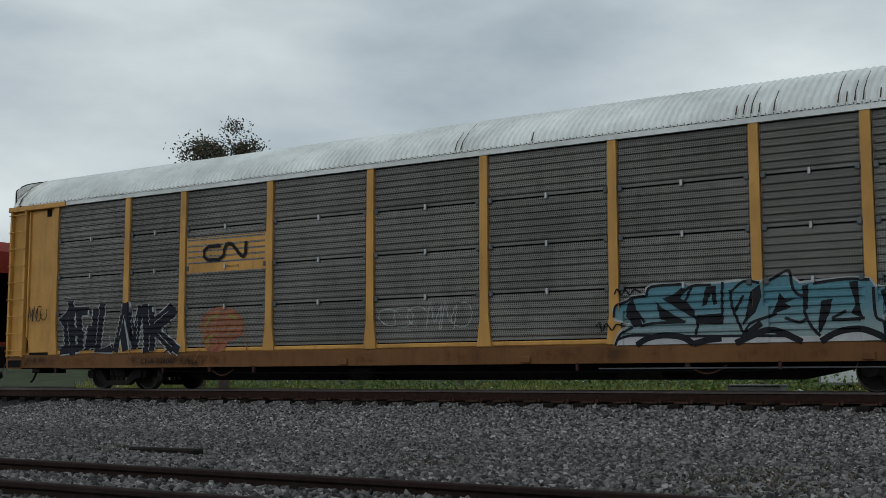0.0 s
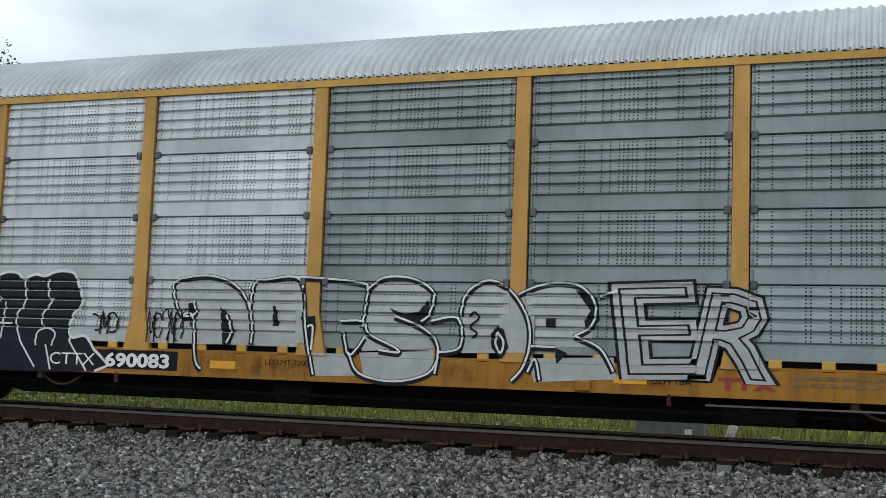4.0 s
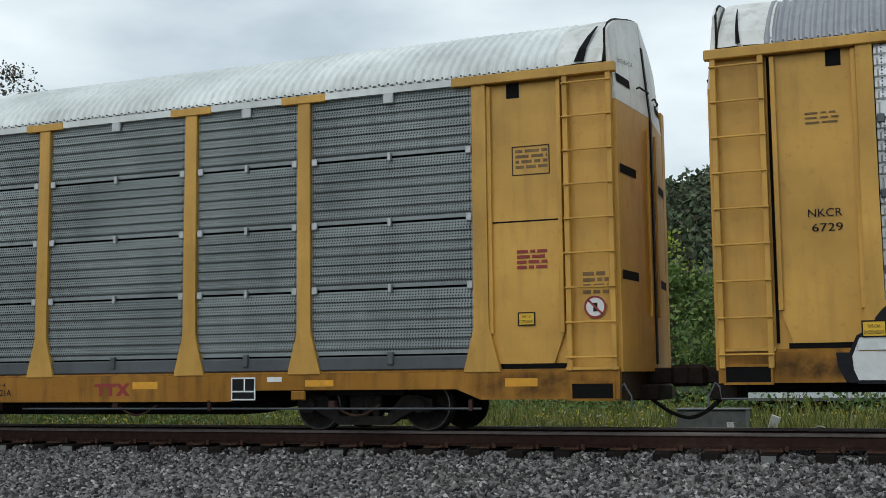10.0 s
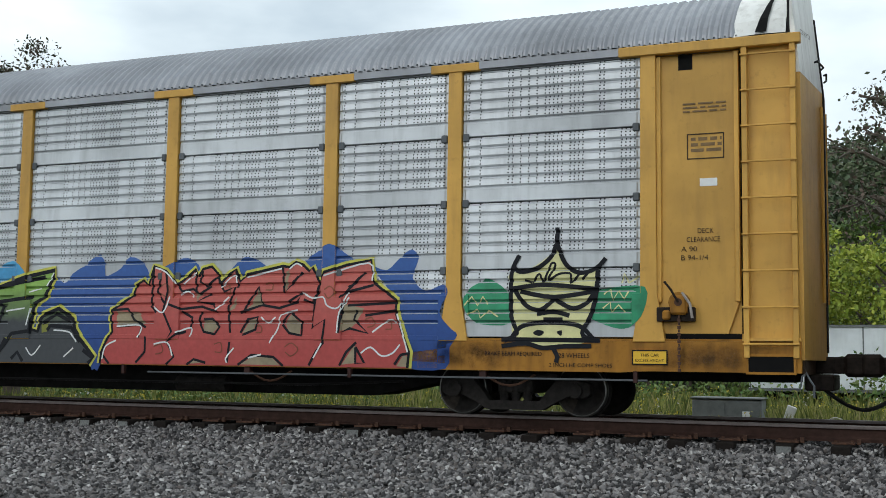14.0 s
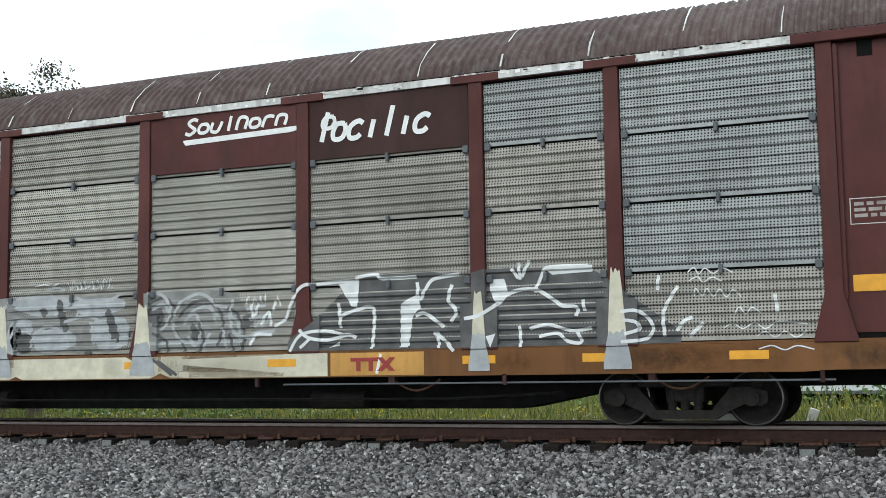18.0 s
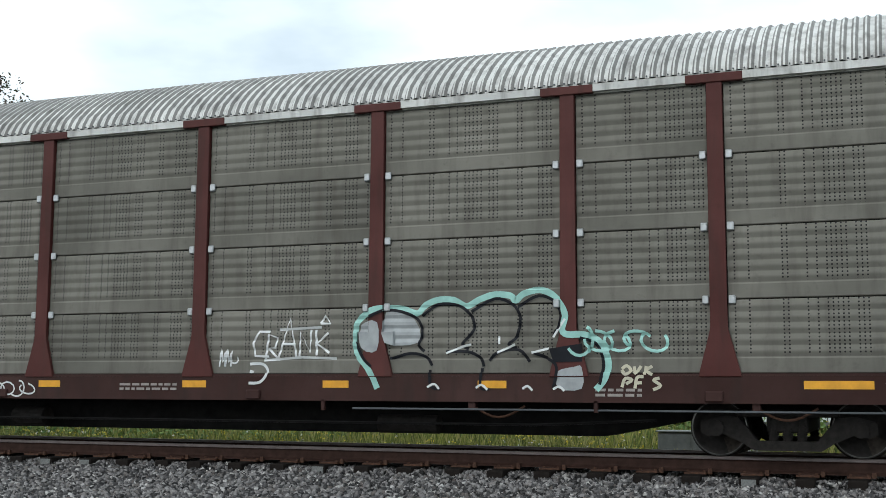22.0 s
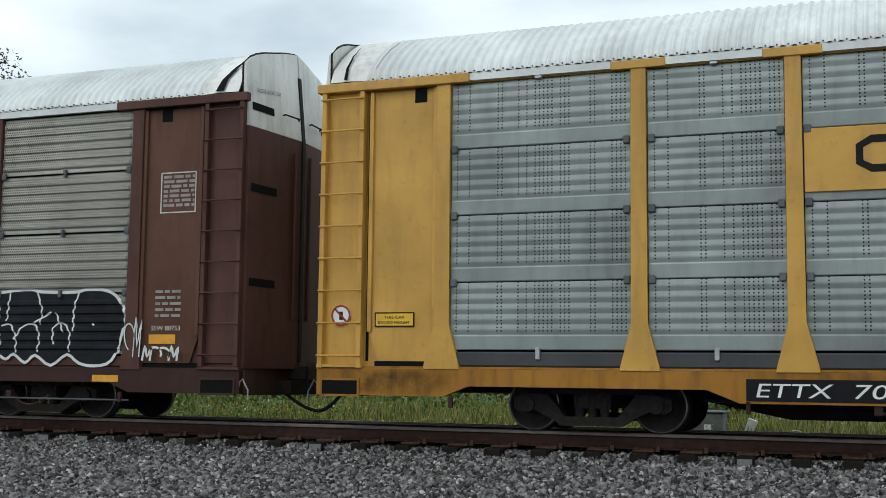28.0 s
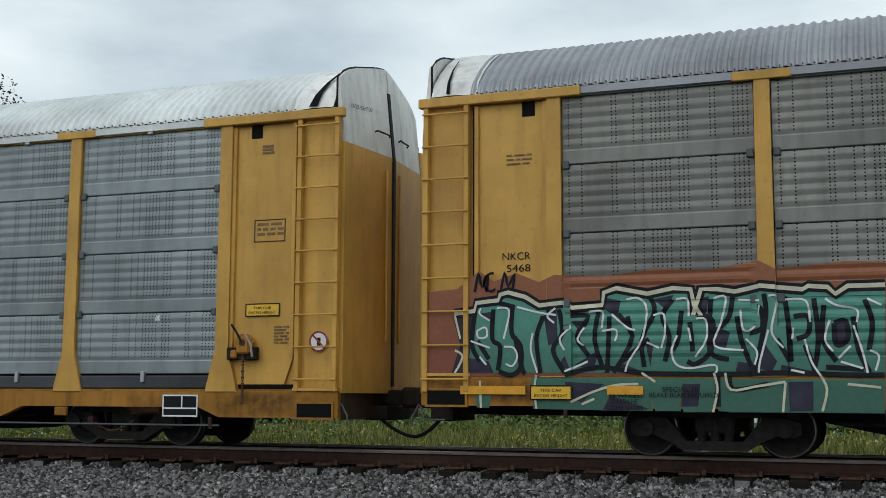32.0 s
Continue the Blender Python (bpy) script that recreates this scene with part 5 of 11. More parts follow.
# hand-drawn outlines and lines of the throw-ups, in hundredths of their width and height
KHOAR = [(2, 89), (15, 93), (18, 87), (24, 93), (32, 93), (36, 83), (44, 92), (51, 92), (62, 97), (67, 91), (77, 100), (75, 83), (91, 72), (92, 67), (87, 50), (96, 44), (100, 22), (100, 0), (75, 11), (74, 19), (0, 15), (3, 63)]
KHOAR_IN = [[(14, 87), (12, 22)], [(14, 48), (23, 52), (26, 37), (27, 24)], [(14, 89), (19, 87), (22, 70), (20, 50)], [(25, 87), (26, 59)], [(26, 87), (32, 91), (36, 80), (36, 70), (44, 22)], [(36, 80), (45, 91), (53, 81), (56, 67), (55, 26)],
            [(56, 48), (61, 61), (62, 52)], [(67, 91), (69, 72), (78, 48), (75, 22)], [(81, 70), (81, 11)], [(41, 61), (49, 61)], [(44, 68), (46, 50)]]
QUEAL = [(5, 70), (9, 89), (16, 96), (21, 94), (24, 98), (29, 99), (33, 95), (38, 98), (42, 98), (46, 94), (52, 99), (58, 98), (61, 92), (67, 97), (72, 95), (78, 100), (86, 99), (89, 89), (92, 68), (88, 57), (86, 41), (88, 33), (94, 35), (99, 22), (100, 0), (12, 0), (7, 25), (0, 44), (6, 41), (4, 62)]
QUEAL_IN = [[(5, 52), (14, 38), (17, 37), (17, 29), (18, 17)], [(14, 48), (17, 44), (22, 51), (23, 73), (21, 94)], [(22, 57), (27, 52), (27, 35), (25, 5)], [(35, 94), (36, 79), (38, 73), (34, 60), (33, 43)], [(29, 43), (39, 43)], [(29, 37), (40, 37)], [(34, 37), (37, 3)]]
QUEAL_IN2 = [[(47, 94), (47, 79), (50, 70), (45, 57), (45, 35), (51, 3)], [(53, 68), (51, 27)], [(47, 46), (57, 46)], [(62, 92), (63, 68), (59, 54), (61, 32), (70, 2)], [(74, 92), (75, 73), (77, 70), (72, 54), (73, 43)], [(70, 24), (70, 37), (75, 42), (79, 37), (78, 24)], [(75, 25), (78, 0)], [(88, 33), (87, 29), (96, 0)]]
ERHA = [(2, 23), (5, 7), (17, 7), (21, 13), (26, 3), (36, 11), (42, 0), (55, 10), (62, 0), (75, 9), (81, 0), (92, 3), (99, 17), (100, 46), (95, 67), (85, 79), (75, 83), (70, 83), (71, 93), (64, 99), (55, 97), (52, 90), (48, 96), (41, 99), (32, 97), (29, 93), (23, 96), (16, 91), (9, 95), (4, 89), (4, 69), (2, 51)]
ERHA_IN = [[(5, 83), (8, 71), (12, 71), (15, 83)], [(3, 60), (8, 69), (14, 67), (19, 57), (18, 46)], [(3, 44), (14, 45)], [(30, 89), (29, 69), (24, 56)], [(18, 46), (22, 56), (28, 56), (33, 43), (33, 34)], [(21, 46), (21, 14)], [(33, 34), (35, 49), (43, 54), (53, 50), (58, 37), (58, 11)], [(36, 34), (36, 11)],
           [(52, 89), (53, 60)], [(66, 77), (73, 84)], [(75, 54), (75, 49)], [(74, 34), (75, 9)], [(34, 83), (38, 76), (47, 86)]]
GRUE = [(0, 63), (1, 39), (7, 19), (14, 9), (22, 12), (26, 18), (29, 6), (32, 18), (36, 9), (47, 7), (56, 13), (59, 19), (63, 3), (67, 12), (72, 18), (79, 4), (92, 1), (99, 12), (100, 33), (97, 49), (100, 75), (96, 93), (88, 96), (81, 90), (75, 96), (69, 94), (65, 100), (61, 94), (54, 99), (44, 96), (39, 93), (35, 97), (31, 91), (25, 94), (19, 94), (11, 96), (4, 87)]
GRUE_IN = [[(19, 63), (19, 33)], [(19, 48), (13, 46), (9, 63), (11, 78), (19, 84), (28, 72), (30, 48), (26, 18)], [(26, 49), (33, 39), (40, 45), (44, 63), (42, 84)], [(35, 25), (42, 33), (35, 36)], [(43, 30), (43, 48)], [(40, 58), (44, 58), (48, 49)], [(61, 90), (64, 72), (60, 54), (53, 45), (58, 36), (58, 19)],
           [(69, 90), (69, 43)], [(65, 42), (72, 42)], [(76, 36), (78, 24), (71, 16)], [(87, 84), (86, 57)], [(79, 45), (83, 51), (86, 36)]]
NESTO = [(0, 88), (1, 24), (2, 15), (9, 9), (12, 21), (16, 8), (17, 5), (22, 30), (26, 15), (31, 14), (36, 21), (41, 15), (45, 21), (51, 11), (56, 20), (64, 8), (72, 21), (78, 11), (86, 8), (94, 15), (99, 48), (98, 76), (91, 94), (80, 97), (74, 94), (57, 95), (52, 98), (43, 97), (35, 95), (28, 97), (22, 92), (17, 97), (10, 99), (3, 95)]
NESTO_IN = [[(1, 67), (2, 62), (9, 76)], [(1, 62), (1, 27)], [(11, 59), (13, 42), (14, 27)], [(19, 91), (20, 79)], [(24, 73), (23, 42), (22, 30)], [(33, 94), (36, 73), (34, 55), (27, 48)], [(34, 55), (37, 39), (36, 21)], [(41, 94), (40, 61)], [(37, 55), (42, 56), (45, 39), (45, 21)]]
NESTO_IN2 = [[(55, 94), (58, 73), (57, 56)], [(44, 39), (49, 55), (55, 55), (57, 39), (56, 24)], [(54, 58), (63, 71)], [(65, 70), (69, 47)], [(64, 33), (64, 52), (68, 58), (72, 48), (72, 24)], [(76, 94), (74, 73), (74, 48)], [(83, 57), (84, 55)]]
TOKEK = [(0, 28), (0, 49), (1, 77), (5, 85), (11, 86), (12, 94), (19, 85), (28, 81), (35, 83), (35, 92), (46, 95), (55, 95), (56, 82), (58, 92), (70, 96), (81, 94), (82, 97), (88, 97), (91, 99), (100, 100), (100, 0), (1, 0)]
TOKEK_IN = [[(13, 79), (11, 85), (7, 77), (6, 64), (10, 56), (12, 41), (6, 38)], [(16, 79), (20, 77)], [(18, 79), (19, 41), (20, 5)], [(24, 31), (26, 67), (29, 69), (28, 44)], [(24, 51), (29, 51)], [(33, 74), (34, 38)], [(37, 72), (37, 38)], [(43, 85), (44, 64), (40, 31)], [(39, 69), (43, 59)], [(47, 72), (49, 51), (46, 31)]]
TOKEK_IN2 = [[(53, 82), (54, 44), (59, 46), (58, 69), (54, 72)], [(61, 82), (61, 46), (68, 46), (70, 72)], [(67, 82), (71, 85)], [(75, 85), (73, 33), (77, 51), (79, 87)], [(82, 85), (84, 44)], [(88, 82), (91, 82), (94, 62), (91, 38), (87, 41)], [(97, 82), (98, 41)], [(2, 15), (26, 5), (35, 18), (43, 21)], [(46, 8), (61, 18), (61, 3)], [(64, 15), (77, 18), (77, 3)], [(85, 26), (88, 3), (98, 8)]]

LOOP = [(80, 90), (20, 90), (0, 50), (20, 10), (80, 10), (100, 50), (80, 90)]
CUP = [(5, 100), (0, 30), (25, 5), (75, 10), (100, 100)]
ARCHED = [(0, 0), (10, 90), (60, 100), (95, 75), (90, 0)]
HOOK = [(0, 0), (15, 85), (60, 100), (100, 90)]
OPEN_LOOP = [(100, 80), (60, 95), (10, 75), (0, 40), (20, 8), (70, 5), (100, 22)]
WAVE = [(100, 90), (50, 100), (10, 78), (50, 52), (95, 28), (50, 0), (0, 12)]
STEM = [(50, 0), (50, 145)]
SHORT_STEM = [(50, 0), (50, 95)]


def name_shapes(car, shapes, x0, x1, z0, h, w, y):
    """White slanted script, drawn as plain loops, stems and arches of its size."""
    step = (x1 - x0) / len(shapes)
    for i, (sh, tall) in enumerate(shapes):
        q = [(x0 + step * (i + 0.06 + 0.78 * a / 100) + 0.26 * h * tall * b / 100, z0 + h * tall * b / 100) for a, b in sh]
        v, t = ribbon(flow(q) if len(q) > 2 else q, w)
        me = bpy.data.meshes.new("name_shape")
        me.from_pydata([(a, y - 0.0004 * (j // 2 % 30), b) for j, (a, b) in enumerate(v)], [], t)
        me.materials.append(WHITE_PAINT)
        part("name_shape", me, None, car)


# ---- the cars of the train ----
CARS = []
L = CAR_LEN


def add_car(n, label, **spec):
    car = autorack(n, spec)
    tagged(car, label, "auto-carrier railcar", "auto-carrier cars of the train")
    car.location = (-21.72 + PITCH * n, YC, 0)
    CARS.append((car, -21.72 + PITCH * n))
    return car


# first car: dark ribbed panels
c1 = add_car(0, "yellow auto-carrier with dark ribbed panels, white roof and teal graffiti", body=YELLOW_OLD, sill=ORANGE_SILL, panel=P_RIB_DARK, kind="rib", roof=ROOF_WHITE, caps=False, flare=0.34,
             rub=True, rub_mat=YELLOW_OLD, sill_z=(0.87, 1.19), panel_z=(1.34, 5.10), arch=False, chord=ROOF_WHITE, end_up=WHITE_END, post_w=0.18, post_zb=1.22)
flat(c1, 6.62, 9.13, 3.10, 3.92, YELLOW_OLD, "logo_board", "yellow board with a black railway emblem", off=0.01)
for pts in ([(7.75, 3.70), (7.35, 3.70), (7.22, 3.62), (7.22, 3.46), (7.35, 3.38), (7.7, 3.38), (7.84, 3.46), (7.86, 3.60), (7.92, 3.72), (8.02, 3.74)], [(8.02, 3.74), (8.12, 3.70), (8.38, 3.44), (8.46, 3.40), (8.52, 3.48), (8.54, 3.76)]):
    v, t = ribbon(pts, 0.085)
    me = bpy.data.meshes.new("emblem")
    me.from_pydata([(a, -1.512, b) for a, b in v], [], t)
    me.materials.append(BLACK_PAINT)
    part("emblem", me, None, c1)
words(c1, "www.cn.ca", 7.86, 3.18, 0.075, BLACK_PAINT, -1.505)
INK_BOX = (2.16, 6.46, 1.2, 2.71)
strokes(c1, INK_BOX, [[(25, 73.6), (7.5, 73.8), (0.1, 60.9), (7.4, 45.2), (19.1, 33.9), (16.5, 11.8), (0.5, 8)], [(7.9, 92), (11.5, 0.1)], [(3.9, 63.6), (6.8, 4.7)], [(15.2, 73.1), (18.1, 7.2)], [(26.2, 48.2), (24.1, 8.5)], [(35.9, 84.3), (33, 6.6), (46, 10.4)], [(30.1, 76.1), (29.2, 11.2)], [(48.2, 4.5), (56.1, 83.5)], [(56.1, 83.5), (64.3, 9.6)], [(53, 53.4), (57.4, 5.6)], [(63.6, 9.6), (68, 77.9)], [(71.5, 80.4), (74.1, 2.1)], [(76.3, 77), (78.1, 4.7)], [(93.8, 75.1), (75.5, 43)], [(96.5, 69.2), (79.6, 38.4)], [(77.5, 42.8), (95.4, 5.4)], [(83.8, 29.7), (100, 3.8)]], 0.285, G_PALE, 1, False)
strokes(c1, INK_BOX, [[(25, 73.6), (7.5, 73.8), (0.1, 60.9), (7.4, 45.2), (19.1, 33.9), (16.5, 11.8), (0.5, 8)], [(7.9, 92), (11.5, 0.1)], [(3.9, 63.6), (6.8, 4.7)], [(15.2, 73.1), (18.1, 7.2)], [(26.2, 48.2), (24.1, 8.5)], [(35.9, 84.3), (33, 6.6), (46, 10.4)], [(30.1, 76.1), (29.2, 11.2)], [(48.2, 4.5), (56.1, 83.5)], [(56.1, 83.5), (64.3, 9.6)], [(53, 53.4), (57.4, 5.6)], [(63.6, 9.6), (68, 77.9)], [(71.5, 80.4), (74.1, 2.1)], [(76.3, 77), (78.1, 4.7)], [(93.8, 75.1), (75.5, 43)], [(96.5, 69.2), (79.6, 38.4)], [(77.5, 42.8), (95.4, 5.4)], [(83.8, 29.7), (100, 3.8)]], 0.215, G_NAVY, 3, False)
strokes(c1, INK_BOX, [[(5.6, 55.9), (8.1, 15.1)], [(12.2, 71.9), (13.5, 47.7)], [(21.9, 41.1), (21.7, 14.5)], [(33.1, 72.8), (31.3, 16.9)], [(42, 32.4), (44.5, 11.9)], [(51.4, 24.6), (55.7, 64.7)], [(59.2, 67.3), (62.6, 31.1)], [(65.6, 59.5), (65.5, 23.7)], [(74.3, 71.5), (75.4, 45.8)], [(75.7, 30.2), (76, 6.2)], [(89.9, 67.1), (78.8, 48.4)], [(82.4, 32.6), (93.3, 11)], [(0.1, 94.4), (3.1, 100.2), (8.6, 96.5)], [(55.1, 95.3), (51.9, 79.6)]], 0.018, G_PALE, 5, False)
strokes(c1, INK_BOX, [[(86.1, 56.2), (91.4, 58.5), (92.3, 41.7), (87, 39.3), (86.1, 56.2)], [(86.9, 47.7), (91.5, 50.1)], [(89, 39.1), (89.8, 29.3)], [(88.2, 1.5), (94.7, 10.9)], [(82, 56.6), (84.7, 62)]], 0.035, G_NAVY, 3, False)
FACE_BOX = (7.07, 8.62, 1.15, 2.24)
patches(c1, FACE_BOX, [[(5.3, 71.1), (17.2, 89.5), (39.4, 99.7), (65.1, 94.6), (83.7, 78.9), (89.1, 56.6), (81.1, 36.6), (61.1, 31.7), (51.4, 7.9), (20.6, 8.6), (7.9, 33.3)]], G_FADED, 0, True, "orange and red sprayed face on dark panels")
strokes(c1, FACE_BOX, [[(5.3, 71.1), (17.2, 89.5), (39.4, 99.7), (65.1, 94.6), (83.7, 78.9), (90.7, 56.5), (82.7, 38.4)], [(37, 49.2), (38.3, 67.9), (50.2, 73), (57.2, 61.5), (54, 48.6), (43.9, 45.2)], [(60.6, 61.4), (67.1, 72.2), (77.3, 68.1), (77.5, 53.3), (67.5, 48.1)], [(8.1, 23.9), (19.9, 42.3), (39, 34.2), (41.1, 15.6), (27.6, 4.7)], [(44.1, 37.8), (66.2, 31.6), (81, 40.3)]], 0.06, G_RUSTRED, 2, True)
strokes(c1, FACE_BOX, [[(12.6, 59.5), (22.6, 77.9), (38, 84.7)], [(22.1, 17.9), (16.6, 33), (30.3, 42)], [(60.2, 83.7), (77.1, 75.5)]], 0.05, G_OLIVE, 3, True)
strokes(c1, FACE_BOX, [[(84.2, 49.4), (96.1, 30.7), (99.8, 3.3)], [(7.1, 71.1), (0.4, 56.2)], [(3.1, 12.7), (-0.1, -0.4)]], 0.035, G_FADED, 2, True)
TEAL_BOX = (17.42, 23.4, 1.2, 2.44)
strokes(c1, TEAL_BOX, [[(6.7, 0), (8.1, 16.6), (10.6, 27), (11.8, 33.2), (6.9, 39.7), (6.3, 53.4), (9.1, 63.7), (12.1, 70.8), (16.4, 72.5), (17.3, 82.9), (19.1, 87.9), (29.5, 86.8), (31.9, 84.5), (41.5, 86.5), (46.6, 88), (53.1, 84.3), (56.5, 89.9), (60.4, 94.4), (62.4, 89.2), (64.4, 81.1), (68.8, 82.6), (72.1, 83.2), (77.5, 84.6), (80.7, 84.2), (84.3, 81.9), (85.6, 72.3), (88.1, 70.2), (91.2, 71.8), (93.4, 64), (94.2, 54.6), (92.6, 40.7), (89.7, 36.1), (87.2, 34.4), (87.6, 25), (88.1, 8.1), (87, 0.6)]], 0.09, G_PALE, 1, False)
patches(c1, TEAL_BOX, [[(6.7, 0), (8.1, 16.6), (10.6, 27), (11.8, 33.2), (6.9, 39.7), (6.3, 53.4), (9.1, 63.7), (12.1, 70.8), (16.4, 72.5), (17.3, 82.9), (19.1, 87.9), (29.5, 86.8), (31.9, 84.5), (41.5, 86.5), (46.6, 88), (53.1, 84.3), (56.5, 89.9), (60.4, 94.4), (62.4, 89.2), (64.4, 81.1), (68.8, 82.6), (72.1, 83.2), (77.5, 84.6), (80.7, 84.2), (84.3, 81.9), (85.6, 72.3), (88.1, 70.2), (91.2, 71.8), (93.4, 64), (94.2, 54.6), (92.6, 40.7), (89.7, 36.1), (87.2, 34.4), (87.6, 25), (88.1, 8.1), (87, 0.6)]], G_TEAL, 2, False, "pale teal wildstyle graffiti with black outlines")
patches(c1, TEAL_BOX, [[(6.7, 0), (7.8, 13.5), (22.5, 13.4), (47.6, 10.2), (70, 8.1), (77.6, 13.8), (88.1, 9.9), (87.6, 0.6)]], G_SILVER, 3, False)
patches(c1, TEAL_BOX, [[(22.2, 67.9), (26.3, 73.7), (28.5, 82.8), (30, 79.6), (28.1, 67.4), (30.1, 62.2), (32.6, 48.7), (32.8, 36.6), (28.4, 49)], [(20.2, 63.9), (22.2, 54.5), (27.2, 39.8), (30.2, 32.6), (25.3, 32.8), (21.6, 37)], [(10.6, 60.4), (12.6, 69.7), (14.3, 44.6), (15.9, 29), (12.9, 27), (10.2, 43.7)], [(33.3, 41.6), (40.9, 43.3), (41.2, 27.2), (33.4, 29.4)], [(36.3, 82), (39.4, 83.7), (39.7, 57.4), (38.5, 55.5), (38, 73.7), (36.4, 56.6), (34.9, 53.7)], [(49.9, 71.6), (53.1, 82.3), (53.6, 65.4), (51.6, 42.7), (47.3, 25), (48.6, 41.9)], [(56.4, 41.5), (58, 57.1), (58.6, 69.9), (60.2, 60.9), (63.3, 60.7), (60.2, 55), (62, 49), (58.2, 42.4)]], G_BLACK, 4, False)
patches(c1, TEAL_BOX, [[(65.3, 78.1), (67.1, 79.9), (66.7, 46.8), (65.4, 35.2)], [(70.6, 56.3), (73.7, 58.9), (73, 41.7), (70.7, 17.7), (69.6, 9.1), (69.6, 27.4)], [(78.4, 80.6), (80.9, 81.3), (81.2, 46), (82.4, 29.8), (78.8, 37.6), (80.1, 50.8)]], G_BLACK, 4, False)
strokes(c1, TEAL_BOX, [[(87.5, 68.3), (88.5, 50.3), (88.9, 39.9)], [(88.1, 69.2), (91.4, 69.9), (93.4, 61.2), (93.6, 50), (91.8, 39.8), (88.1, 37.2)], [(88.5, 56.9), (90.6, 56.8)]], 0.075, G_BLACK, 4, True)
strokes(c1, TEAL_BOX, [[(13.8, 0), (17.5, 9.3), (22.5, 13.4), (28.6, 10.3), (32.3, 0.2)], [(32.3, 0.2), (36.6, 5.2), (41.1, 7.2)], [(45.3, 0.3), (51, 11.1), (55.6, 18), (59.6, 13), (65, 0.4)], [(70.3, 0.5), (75, 12.9), (80.7, 16.6), (84.9, 10.9), (88.5, 1.5)], [(47.6, 8.2), (53.3, 27.8)]], 0.11, G_BLACK, 5, True)
strokes(c1, TEAL_BOX, [[(6.4, 41.8), (7, 58.6), (10.1, 64.7), (12.6, 70.8), (17.1, 72.5)], [(17.4, 72.4), (18.6, 85.9), (29.5, 87.8)], [(29.5, 87.8), (28.5, 73.5), (31.9, 84.5), (37.9, 84.9)], [(31.9, 83.5), (29.4, 54), (32.6, 40.6), (33.6, 28.4), (32.7, 13.3)], [(41.5, 88.5), (41.2, 28.2)], [(43.9, 76.2), (44.4, 53.1), (45.9, 33), (47.8, 12.2)], [(44.3, 74.1), (48, 87.8), (53.1, 84.3)], [(47.9, 67.8), (44.9, 43.1)], [(47.8, 11.2), (49.8, 27), (55.5, 36.6), (57.8, 41.4)], [(54, 85.2), (57.2, 90.8), (61.5, 100.1), (62.2, 81.4), (63.6, 67.5), (66.2, 63.4)], [(66.2, 63.4), (65.8, 42), (67.8, 19.7), (70.2, 8.1)], [(68.4, 80.7), (77.5, 84.6), (84.3, 81.9)]], 0.05, G_BLACK, 5, True)
strokes(c1, TEAL_BOX, [[(77.5, 41.4), (73.5, 30.1), (82.6, 30.8)], [(85.2, 72.3), (85.6, 33.5), (87.6, 25), (88.1, 8.1)], [(7.4, 8.3), (12.4, 14.5), (22.5, 12.4), (32.2, 11.3), (47.6, 10.2), (60.1, 9.1)], [(60, 34.5), (64.1, 27.5), (66.3, 32.3)], [(14.9, 27.9), (19.9, 31.9), (29.7, 32.6)], [(6.7, 0), (8.6, 16.6), (12.4, 27)], [(12.2, 60.3), (16.4, 33.1)]], 0.05, G_BLACK, 5, True)
strokes(c1, TEAL_BOX, [[(6.7, 76.5), (7.6, 84.9), (8.7, 75.3), (10, 83.6), (11.6, 75), (13, 83.3), (15.3, 77.8)], [(87.9, 77.8), (89.3, 83.3), (90.6, 76.5), (92.2, 83), (93.9, 76.2), (96.3, 81.6), (99.9, 76.5)], [(89.1, 26.8), (90.5, 34.2), (91.8, 24.8), (93.4, 33.2)], [(88.5, 14.6), (90.9, 21.1), (92.6, 13.6), (95, 21), (97.3, 15.4)], [(-0, 29.4), (1.2, 34.7), (1.8, 20.9), (3.6, 33.5), (5.7, 23), (7.2, 31.3), (9.3, 29.1)]], 0.03, G_BLACK, 5, True)
scribble(c1, 12.4, 14.6, 1.6, 2.15, G_PALE, 43, 0.02, 6)
scribble(c1, 0.85, 1.6, 2.1, 2.5, G_BLACK, 44, 0.025, 4)
letters(c1, "CNA 704067", 5.15, 0.96, 0.13, BLACK_PAINT, width=1.2)
boxed_table(c1, 25.55, 26.10, 3.22, 3.54, STENCIL_DARK, 2)
warning(c1, 25.4, 26.1, 2.12, 2.21)
no_entry(c1, 26.68, 1.96)
consolidated(c1, 23.6, 24.05, 0.90, 1.15)
stencil(c1, 25.9, 2.02, 0.25, 4, STENCIL_DARK, 0.03, 0.02, seed=5)

for i, x in enumerate((20.26, 20.40, 20.54, 20.68, 20.95, 22.06, 22.20, 22.34, 22.48, 22.76, 14.3, 14.44, 16.1)):
    b = bmesh.new()
    rows = [(-1.555, 5.23), (-1.45, 5.43), (-1.205, 5.665), (-0.92, 5.87)][:2 + i % 3]
    vv = [(b.verts.new((x - 0.014 + 0.003 * k, y, z + 0.03)), b.verts.new((x + 0.014 - 0.003 * k, y, z + 0.03))) for k, (y, z) in enumerate(rows)]
    for (a, c), (d, e) in zip(vv, vv[1:]):
        b.faces.new((a, c, e, d))
    part("grime_streak", b, END_GRIME, c1, "dark grime in a roof groove")

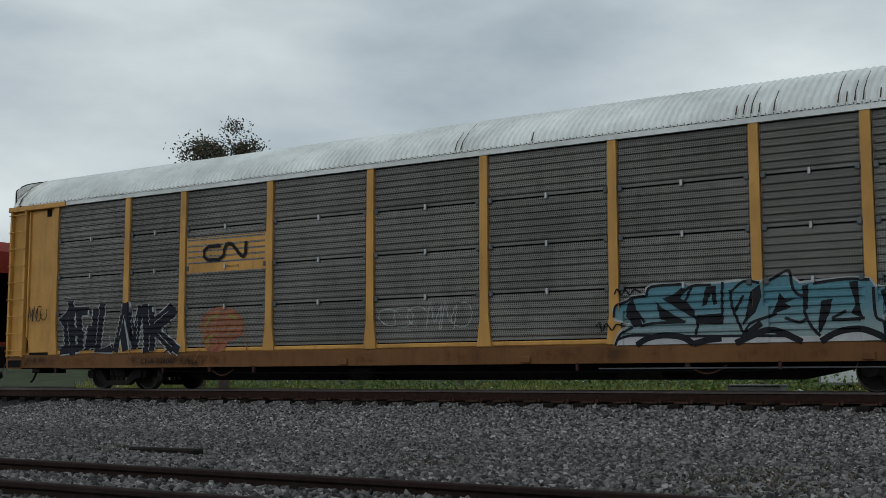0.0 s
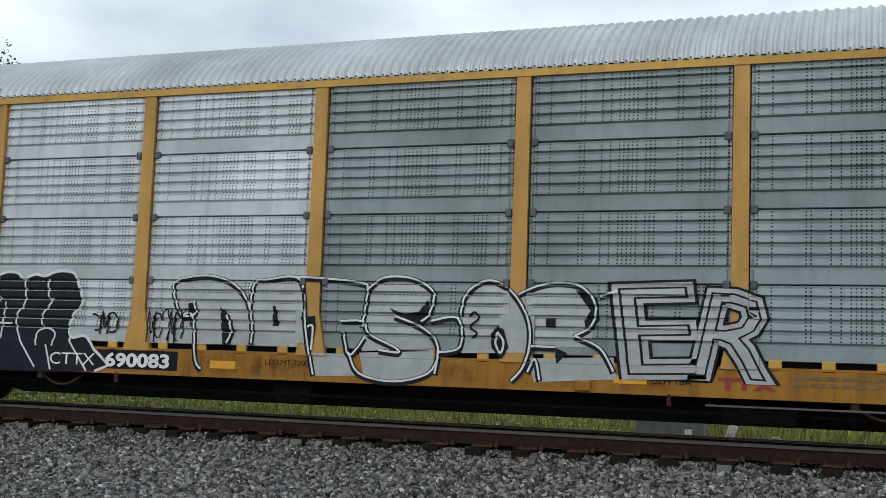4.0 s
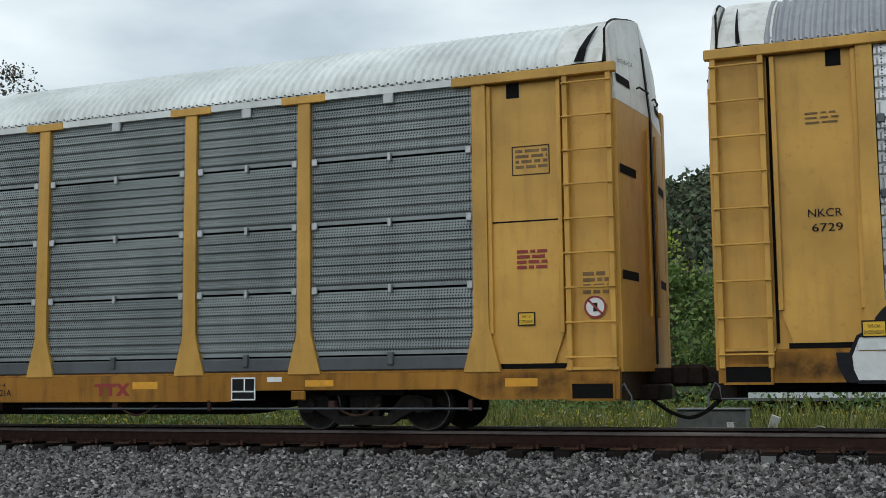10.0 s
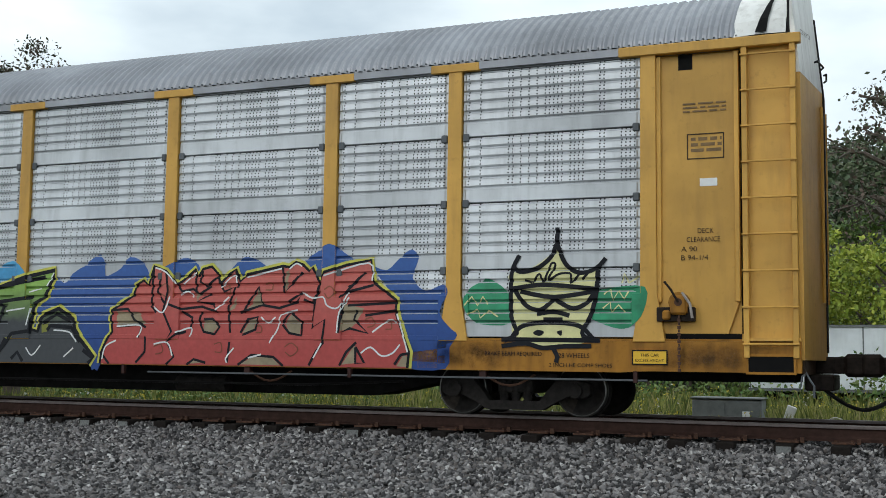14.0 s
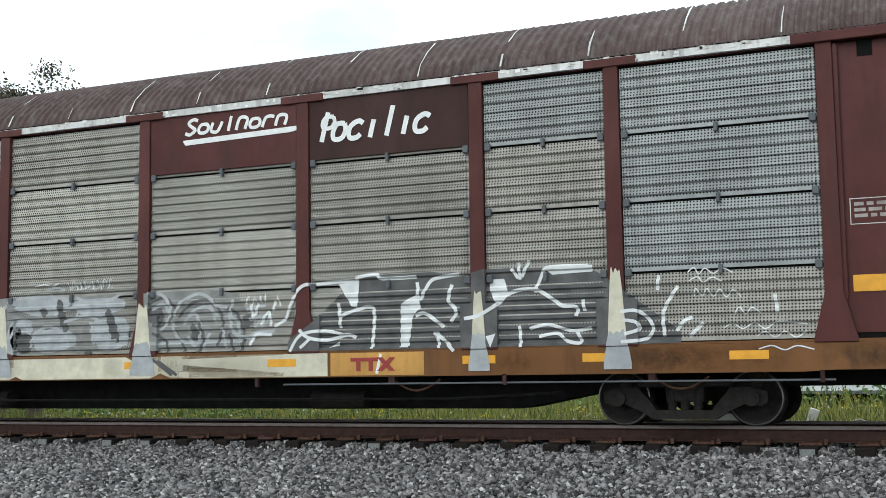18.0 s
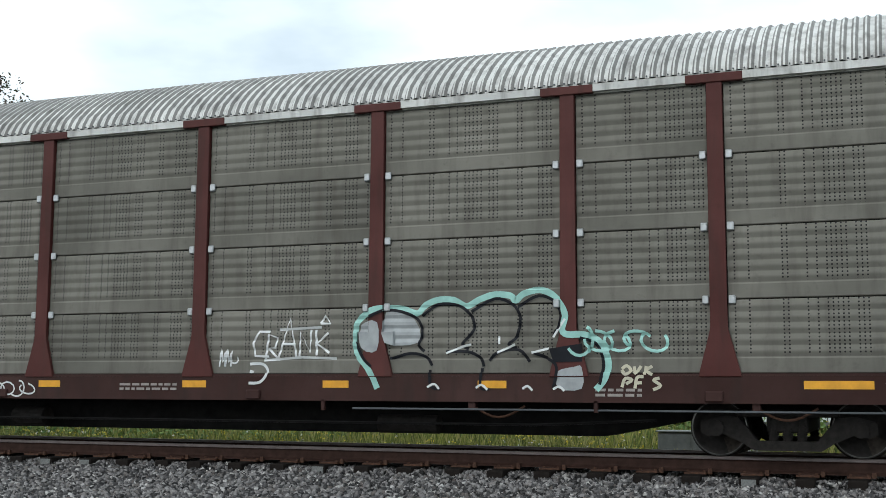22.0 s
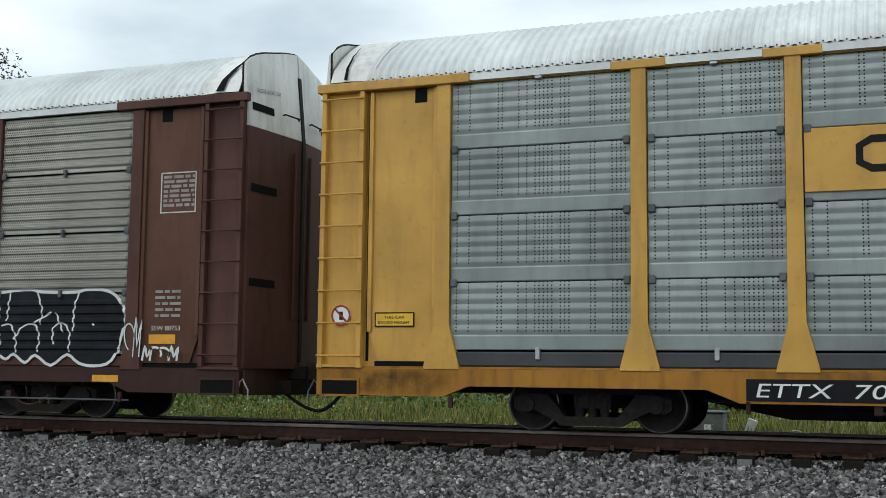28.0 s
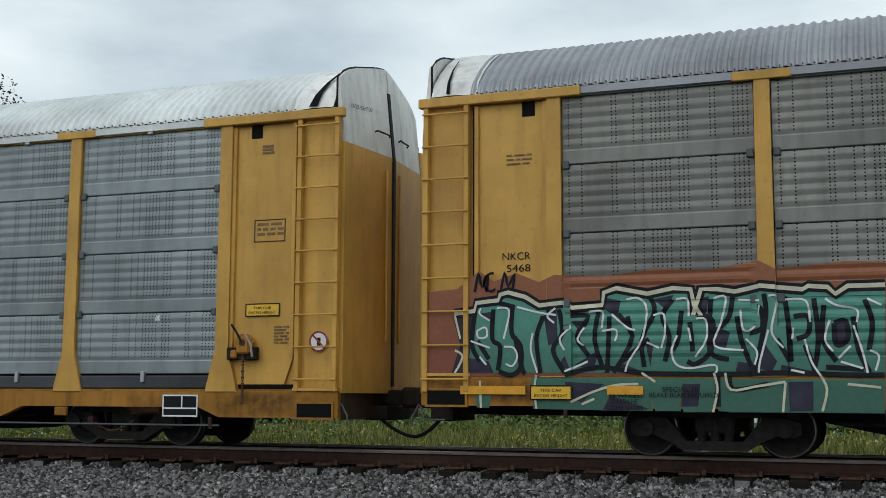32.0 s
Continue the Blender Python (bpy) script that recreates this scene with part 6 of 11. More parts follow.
# second car: tall car with flat yellow sheets
bays2 = [(1.79, 4.33), (6.46, 9.02), (9.25, 11.88), (12.12, 14.88), (15.12, 17.74), (17.97, 20.46), (22.62, 25.20)]
c2 = add_car(1, "tall yellow auto-carrier with punched grey panels and black graffiti", body=YELLOW_OLD, sill=YELLOW_SILL, panel=P_HOLE_BRIGHT, kind="punch", roof=ROOF_SILVER, flash=YELLOW, caps=False, ends=False, brackets=(15.9, 22.4),
             posts=(9.135, 12.0, 15.0, 17.855), flare=0.46, bays=bays2, sill_z=(0.92, 1.28), panel_z=(1.38, 5.14), arch=False, rub=False, ears=True, hood=YELLOW_OLD,
             special={(b, k): P_HOLE_BLUE for b in (3, 4, 5, 6) for k in range(4)},
             plates=[(0.3, 1.79, 1.28, 5.2, YELLOW_OLD), (4.33, 6.46, 1.28, 5.2, YELLOW_OLD), (20.46, 22.62, 1.28, 5.2, YELLOW_OLD), (25.2, 26.72, 1.28, 5.2, YELLOW_OLD)])
for s in (-1, 1):
    end_door(c2, s, WHITE_END, WHITE_END, slots=False)
    xa, xb = (-0.04, 0.28) if s < 0 else (26.74, 27.07)
    part("corner_post", blk(xa, xb, -1.5, -1.42, 1.22, 5.25, 0.02), WHITE_END, c2, "white riveted corner post")
    b = bmesh.new()
    for i in range(7):
        rod(b, ((xa + xb) / 2, -1.51, 1.5 + 0.55 * i), ((xa + xb) / 2, -1.495, 1.5 + 0.55 * i), 0.022, 6)
    part("bolts", b, RUSTED, c2)["kind"] = "stuff"
    ladder(c2, *((0.34, 0.86) if s < 0 else (25.95, 26.5)), YELLOW, z0=1.32, z1=2.95)
for x0, x1 in bays2:
    part("panel_header", blk(x0 - 0.05, x1 + 0.05, -1.51, -1.46, 5.14, 5.19), YELLOW_SILL, c2)
    for i in range(4):
        x = x0 + (x1 - x0) * (i + 0.5) / 4
        part("foot_clip", blk(x - 0.08, x + 0.08, -1.50, -1.46, 1.26, 1.40, 0.01), YELLOW, c2)
hand_brake(c2, 25.32, YELLOW)
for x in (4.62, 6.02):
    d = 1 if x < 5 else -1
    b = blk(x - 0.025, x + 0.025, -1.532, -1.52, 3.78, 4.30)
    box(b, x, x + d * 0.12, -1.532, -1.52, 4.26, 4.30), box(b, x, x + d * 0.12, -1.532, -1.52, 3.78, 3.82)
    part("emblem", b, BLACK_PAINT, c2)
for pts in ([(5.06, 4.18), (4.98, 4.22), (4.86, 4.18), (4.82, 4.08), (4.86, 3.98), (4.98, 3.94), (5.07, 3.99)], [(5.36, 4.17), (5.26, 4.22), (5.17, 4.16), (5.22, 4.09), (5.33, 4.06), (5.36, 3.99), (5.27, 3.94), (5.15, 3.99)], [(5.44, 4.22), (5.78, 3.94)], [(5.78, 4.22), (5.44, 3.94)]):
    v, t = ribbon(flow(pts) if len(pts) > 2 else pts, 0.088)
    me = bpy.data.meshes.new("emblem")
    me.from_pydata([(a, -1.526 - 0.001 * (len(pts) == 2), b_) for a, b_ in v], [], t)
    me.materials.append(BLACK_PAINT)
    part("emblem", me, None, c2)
words(c2, "How tomorrow moves", 4.78, 3.80, 0.07, BLACK_PAINT, -1.53, shear=0.2, width=1.1)
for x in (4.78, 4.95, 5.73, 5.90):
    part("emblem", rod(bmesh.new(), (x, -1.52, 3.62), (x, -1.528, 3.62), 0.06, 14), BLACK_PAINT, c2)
piece(c2, (1.42, 4.55, 1.06, 2.28), KHOAR, G_NAVY, G_WHITE, 0.035, KHOAR_IN, 0.026, open_base=True, label="black graffiti letters with white outlines")
piece(c2, (4.76, 8.42, 0.94, 2.44), QUEAL, G_NAVY, G_WHITE, 0.045, QUEAL_IN, 0.03, open_base=True, label="large black bubble graffiti with white outlines")
strokes(c2, (4.76, 8.42, 0.94, 2.44), QUEAL_IN2, 0.03, G_WHITE, 4)
strokes(c2, (5.1, 5.42, 1.98, 2.22), [[(0, 80), (30, 95), (20, 50), (0, 10), (40, 10)], [(60, 50), (75, 95), (90, 50), (75, 10), (60, 50)], [(10, -25), (90, -20)]], 0.022, G_WHITE, 4)
scribble(c2, 4.3, 4.7, 1.7, 2.3, G_CREAM, 24, 0.03, 3)
SILVER_BOX = (9.71, 16.33, 0.94, 2.4)
patches(c2, SILVER_BOX, [[(45.9, 27.3), (62.2, 30.7), (63.1, 9.7), (53.8, 1.2), (47.1, 5.8)], [(34, 25.5), (42.6, 25.8), (45.1, 5.5), (35.7, 3.8)], [(82, 27), (99.5, 29.8), (100, 10.9), (83.8, 6)], [(0, 90.5), (5.1, 97.1), (10.7, 97.3), (16.3, 86.6), (19.4, 68.7), (20.2, 32.7), (6.5, 30.8), (5.5, 56.9), (2.3, 59.3)], [(20.2, 92), (30, 97.2), (32.1, 85), (34, 34.6), (20.7, 32.7)], [(47.6, 85), (50, 95.6), (53.3, 98.2), (57.7, 96), (61.5, 86.4), (59.4, 56.5), (62.2, 33.6), (46.5, 28.8), (46.6, 56.1)], [(68.4, 72.8), (72.5, 94.3), (76.1, 93), (79.7, 80.4), (82.4, 59), (81.8, 31.7), (68.5, 29.7)]], G_SILVER, 1, False, "silver block graffiti with black outlines")
patches(c2, SILVER_BOX, [[(80.7, 83.3), (87.7, 93.7), (92.6, 90.7), (95.5, 75.1), (95, 38.3), (83, 36.5)]], G_SILVER, 1, False, "silver block graffiti with black outlines")
strokes(c2, SILVER_BOX, [[(5.3, 72.7), (6.1, 59.6), (2.3, 59.3), (0.1, 88.3), (3.8, 96), (10.1, 97.3), (15.7, 88.7), (19.1, 70.7), (20.3, 48.1), (20.2, 31.7)], [(2.9, 58.3), (5.5, 56.4), (6.6, 15.2), (8.2, 5)], [(19.5, 65.6), (20.5, 91.5), (23.5, 94.3), (30, 97.2), (32.4, 84.5), (33.3, 49.6), (34.6, 19.6), (35.5, 3.7)], [(30, 97.2), (34.7, 96.4), (41, 94.6), (46.1, 91.4), (47.3, 85.5), (46.3, 50.1)], [(47.3, 85.5), (50, 95.6), (53.3, 98.2), (57.7, 96), (61.5, 86.4), (62, 76.7), (61, 62.5), (59.4, 56.5)], [(53.5, 61.2), (58.9, 52.5), (62.2, 42.7), (63.4, 28.9), (62.8, 8.7)], [(41.3, 55), (46.3, 55.5), (48, 43.4), (53.6, 32.3), (54.8, 27.1), (50.3, 28.9)]], 0.085, G_BLACK, 2, True)
strokes(c2, SILVER_BOX, [[(46.9, 40.8), (43.7, 23), (41.9, 45.6)], [(43.5, 25.9), (46, 6.6), (53.8, 0.2), (61.2, 8.4), (63.5, 24.1)], [(61.6, 57.2), (67.4, 60.2), (68, 33.9), (63.3, 28.4)], [(67.9, 62.7), (68.9, 82), (72.5, 94.3), (76.1, 93), (79.7, 80.4), (82.3, 59.4), (82.7, 36.5), (81.3, 17.1), (79, 5)], [(80.2, 82.8), (83.7, 90.1), (87.7, 93.7), (92.6, 90.7), (95.6, 75.1), (95, 56.2), (91.6, 46.5)], [(91.6, 46.5), (96, 38.4), (97.9, 29.5), (99.5, 16.2)], [(82.3, 13.1), (83.8, 25), (84.8, 6.6)], [(96.4, 82.1), (100.1, 87)], [(83, 36.5), (87.7, 36.3)]], 0.085, G_BLACK, 2, True)
patches(c2, SILVER_BOX, [[(12.2, 68.1), (14.7, 59.9), (16.2, 44.5), (15.1, 31), (13.2, 30.7), (12.6, 52.4)], [(25.1, 70.2), (25.8, 70.2), (26.9, 50.4), (25.3, 50.2)], [(32, 59.6), (35.5, 60.9), (35.8, 48.9), (34.8, 23.6), (33.3, 49.6)], [(52.3, 70), (55.6, 64.4), (58.9, 67.1), (60.7, 78), (61.4, 64.5), (59.5, 51.6), (54.6, 58.9)], [(75.7, 54.9), (77.3, 52.2), (78.4, 35.9), (76.9, 25.3), (74.7, 34.9), (74.4, 47.2)], [(91.6, 88.7), (96, 82.1), (96.5, 61.4), (94, 51), (93.5, 61.1), (94.7, 70.4)], [(85.7, 63), (87.8, 63.3), (87.8, 54.9), (85.9, 54.7)], [(87.7, 37.2), (90.3, 32.5), (88.2, 22.5)], [(4.1, 71.6), (6.1, 72.8), (6.2, 61.2), (4.4, 58.9)]], G_BLACK, 3, False)
strokes(c2, SILVER_BOX, [[(5.3, 74.3), (6, 61.2), (2.3, 60.9), (0, 89.9), (3.8, 97.6), (10, 98.9), (15.7, 90.2), (19.1, 72.3), (20.3, 49.7), (20.2, 33.2)], [(2.9, 59.9), (5.4, 58), (6.6, 16.7), (8.2, 6.6)], [(19.5, 67.1), (20.5, 93.1), (23.5, 95.8), (30, 98.7), (32.4, 86), (33.3, 51.1), (34.6, 21.1), (35.5, 5.2)], [(30, 98.7), (34.7, 97.9), (41, 96.1), (46.1, 92.9), (47.2, 87), (46.3, 51.6)], [(47.2, 87), (50, 97.1), (53.3, 99.7), (57.6, 97.4), (61.5, 87.8), (62, 78.1), (61, 63.9), (59.4, 57.9)], [(53.5, 62.7), (58.9, 54), (62.2, 44.2), (63.4, 30.4), (62.8, 10.1)], [(41.2, 56.5), (46.3, 57), (48, 44.9), (53.6, 33.8), (54.8, 28.6), (50.3, 30.4)]], 0.028, G_WHITE, 4, True)
strokes(c2, SILVER_BOX, [[(46.9, 42.2), (43.7, 24.5), (41.9, 47.1)], [(43.5, 27.4), (46, 8.1), (53.8, 1.7), (61.2, 9.8), (63.5, 25.6)], [(61.6, 58.6), (67.4, 61.7), (68, 35.3), (63.3, 29.9)], [(67.9, 64.1), (68.9, 83.5), (72.5, 95.7), (76.1, 94.5), (79.7, 81.8), (82.3, 60.8), (82.7, 37.9), (81.3, 18.5), (79, 6.4)], [(80.2, 84.2), (83.7, 91.6), (87.7, 95.1), (92.6, 92.1), (95.6, 76.5), (95, 57.5), (91.6, 47.9)], [(91.6, 47.9), (96, 39.8), (97.9, 30.9), (99.5, 17.5)], [(82.3, 14.5), (83.8, 26.4), (84.8, 8)], [(96.4, 83.5), (100.1, 88.4)], [(83, 37.9), (87.7, 37.7)]], 0.028, G_WHITE, 4, True)
strokes(c2, SILVER_BOX, [[(13.9, 60.4), (15.2, 44.9), (14.1, 32.9)], [(33.8, 50.7), (35.1, 50.8), (34.9, 28.7)], [(75.9, 49.7), (77.3, 41.4), (76.8, 30.9), (75.5, 39.2), (75.9, 49.7)]], 0.03, G_WHITE, 5, True)
strokes(c2, SILVER_BOX, [[(69.7, 63.3), (71, 67.3), (71.8, 61.1), (70, 53.8), (71.6, 48.2), (70.4, 43.3)]], 0.03, G_BLACK, 5, True)
mural(c2, "ER", 16.4, 18.3, 1.12, 2.3, [(0.055, G_BLACK), (0.035, G_SILVER), (0.0, G_BLACK), (-0.015, G_SILVER)], 25, tilt=3, overlap=1.1)
scribble(c2, 8.3, 8.75, 1.5, 1.85, G_BLACK, 26, 0.03, 3)
scribble(c2, 9.3, 10.0, 1.4, 1.9, G_BLACK, 27, 0.02, 6)
EYE_BOX = (22.11, 25.23, 1.41, 2.26)
patches(c2, EYE_BOX, [[(12.6, 74.3), (12.4, 96.2), (21.7, 99.6), (37.4, 96.5), (52.8, 91.6), (70.8, 98.1), (94.1, 96.4), (94.2, 71.9)]], G_SKY, 1, True)
patches(c2, EYE_BOX, [[(13.2, 0), (12.6, 74.3), (17, 83), (24.9, 87.5), (31.2, 88.1), (40.6, 84.5), (43.7, 79.5), (60.4, 78.5), (66.4, 83), (73.8, 85.4), (82.6, 89.6), (89.9, 85.4), (93.7, 70.1), (92.2, 0)]], G_BLACK, 2, False, "white graffiti letters round an open eye on black")
patches(c2, EYE_BOX, [[(13.8, 1.8), (12.8, 46.4), (13.6, 70.2), (17.4, 80), (21.8, 82.7), (25.6, 74.6), (26.7, 55.8), (25.5, 1.7)], [(28.7, 1.7), (28.2, 75.4), (30.6, 83.2), (33.5, 79.1), (36.2, 82.8), (40, 77.7), (40.8, 50.4), (41.7, 1.7)], [(43.6, 2.7), (42.5, 30.8), (44.2, 52.2), (49.3, 64.6), (43.8, 64.9), (43.7, 74.6), (59.9, 75.7), (60.7, 40), (59.6, 6.5)], [(63.3, 1.7), (62.1, 54.4), (64.4, 72.6), (68.5, 80), (75.6, 82.5), (74.6, 53.9), (75.7, 1.6)], [(78.6, 1.6), (77.7, 63.3), (79.7, 76.5), (85.5, 82.8), (90.8, 76.8), (93.4, 62.6), (89.1, 53.3), (85.1, 53.5), (88.8, 1.6)]], G_WHITE, 4, True)
patches(c2, EYE_BOX, [[(47.6, 37.5), (48.8, 41.3), (51.3, 41.3), (52.8, 37.4), (51.3, 32.6), (48.9, 32.6)], [(83.3, 66.8), (85.3, 70.5), (86.8, 67.6), (85.9, 62), (83.9, 62.1)], [(17.1, 66.1), (19.7, 68.9), (20.7, 62), (18.1, 59.1)], [(67.3, 77.2), (70.9, 79.9), (74.4, 79.7), (70.9, 71.3), (68, 69.5)], [(18.2, 46.2), (20.2, 46.1), (20, 26.4), (18.4, 26.4)], [(84, 44.1), (86.3, 44), (85.8, 27), (84.3, 29)]], G_BLACK, 5, True)
strokes(c2, EYE_BOX, [[(45.2, 36.6), (50, 45.2), (55.2, 37.3), (50.1, 26.8), (45.2, 36.6)], [(42.7, 43.5), (47.8, 55.9), (54.5, 54.7), (58.3, 39.1)], [(45.7, 58), (51.4, 64.5), (57.3, 53.6)], [(43.8, 21.1), (50.2, 13.3), (57.1, 22.8)], [(45.4, 11.4), (51.8, 5.5), (58.1, 14.1)], [(46.9, 52.1), (52.1, 55.8), (56.1, 47.9)], [(13, 57.3), (17.2, 53.2), (21.9, 65.9), (26.7, 59.7)], [(18.9, 46.2), (20, 18.5), (16.3, 4.7)], [(20.3, 26.4), (24.2, 9.6)], [(33.5, 77.1), (34.6, 45.7), (34.9, 0)], [(29.6, 44.9), (39.8, 55.3)], [(37.9, 72), (34.6, 53.5)], [(30.7, 75.3), (32.3, 61.5)], [(63.3, 54.4), (68.1, 48.4), (71.9, 63.6)], [(69.3, 48.4), (71.2, 23.5), (69.8, 0)], [(74.2, 59.6), (73.5, 39.7)]], 0.026, G_BLACK, 6, True)
strokes(c2, EYE_BOX, [[(79.2, 58.5), (85.6, 61), (88.6, 52.4)], [(82.7, 76.3), (86.1, 79.9)], [(85.1, 39.3), (84.7, 17.6), (82.7, 2.6)], [(86.1, 25.2), (89.9, 11.9)], [(44, 25.9), (46, 2.7)], [(63.9, 39.9), (65.3, 16)], [(79.9, 44.2), (80, 25.3)]], 0.026, G_BLACK, 6, True)
strokes(c2, EYE_BOX, [[(0.1, 21.8), (4.3, 61.7), (6.5, 64.6), (3.2, 1.8), (8, 46.5), (4.8, 0), (9.4, 26.6), (8.4, 0)], [(94.3, 53.1), (97.7, 53)], [(94.9, 43.7), (97.2, 57.7)], [(95.9, 25), (100.1, 36.1), (97.3, 10.9)], [(15.1, 0), (22.4, 4.7), (31.8, 0.7), (47.2, 2.7), (65.4, 0.7), (88.8, 2.6)]], 0.02, G_BLACK, 6, True)
flat(c2, 7.5, 9.85, 0.99, 1.27, BLACK_PAINT, "number_board", "black board with white car number")
letters(c2, "CTTX", 7.6, 1.03, 0.18, WHITE_PAINT, width=0.82, y=-1.508)
letters(c2, "690083", 8.6, 1.03, 0.19, WHITE_PAINT, width=1.12, y=-1.508, offset=0.01)
maker_mark(c2, 17.6, 18.3, 1.02, 1.17)
words(c2, "TRI", 26.08, 2.88, 0.13, WHITE_PAINT, -1.496)
words(c2, "T12459", 0.42, 2.84, 0.10, WHITE_PAINT, -1.496)
words(c2, "LD LMT 72000", 11.3, 1.13, 0.075, BLACK_PAINT, -1.505, width=0.75)
words(c2, "GLH 18A", 16.78, 1.06, 0.09, BLACK_PAINT, -1.505, width=0.5)
warning(c2, 25.32, 25.80, 2.38, 2.54, -1.492)
warning(c2, 0.86, 1.32, 1.72, 1.86, -1.492)
stencil(c2, 25.36, 3.95, 0.55, 6, STENCIL_DARK, 0.045, 0.035, -1.491, 31)
stencil(c2, 25.30, 3.10, 0.6, 4, STENCIL_DARK, 0.045, 0.04, -1.491, 32)
stencil(c2, 25.4, 4.85, 0.5, 2, STENCIL_DARK, 0.03, 0.03, -1.491, 33)
stencil(c2, 23.4, 1.20, 1.1, 2, STENCIL_DARK, 0.05, 0.04, -1.502, 34)
stencil(c2, 18.5, 1.22, 1.5, 2, STENCIL_DARK, 0.045, 0.04, -1.502, 35)
consolidated(c2, 21.03, 21.42, 1.01, 1.27)
for x in (0.72, 3.75, 8.2, 10.4, 13.2, 16.3):
    flat(c2, x, x + 0.42, 1.05, 1.16, SIGN_ORANGE, "reflector")

# third car: clean ribbed panels, shield board
c3 = add_car(2, "yellow auto-carrier with clean ribbed grey panels and white roof", body=YELLOW, sill=YELLOW_SILL, brake=False, panel=P_RIB, kind="rib", roof=ROOF_WHITE, bright_ears=True, panel_z=(1.42, 5.13))
part("logo_board", blk(4.68, 6.40, -1.50, -1.45, 3.28, 5.07, 0.006), YELLOW, c3, "yellow board with a striped shield emblem")
sh = [(5.18, 4.86), (5.30, 4.86), (5.42, 4.90), (5.58, 4.92), (5.74, 4.90), (5.86, 4.86), (5.98, 4.86), (6.0, 4.66), (5.93, 4.60), (6.0, 4.40), (5.99, 4.25), (5.9, 4.08), (5.74, 4.03), (5.58, 3.97), (5.42, 4.03), (5.26, 4.08), (5.17, 4.25), (5.16, 4.40), (5.23, 4.60), (5.16, 4.66)]
shield = part("shield", prism(sh, -1.508, -1.50), plain("shield_blue", (0.018, 0.035, 0.16), 0.4, 0, 0.1), c3, "blue shield with red and white stripes")
part("shield_field", prism([(x, z) for x, z in sh if z < 4.58], -1.512, -1.506), WHITE_PAINT, shield)
for i in range(7):
    x = 5.22 + i * 0.118
    part("stripe", blk(x - 0.026, x + 0.026, -1.516, -1.51, 4.10 - 0.08 * (1 - abs(i - 3) / 3), 4.54), RED_PAINT, shield)
for z in (4.64, 4.76):
    part("name_bar", blk(5.30, 5.86, -1.513, -1.507, z, z + 0.075), WHITE_PAINT, shield)
words(c3, "BUILDING AMERICA", 4.76, 3.58, 0.095, STENCIL_DARK, -1.506, width=1.56)
flat(c3, 5.44, 8.45, 0.84, 1.07, BLACK_PAINT, "number_board", "black board with white car number")
letters(c3, "ETTX", 5.58, 0.875, 0.165, WHITE_PAINT, width=0.92, shear=0.15, y=-1.508)
letters(c3, "820353", 7.10, 0.875, 0.165, WHITE_PAINT, width=1.25, shear=0.15, y=-1.508)
flat(c3, 9.28, 9.60, 0.86, 1.06, BLACK_PAINT, "route_board")
letters(c3, "R1", 9.32, 0.89, 0.14, WHITE_PAINT, y=-1.508, width=0.23)
letters(c3, "ALH-21A", 16.72, 0.88, 0.10, BLACK_PAINT, width=0.52)
letters(c3, "L 89-4", 16.82, 1.02, 0.06, BLACK_PAINT, width=0.3)
maker_mark(c3, 18.85, 19.5, 0.87, 1.06)
for x in (1.08, 3.2, 10.2, 12.2, 14.6, 16.2, 19.55, 22.5, 25.5):
    flat(c3, x, x + 0.45, 0.99 if 2.2 < x < 5 or 22 < x < 24.5 else 0.97, 1.08, SIGN_ORANGE, "reflector")
consolidated(c3, 21.28, 21.69, 0.80, 1.13)
flat(c3, 21.88, 22.12, 1.06, 1.13, WHITE_PAINT, "paper_label")
boxed_table(c3, 25.63, 26.16, 3.79, 4.19, STENCIL_DARK, 36)
stencil(c3, 25.68, 2.78, 0.42, 4, RED_PAINT, 0.04, 0.03, seed=37)
warning(c3, 25.68, 25.92, 1.77, 1.95)
no_entry(c3, 26.74, 1.99)
no_entry(c3, 0.34, 2.00)
stencil(c3, 26.58, 2.45, 0.34, 4, STENCIL_DARK, 0.045, 0.035, -1.445, 38)
stencil(c3, 0.14, 2.55, 0.4, 4, STENCIL_DARK, 0.045, 0.035, -1.445, 39)
stencil(c3, 1.05, 4.22, 0.36, 4, STENCIL_DARK, 0.05, 0.035, seed=40)
stencil(c3, 1.08, 2.76, 0.38, 4, RED_PAINT, 0.045, 0.035, seed=41)
stencil(c3, 0.95, 3.06, 0.5, 2, STENCIL_DARK, 0.02, 0.02, seed=42)
warning(c3, 1.06, 1.30, 1.60, 1.80)
scribble(c3, 0.85, 1.45, 1.75, 2.0, G_WHITE, 43, 0.018, 4)
for z in (3.16,):
    part("door_seam", blk(0.80, 1.75, -1.449, -1.44, z, z + 0.02), HOLLOW, c3)
    part("door_seam", blk(25.32, 26.28, -1.449, -1.44, z, z + 0.02), HOLLOW, c3)
for q in range(9):
    xm = (POSTS[q] + POSTS[q + 1]) / 2
    part("roof_clip", blk(xm - 0.08, xm + 0.08, -1.53, -1.46, 4.95, 5.16, 0.01), CHROME, c3)
    part("foot_clip", blk(xm - 0.04, xm + 0.04, -1.52, -1.46, 1.28, 1.46, 0.008), GREY_RAIL, c3)
stencil(c3, 12.9, 0.98, 0.6, 2, STENCIL_DARK, 0.03, 0.03, -1.502, 44)
stencil(c3, 9.8, 1.0, 0.35, 3, STENCIL_DARK, 0.03, 0.02, -1.502, 45)

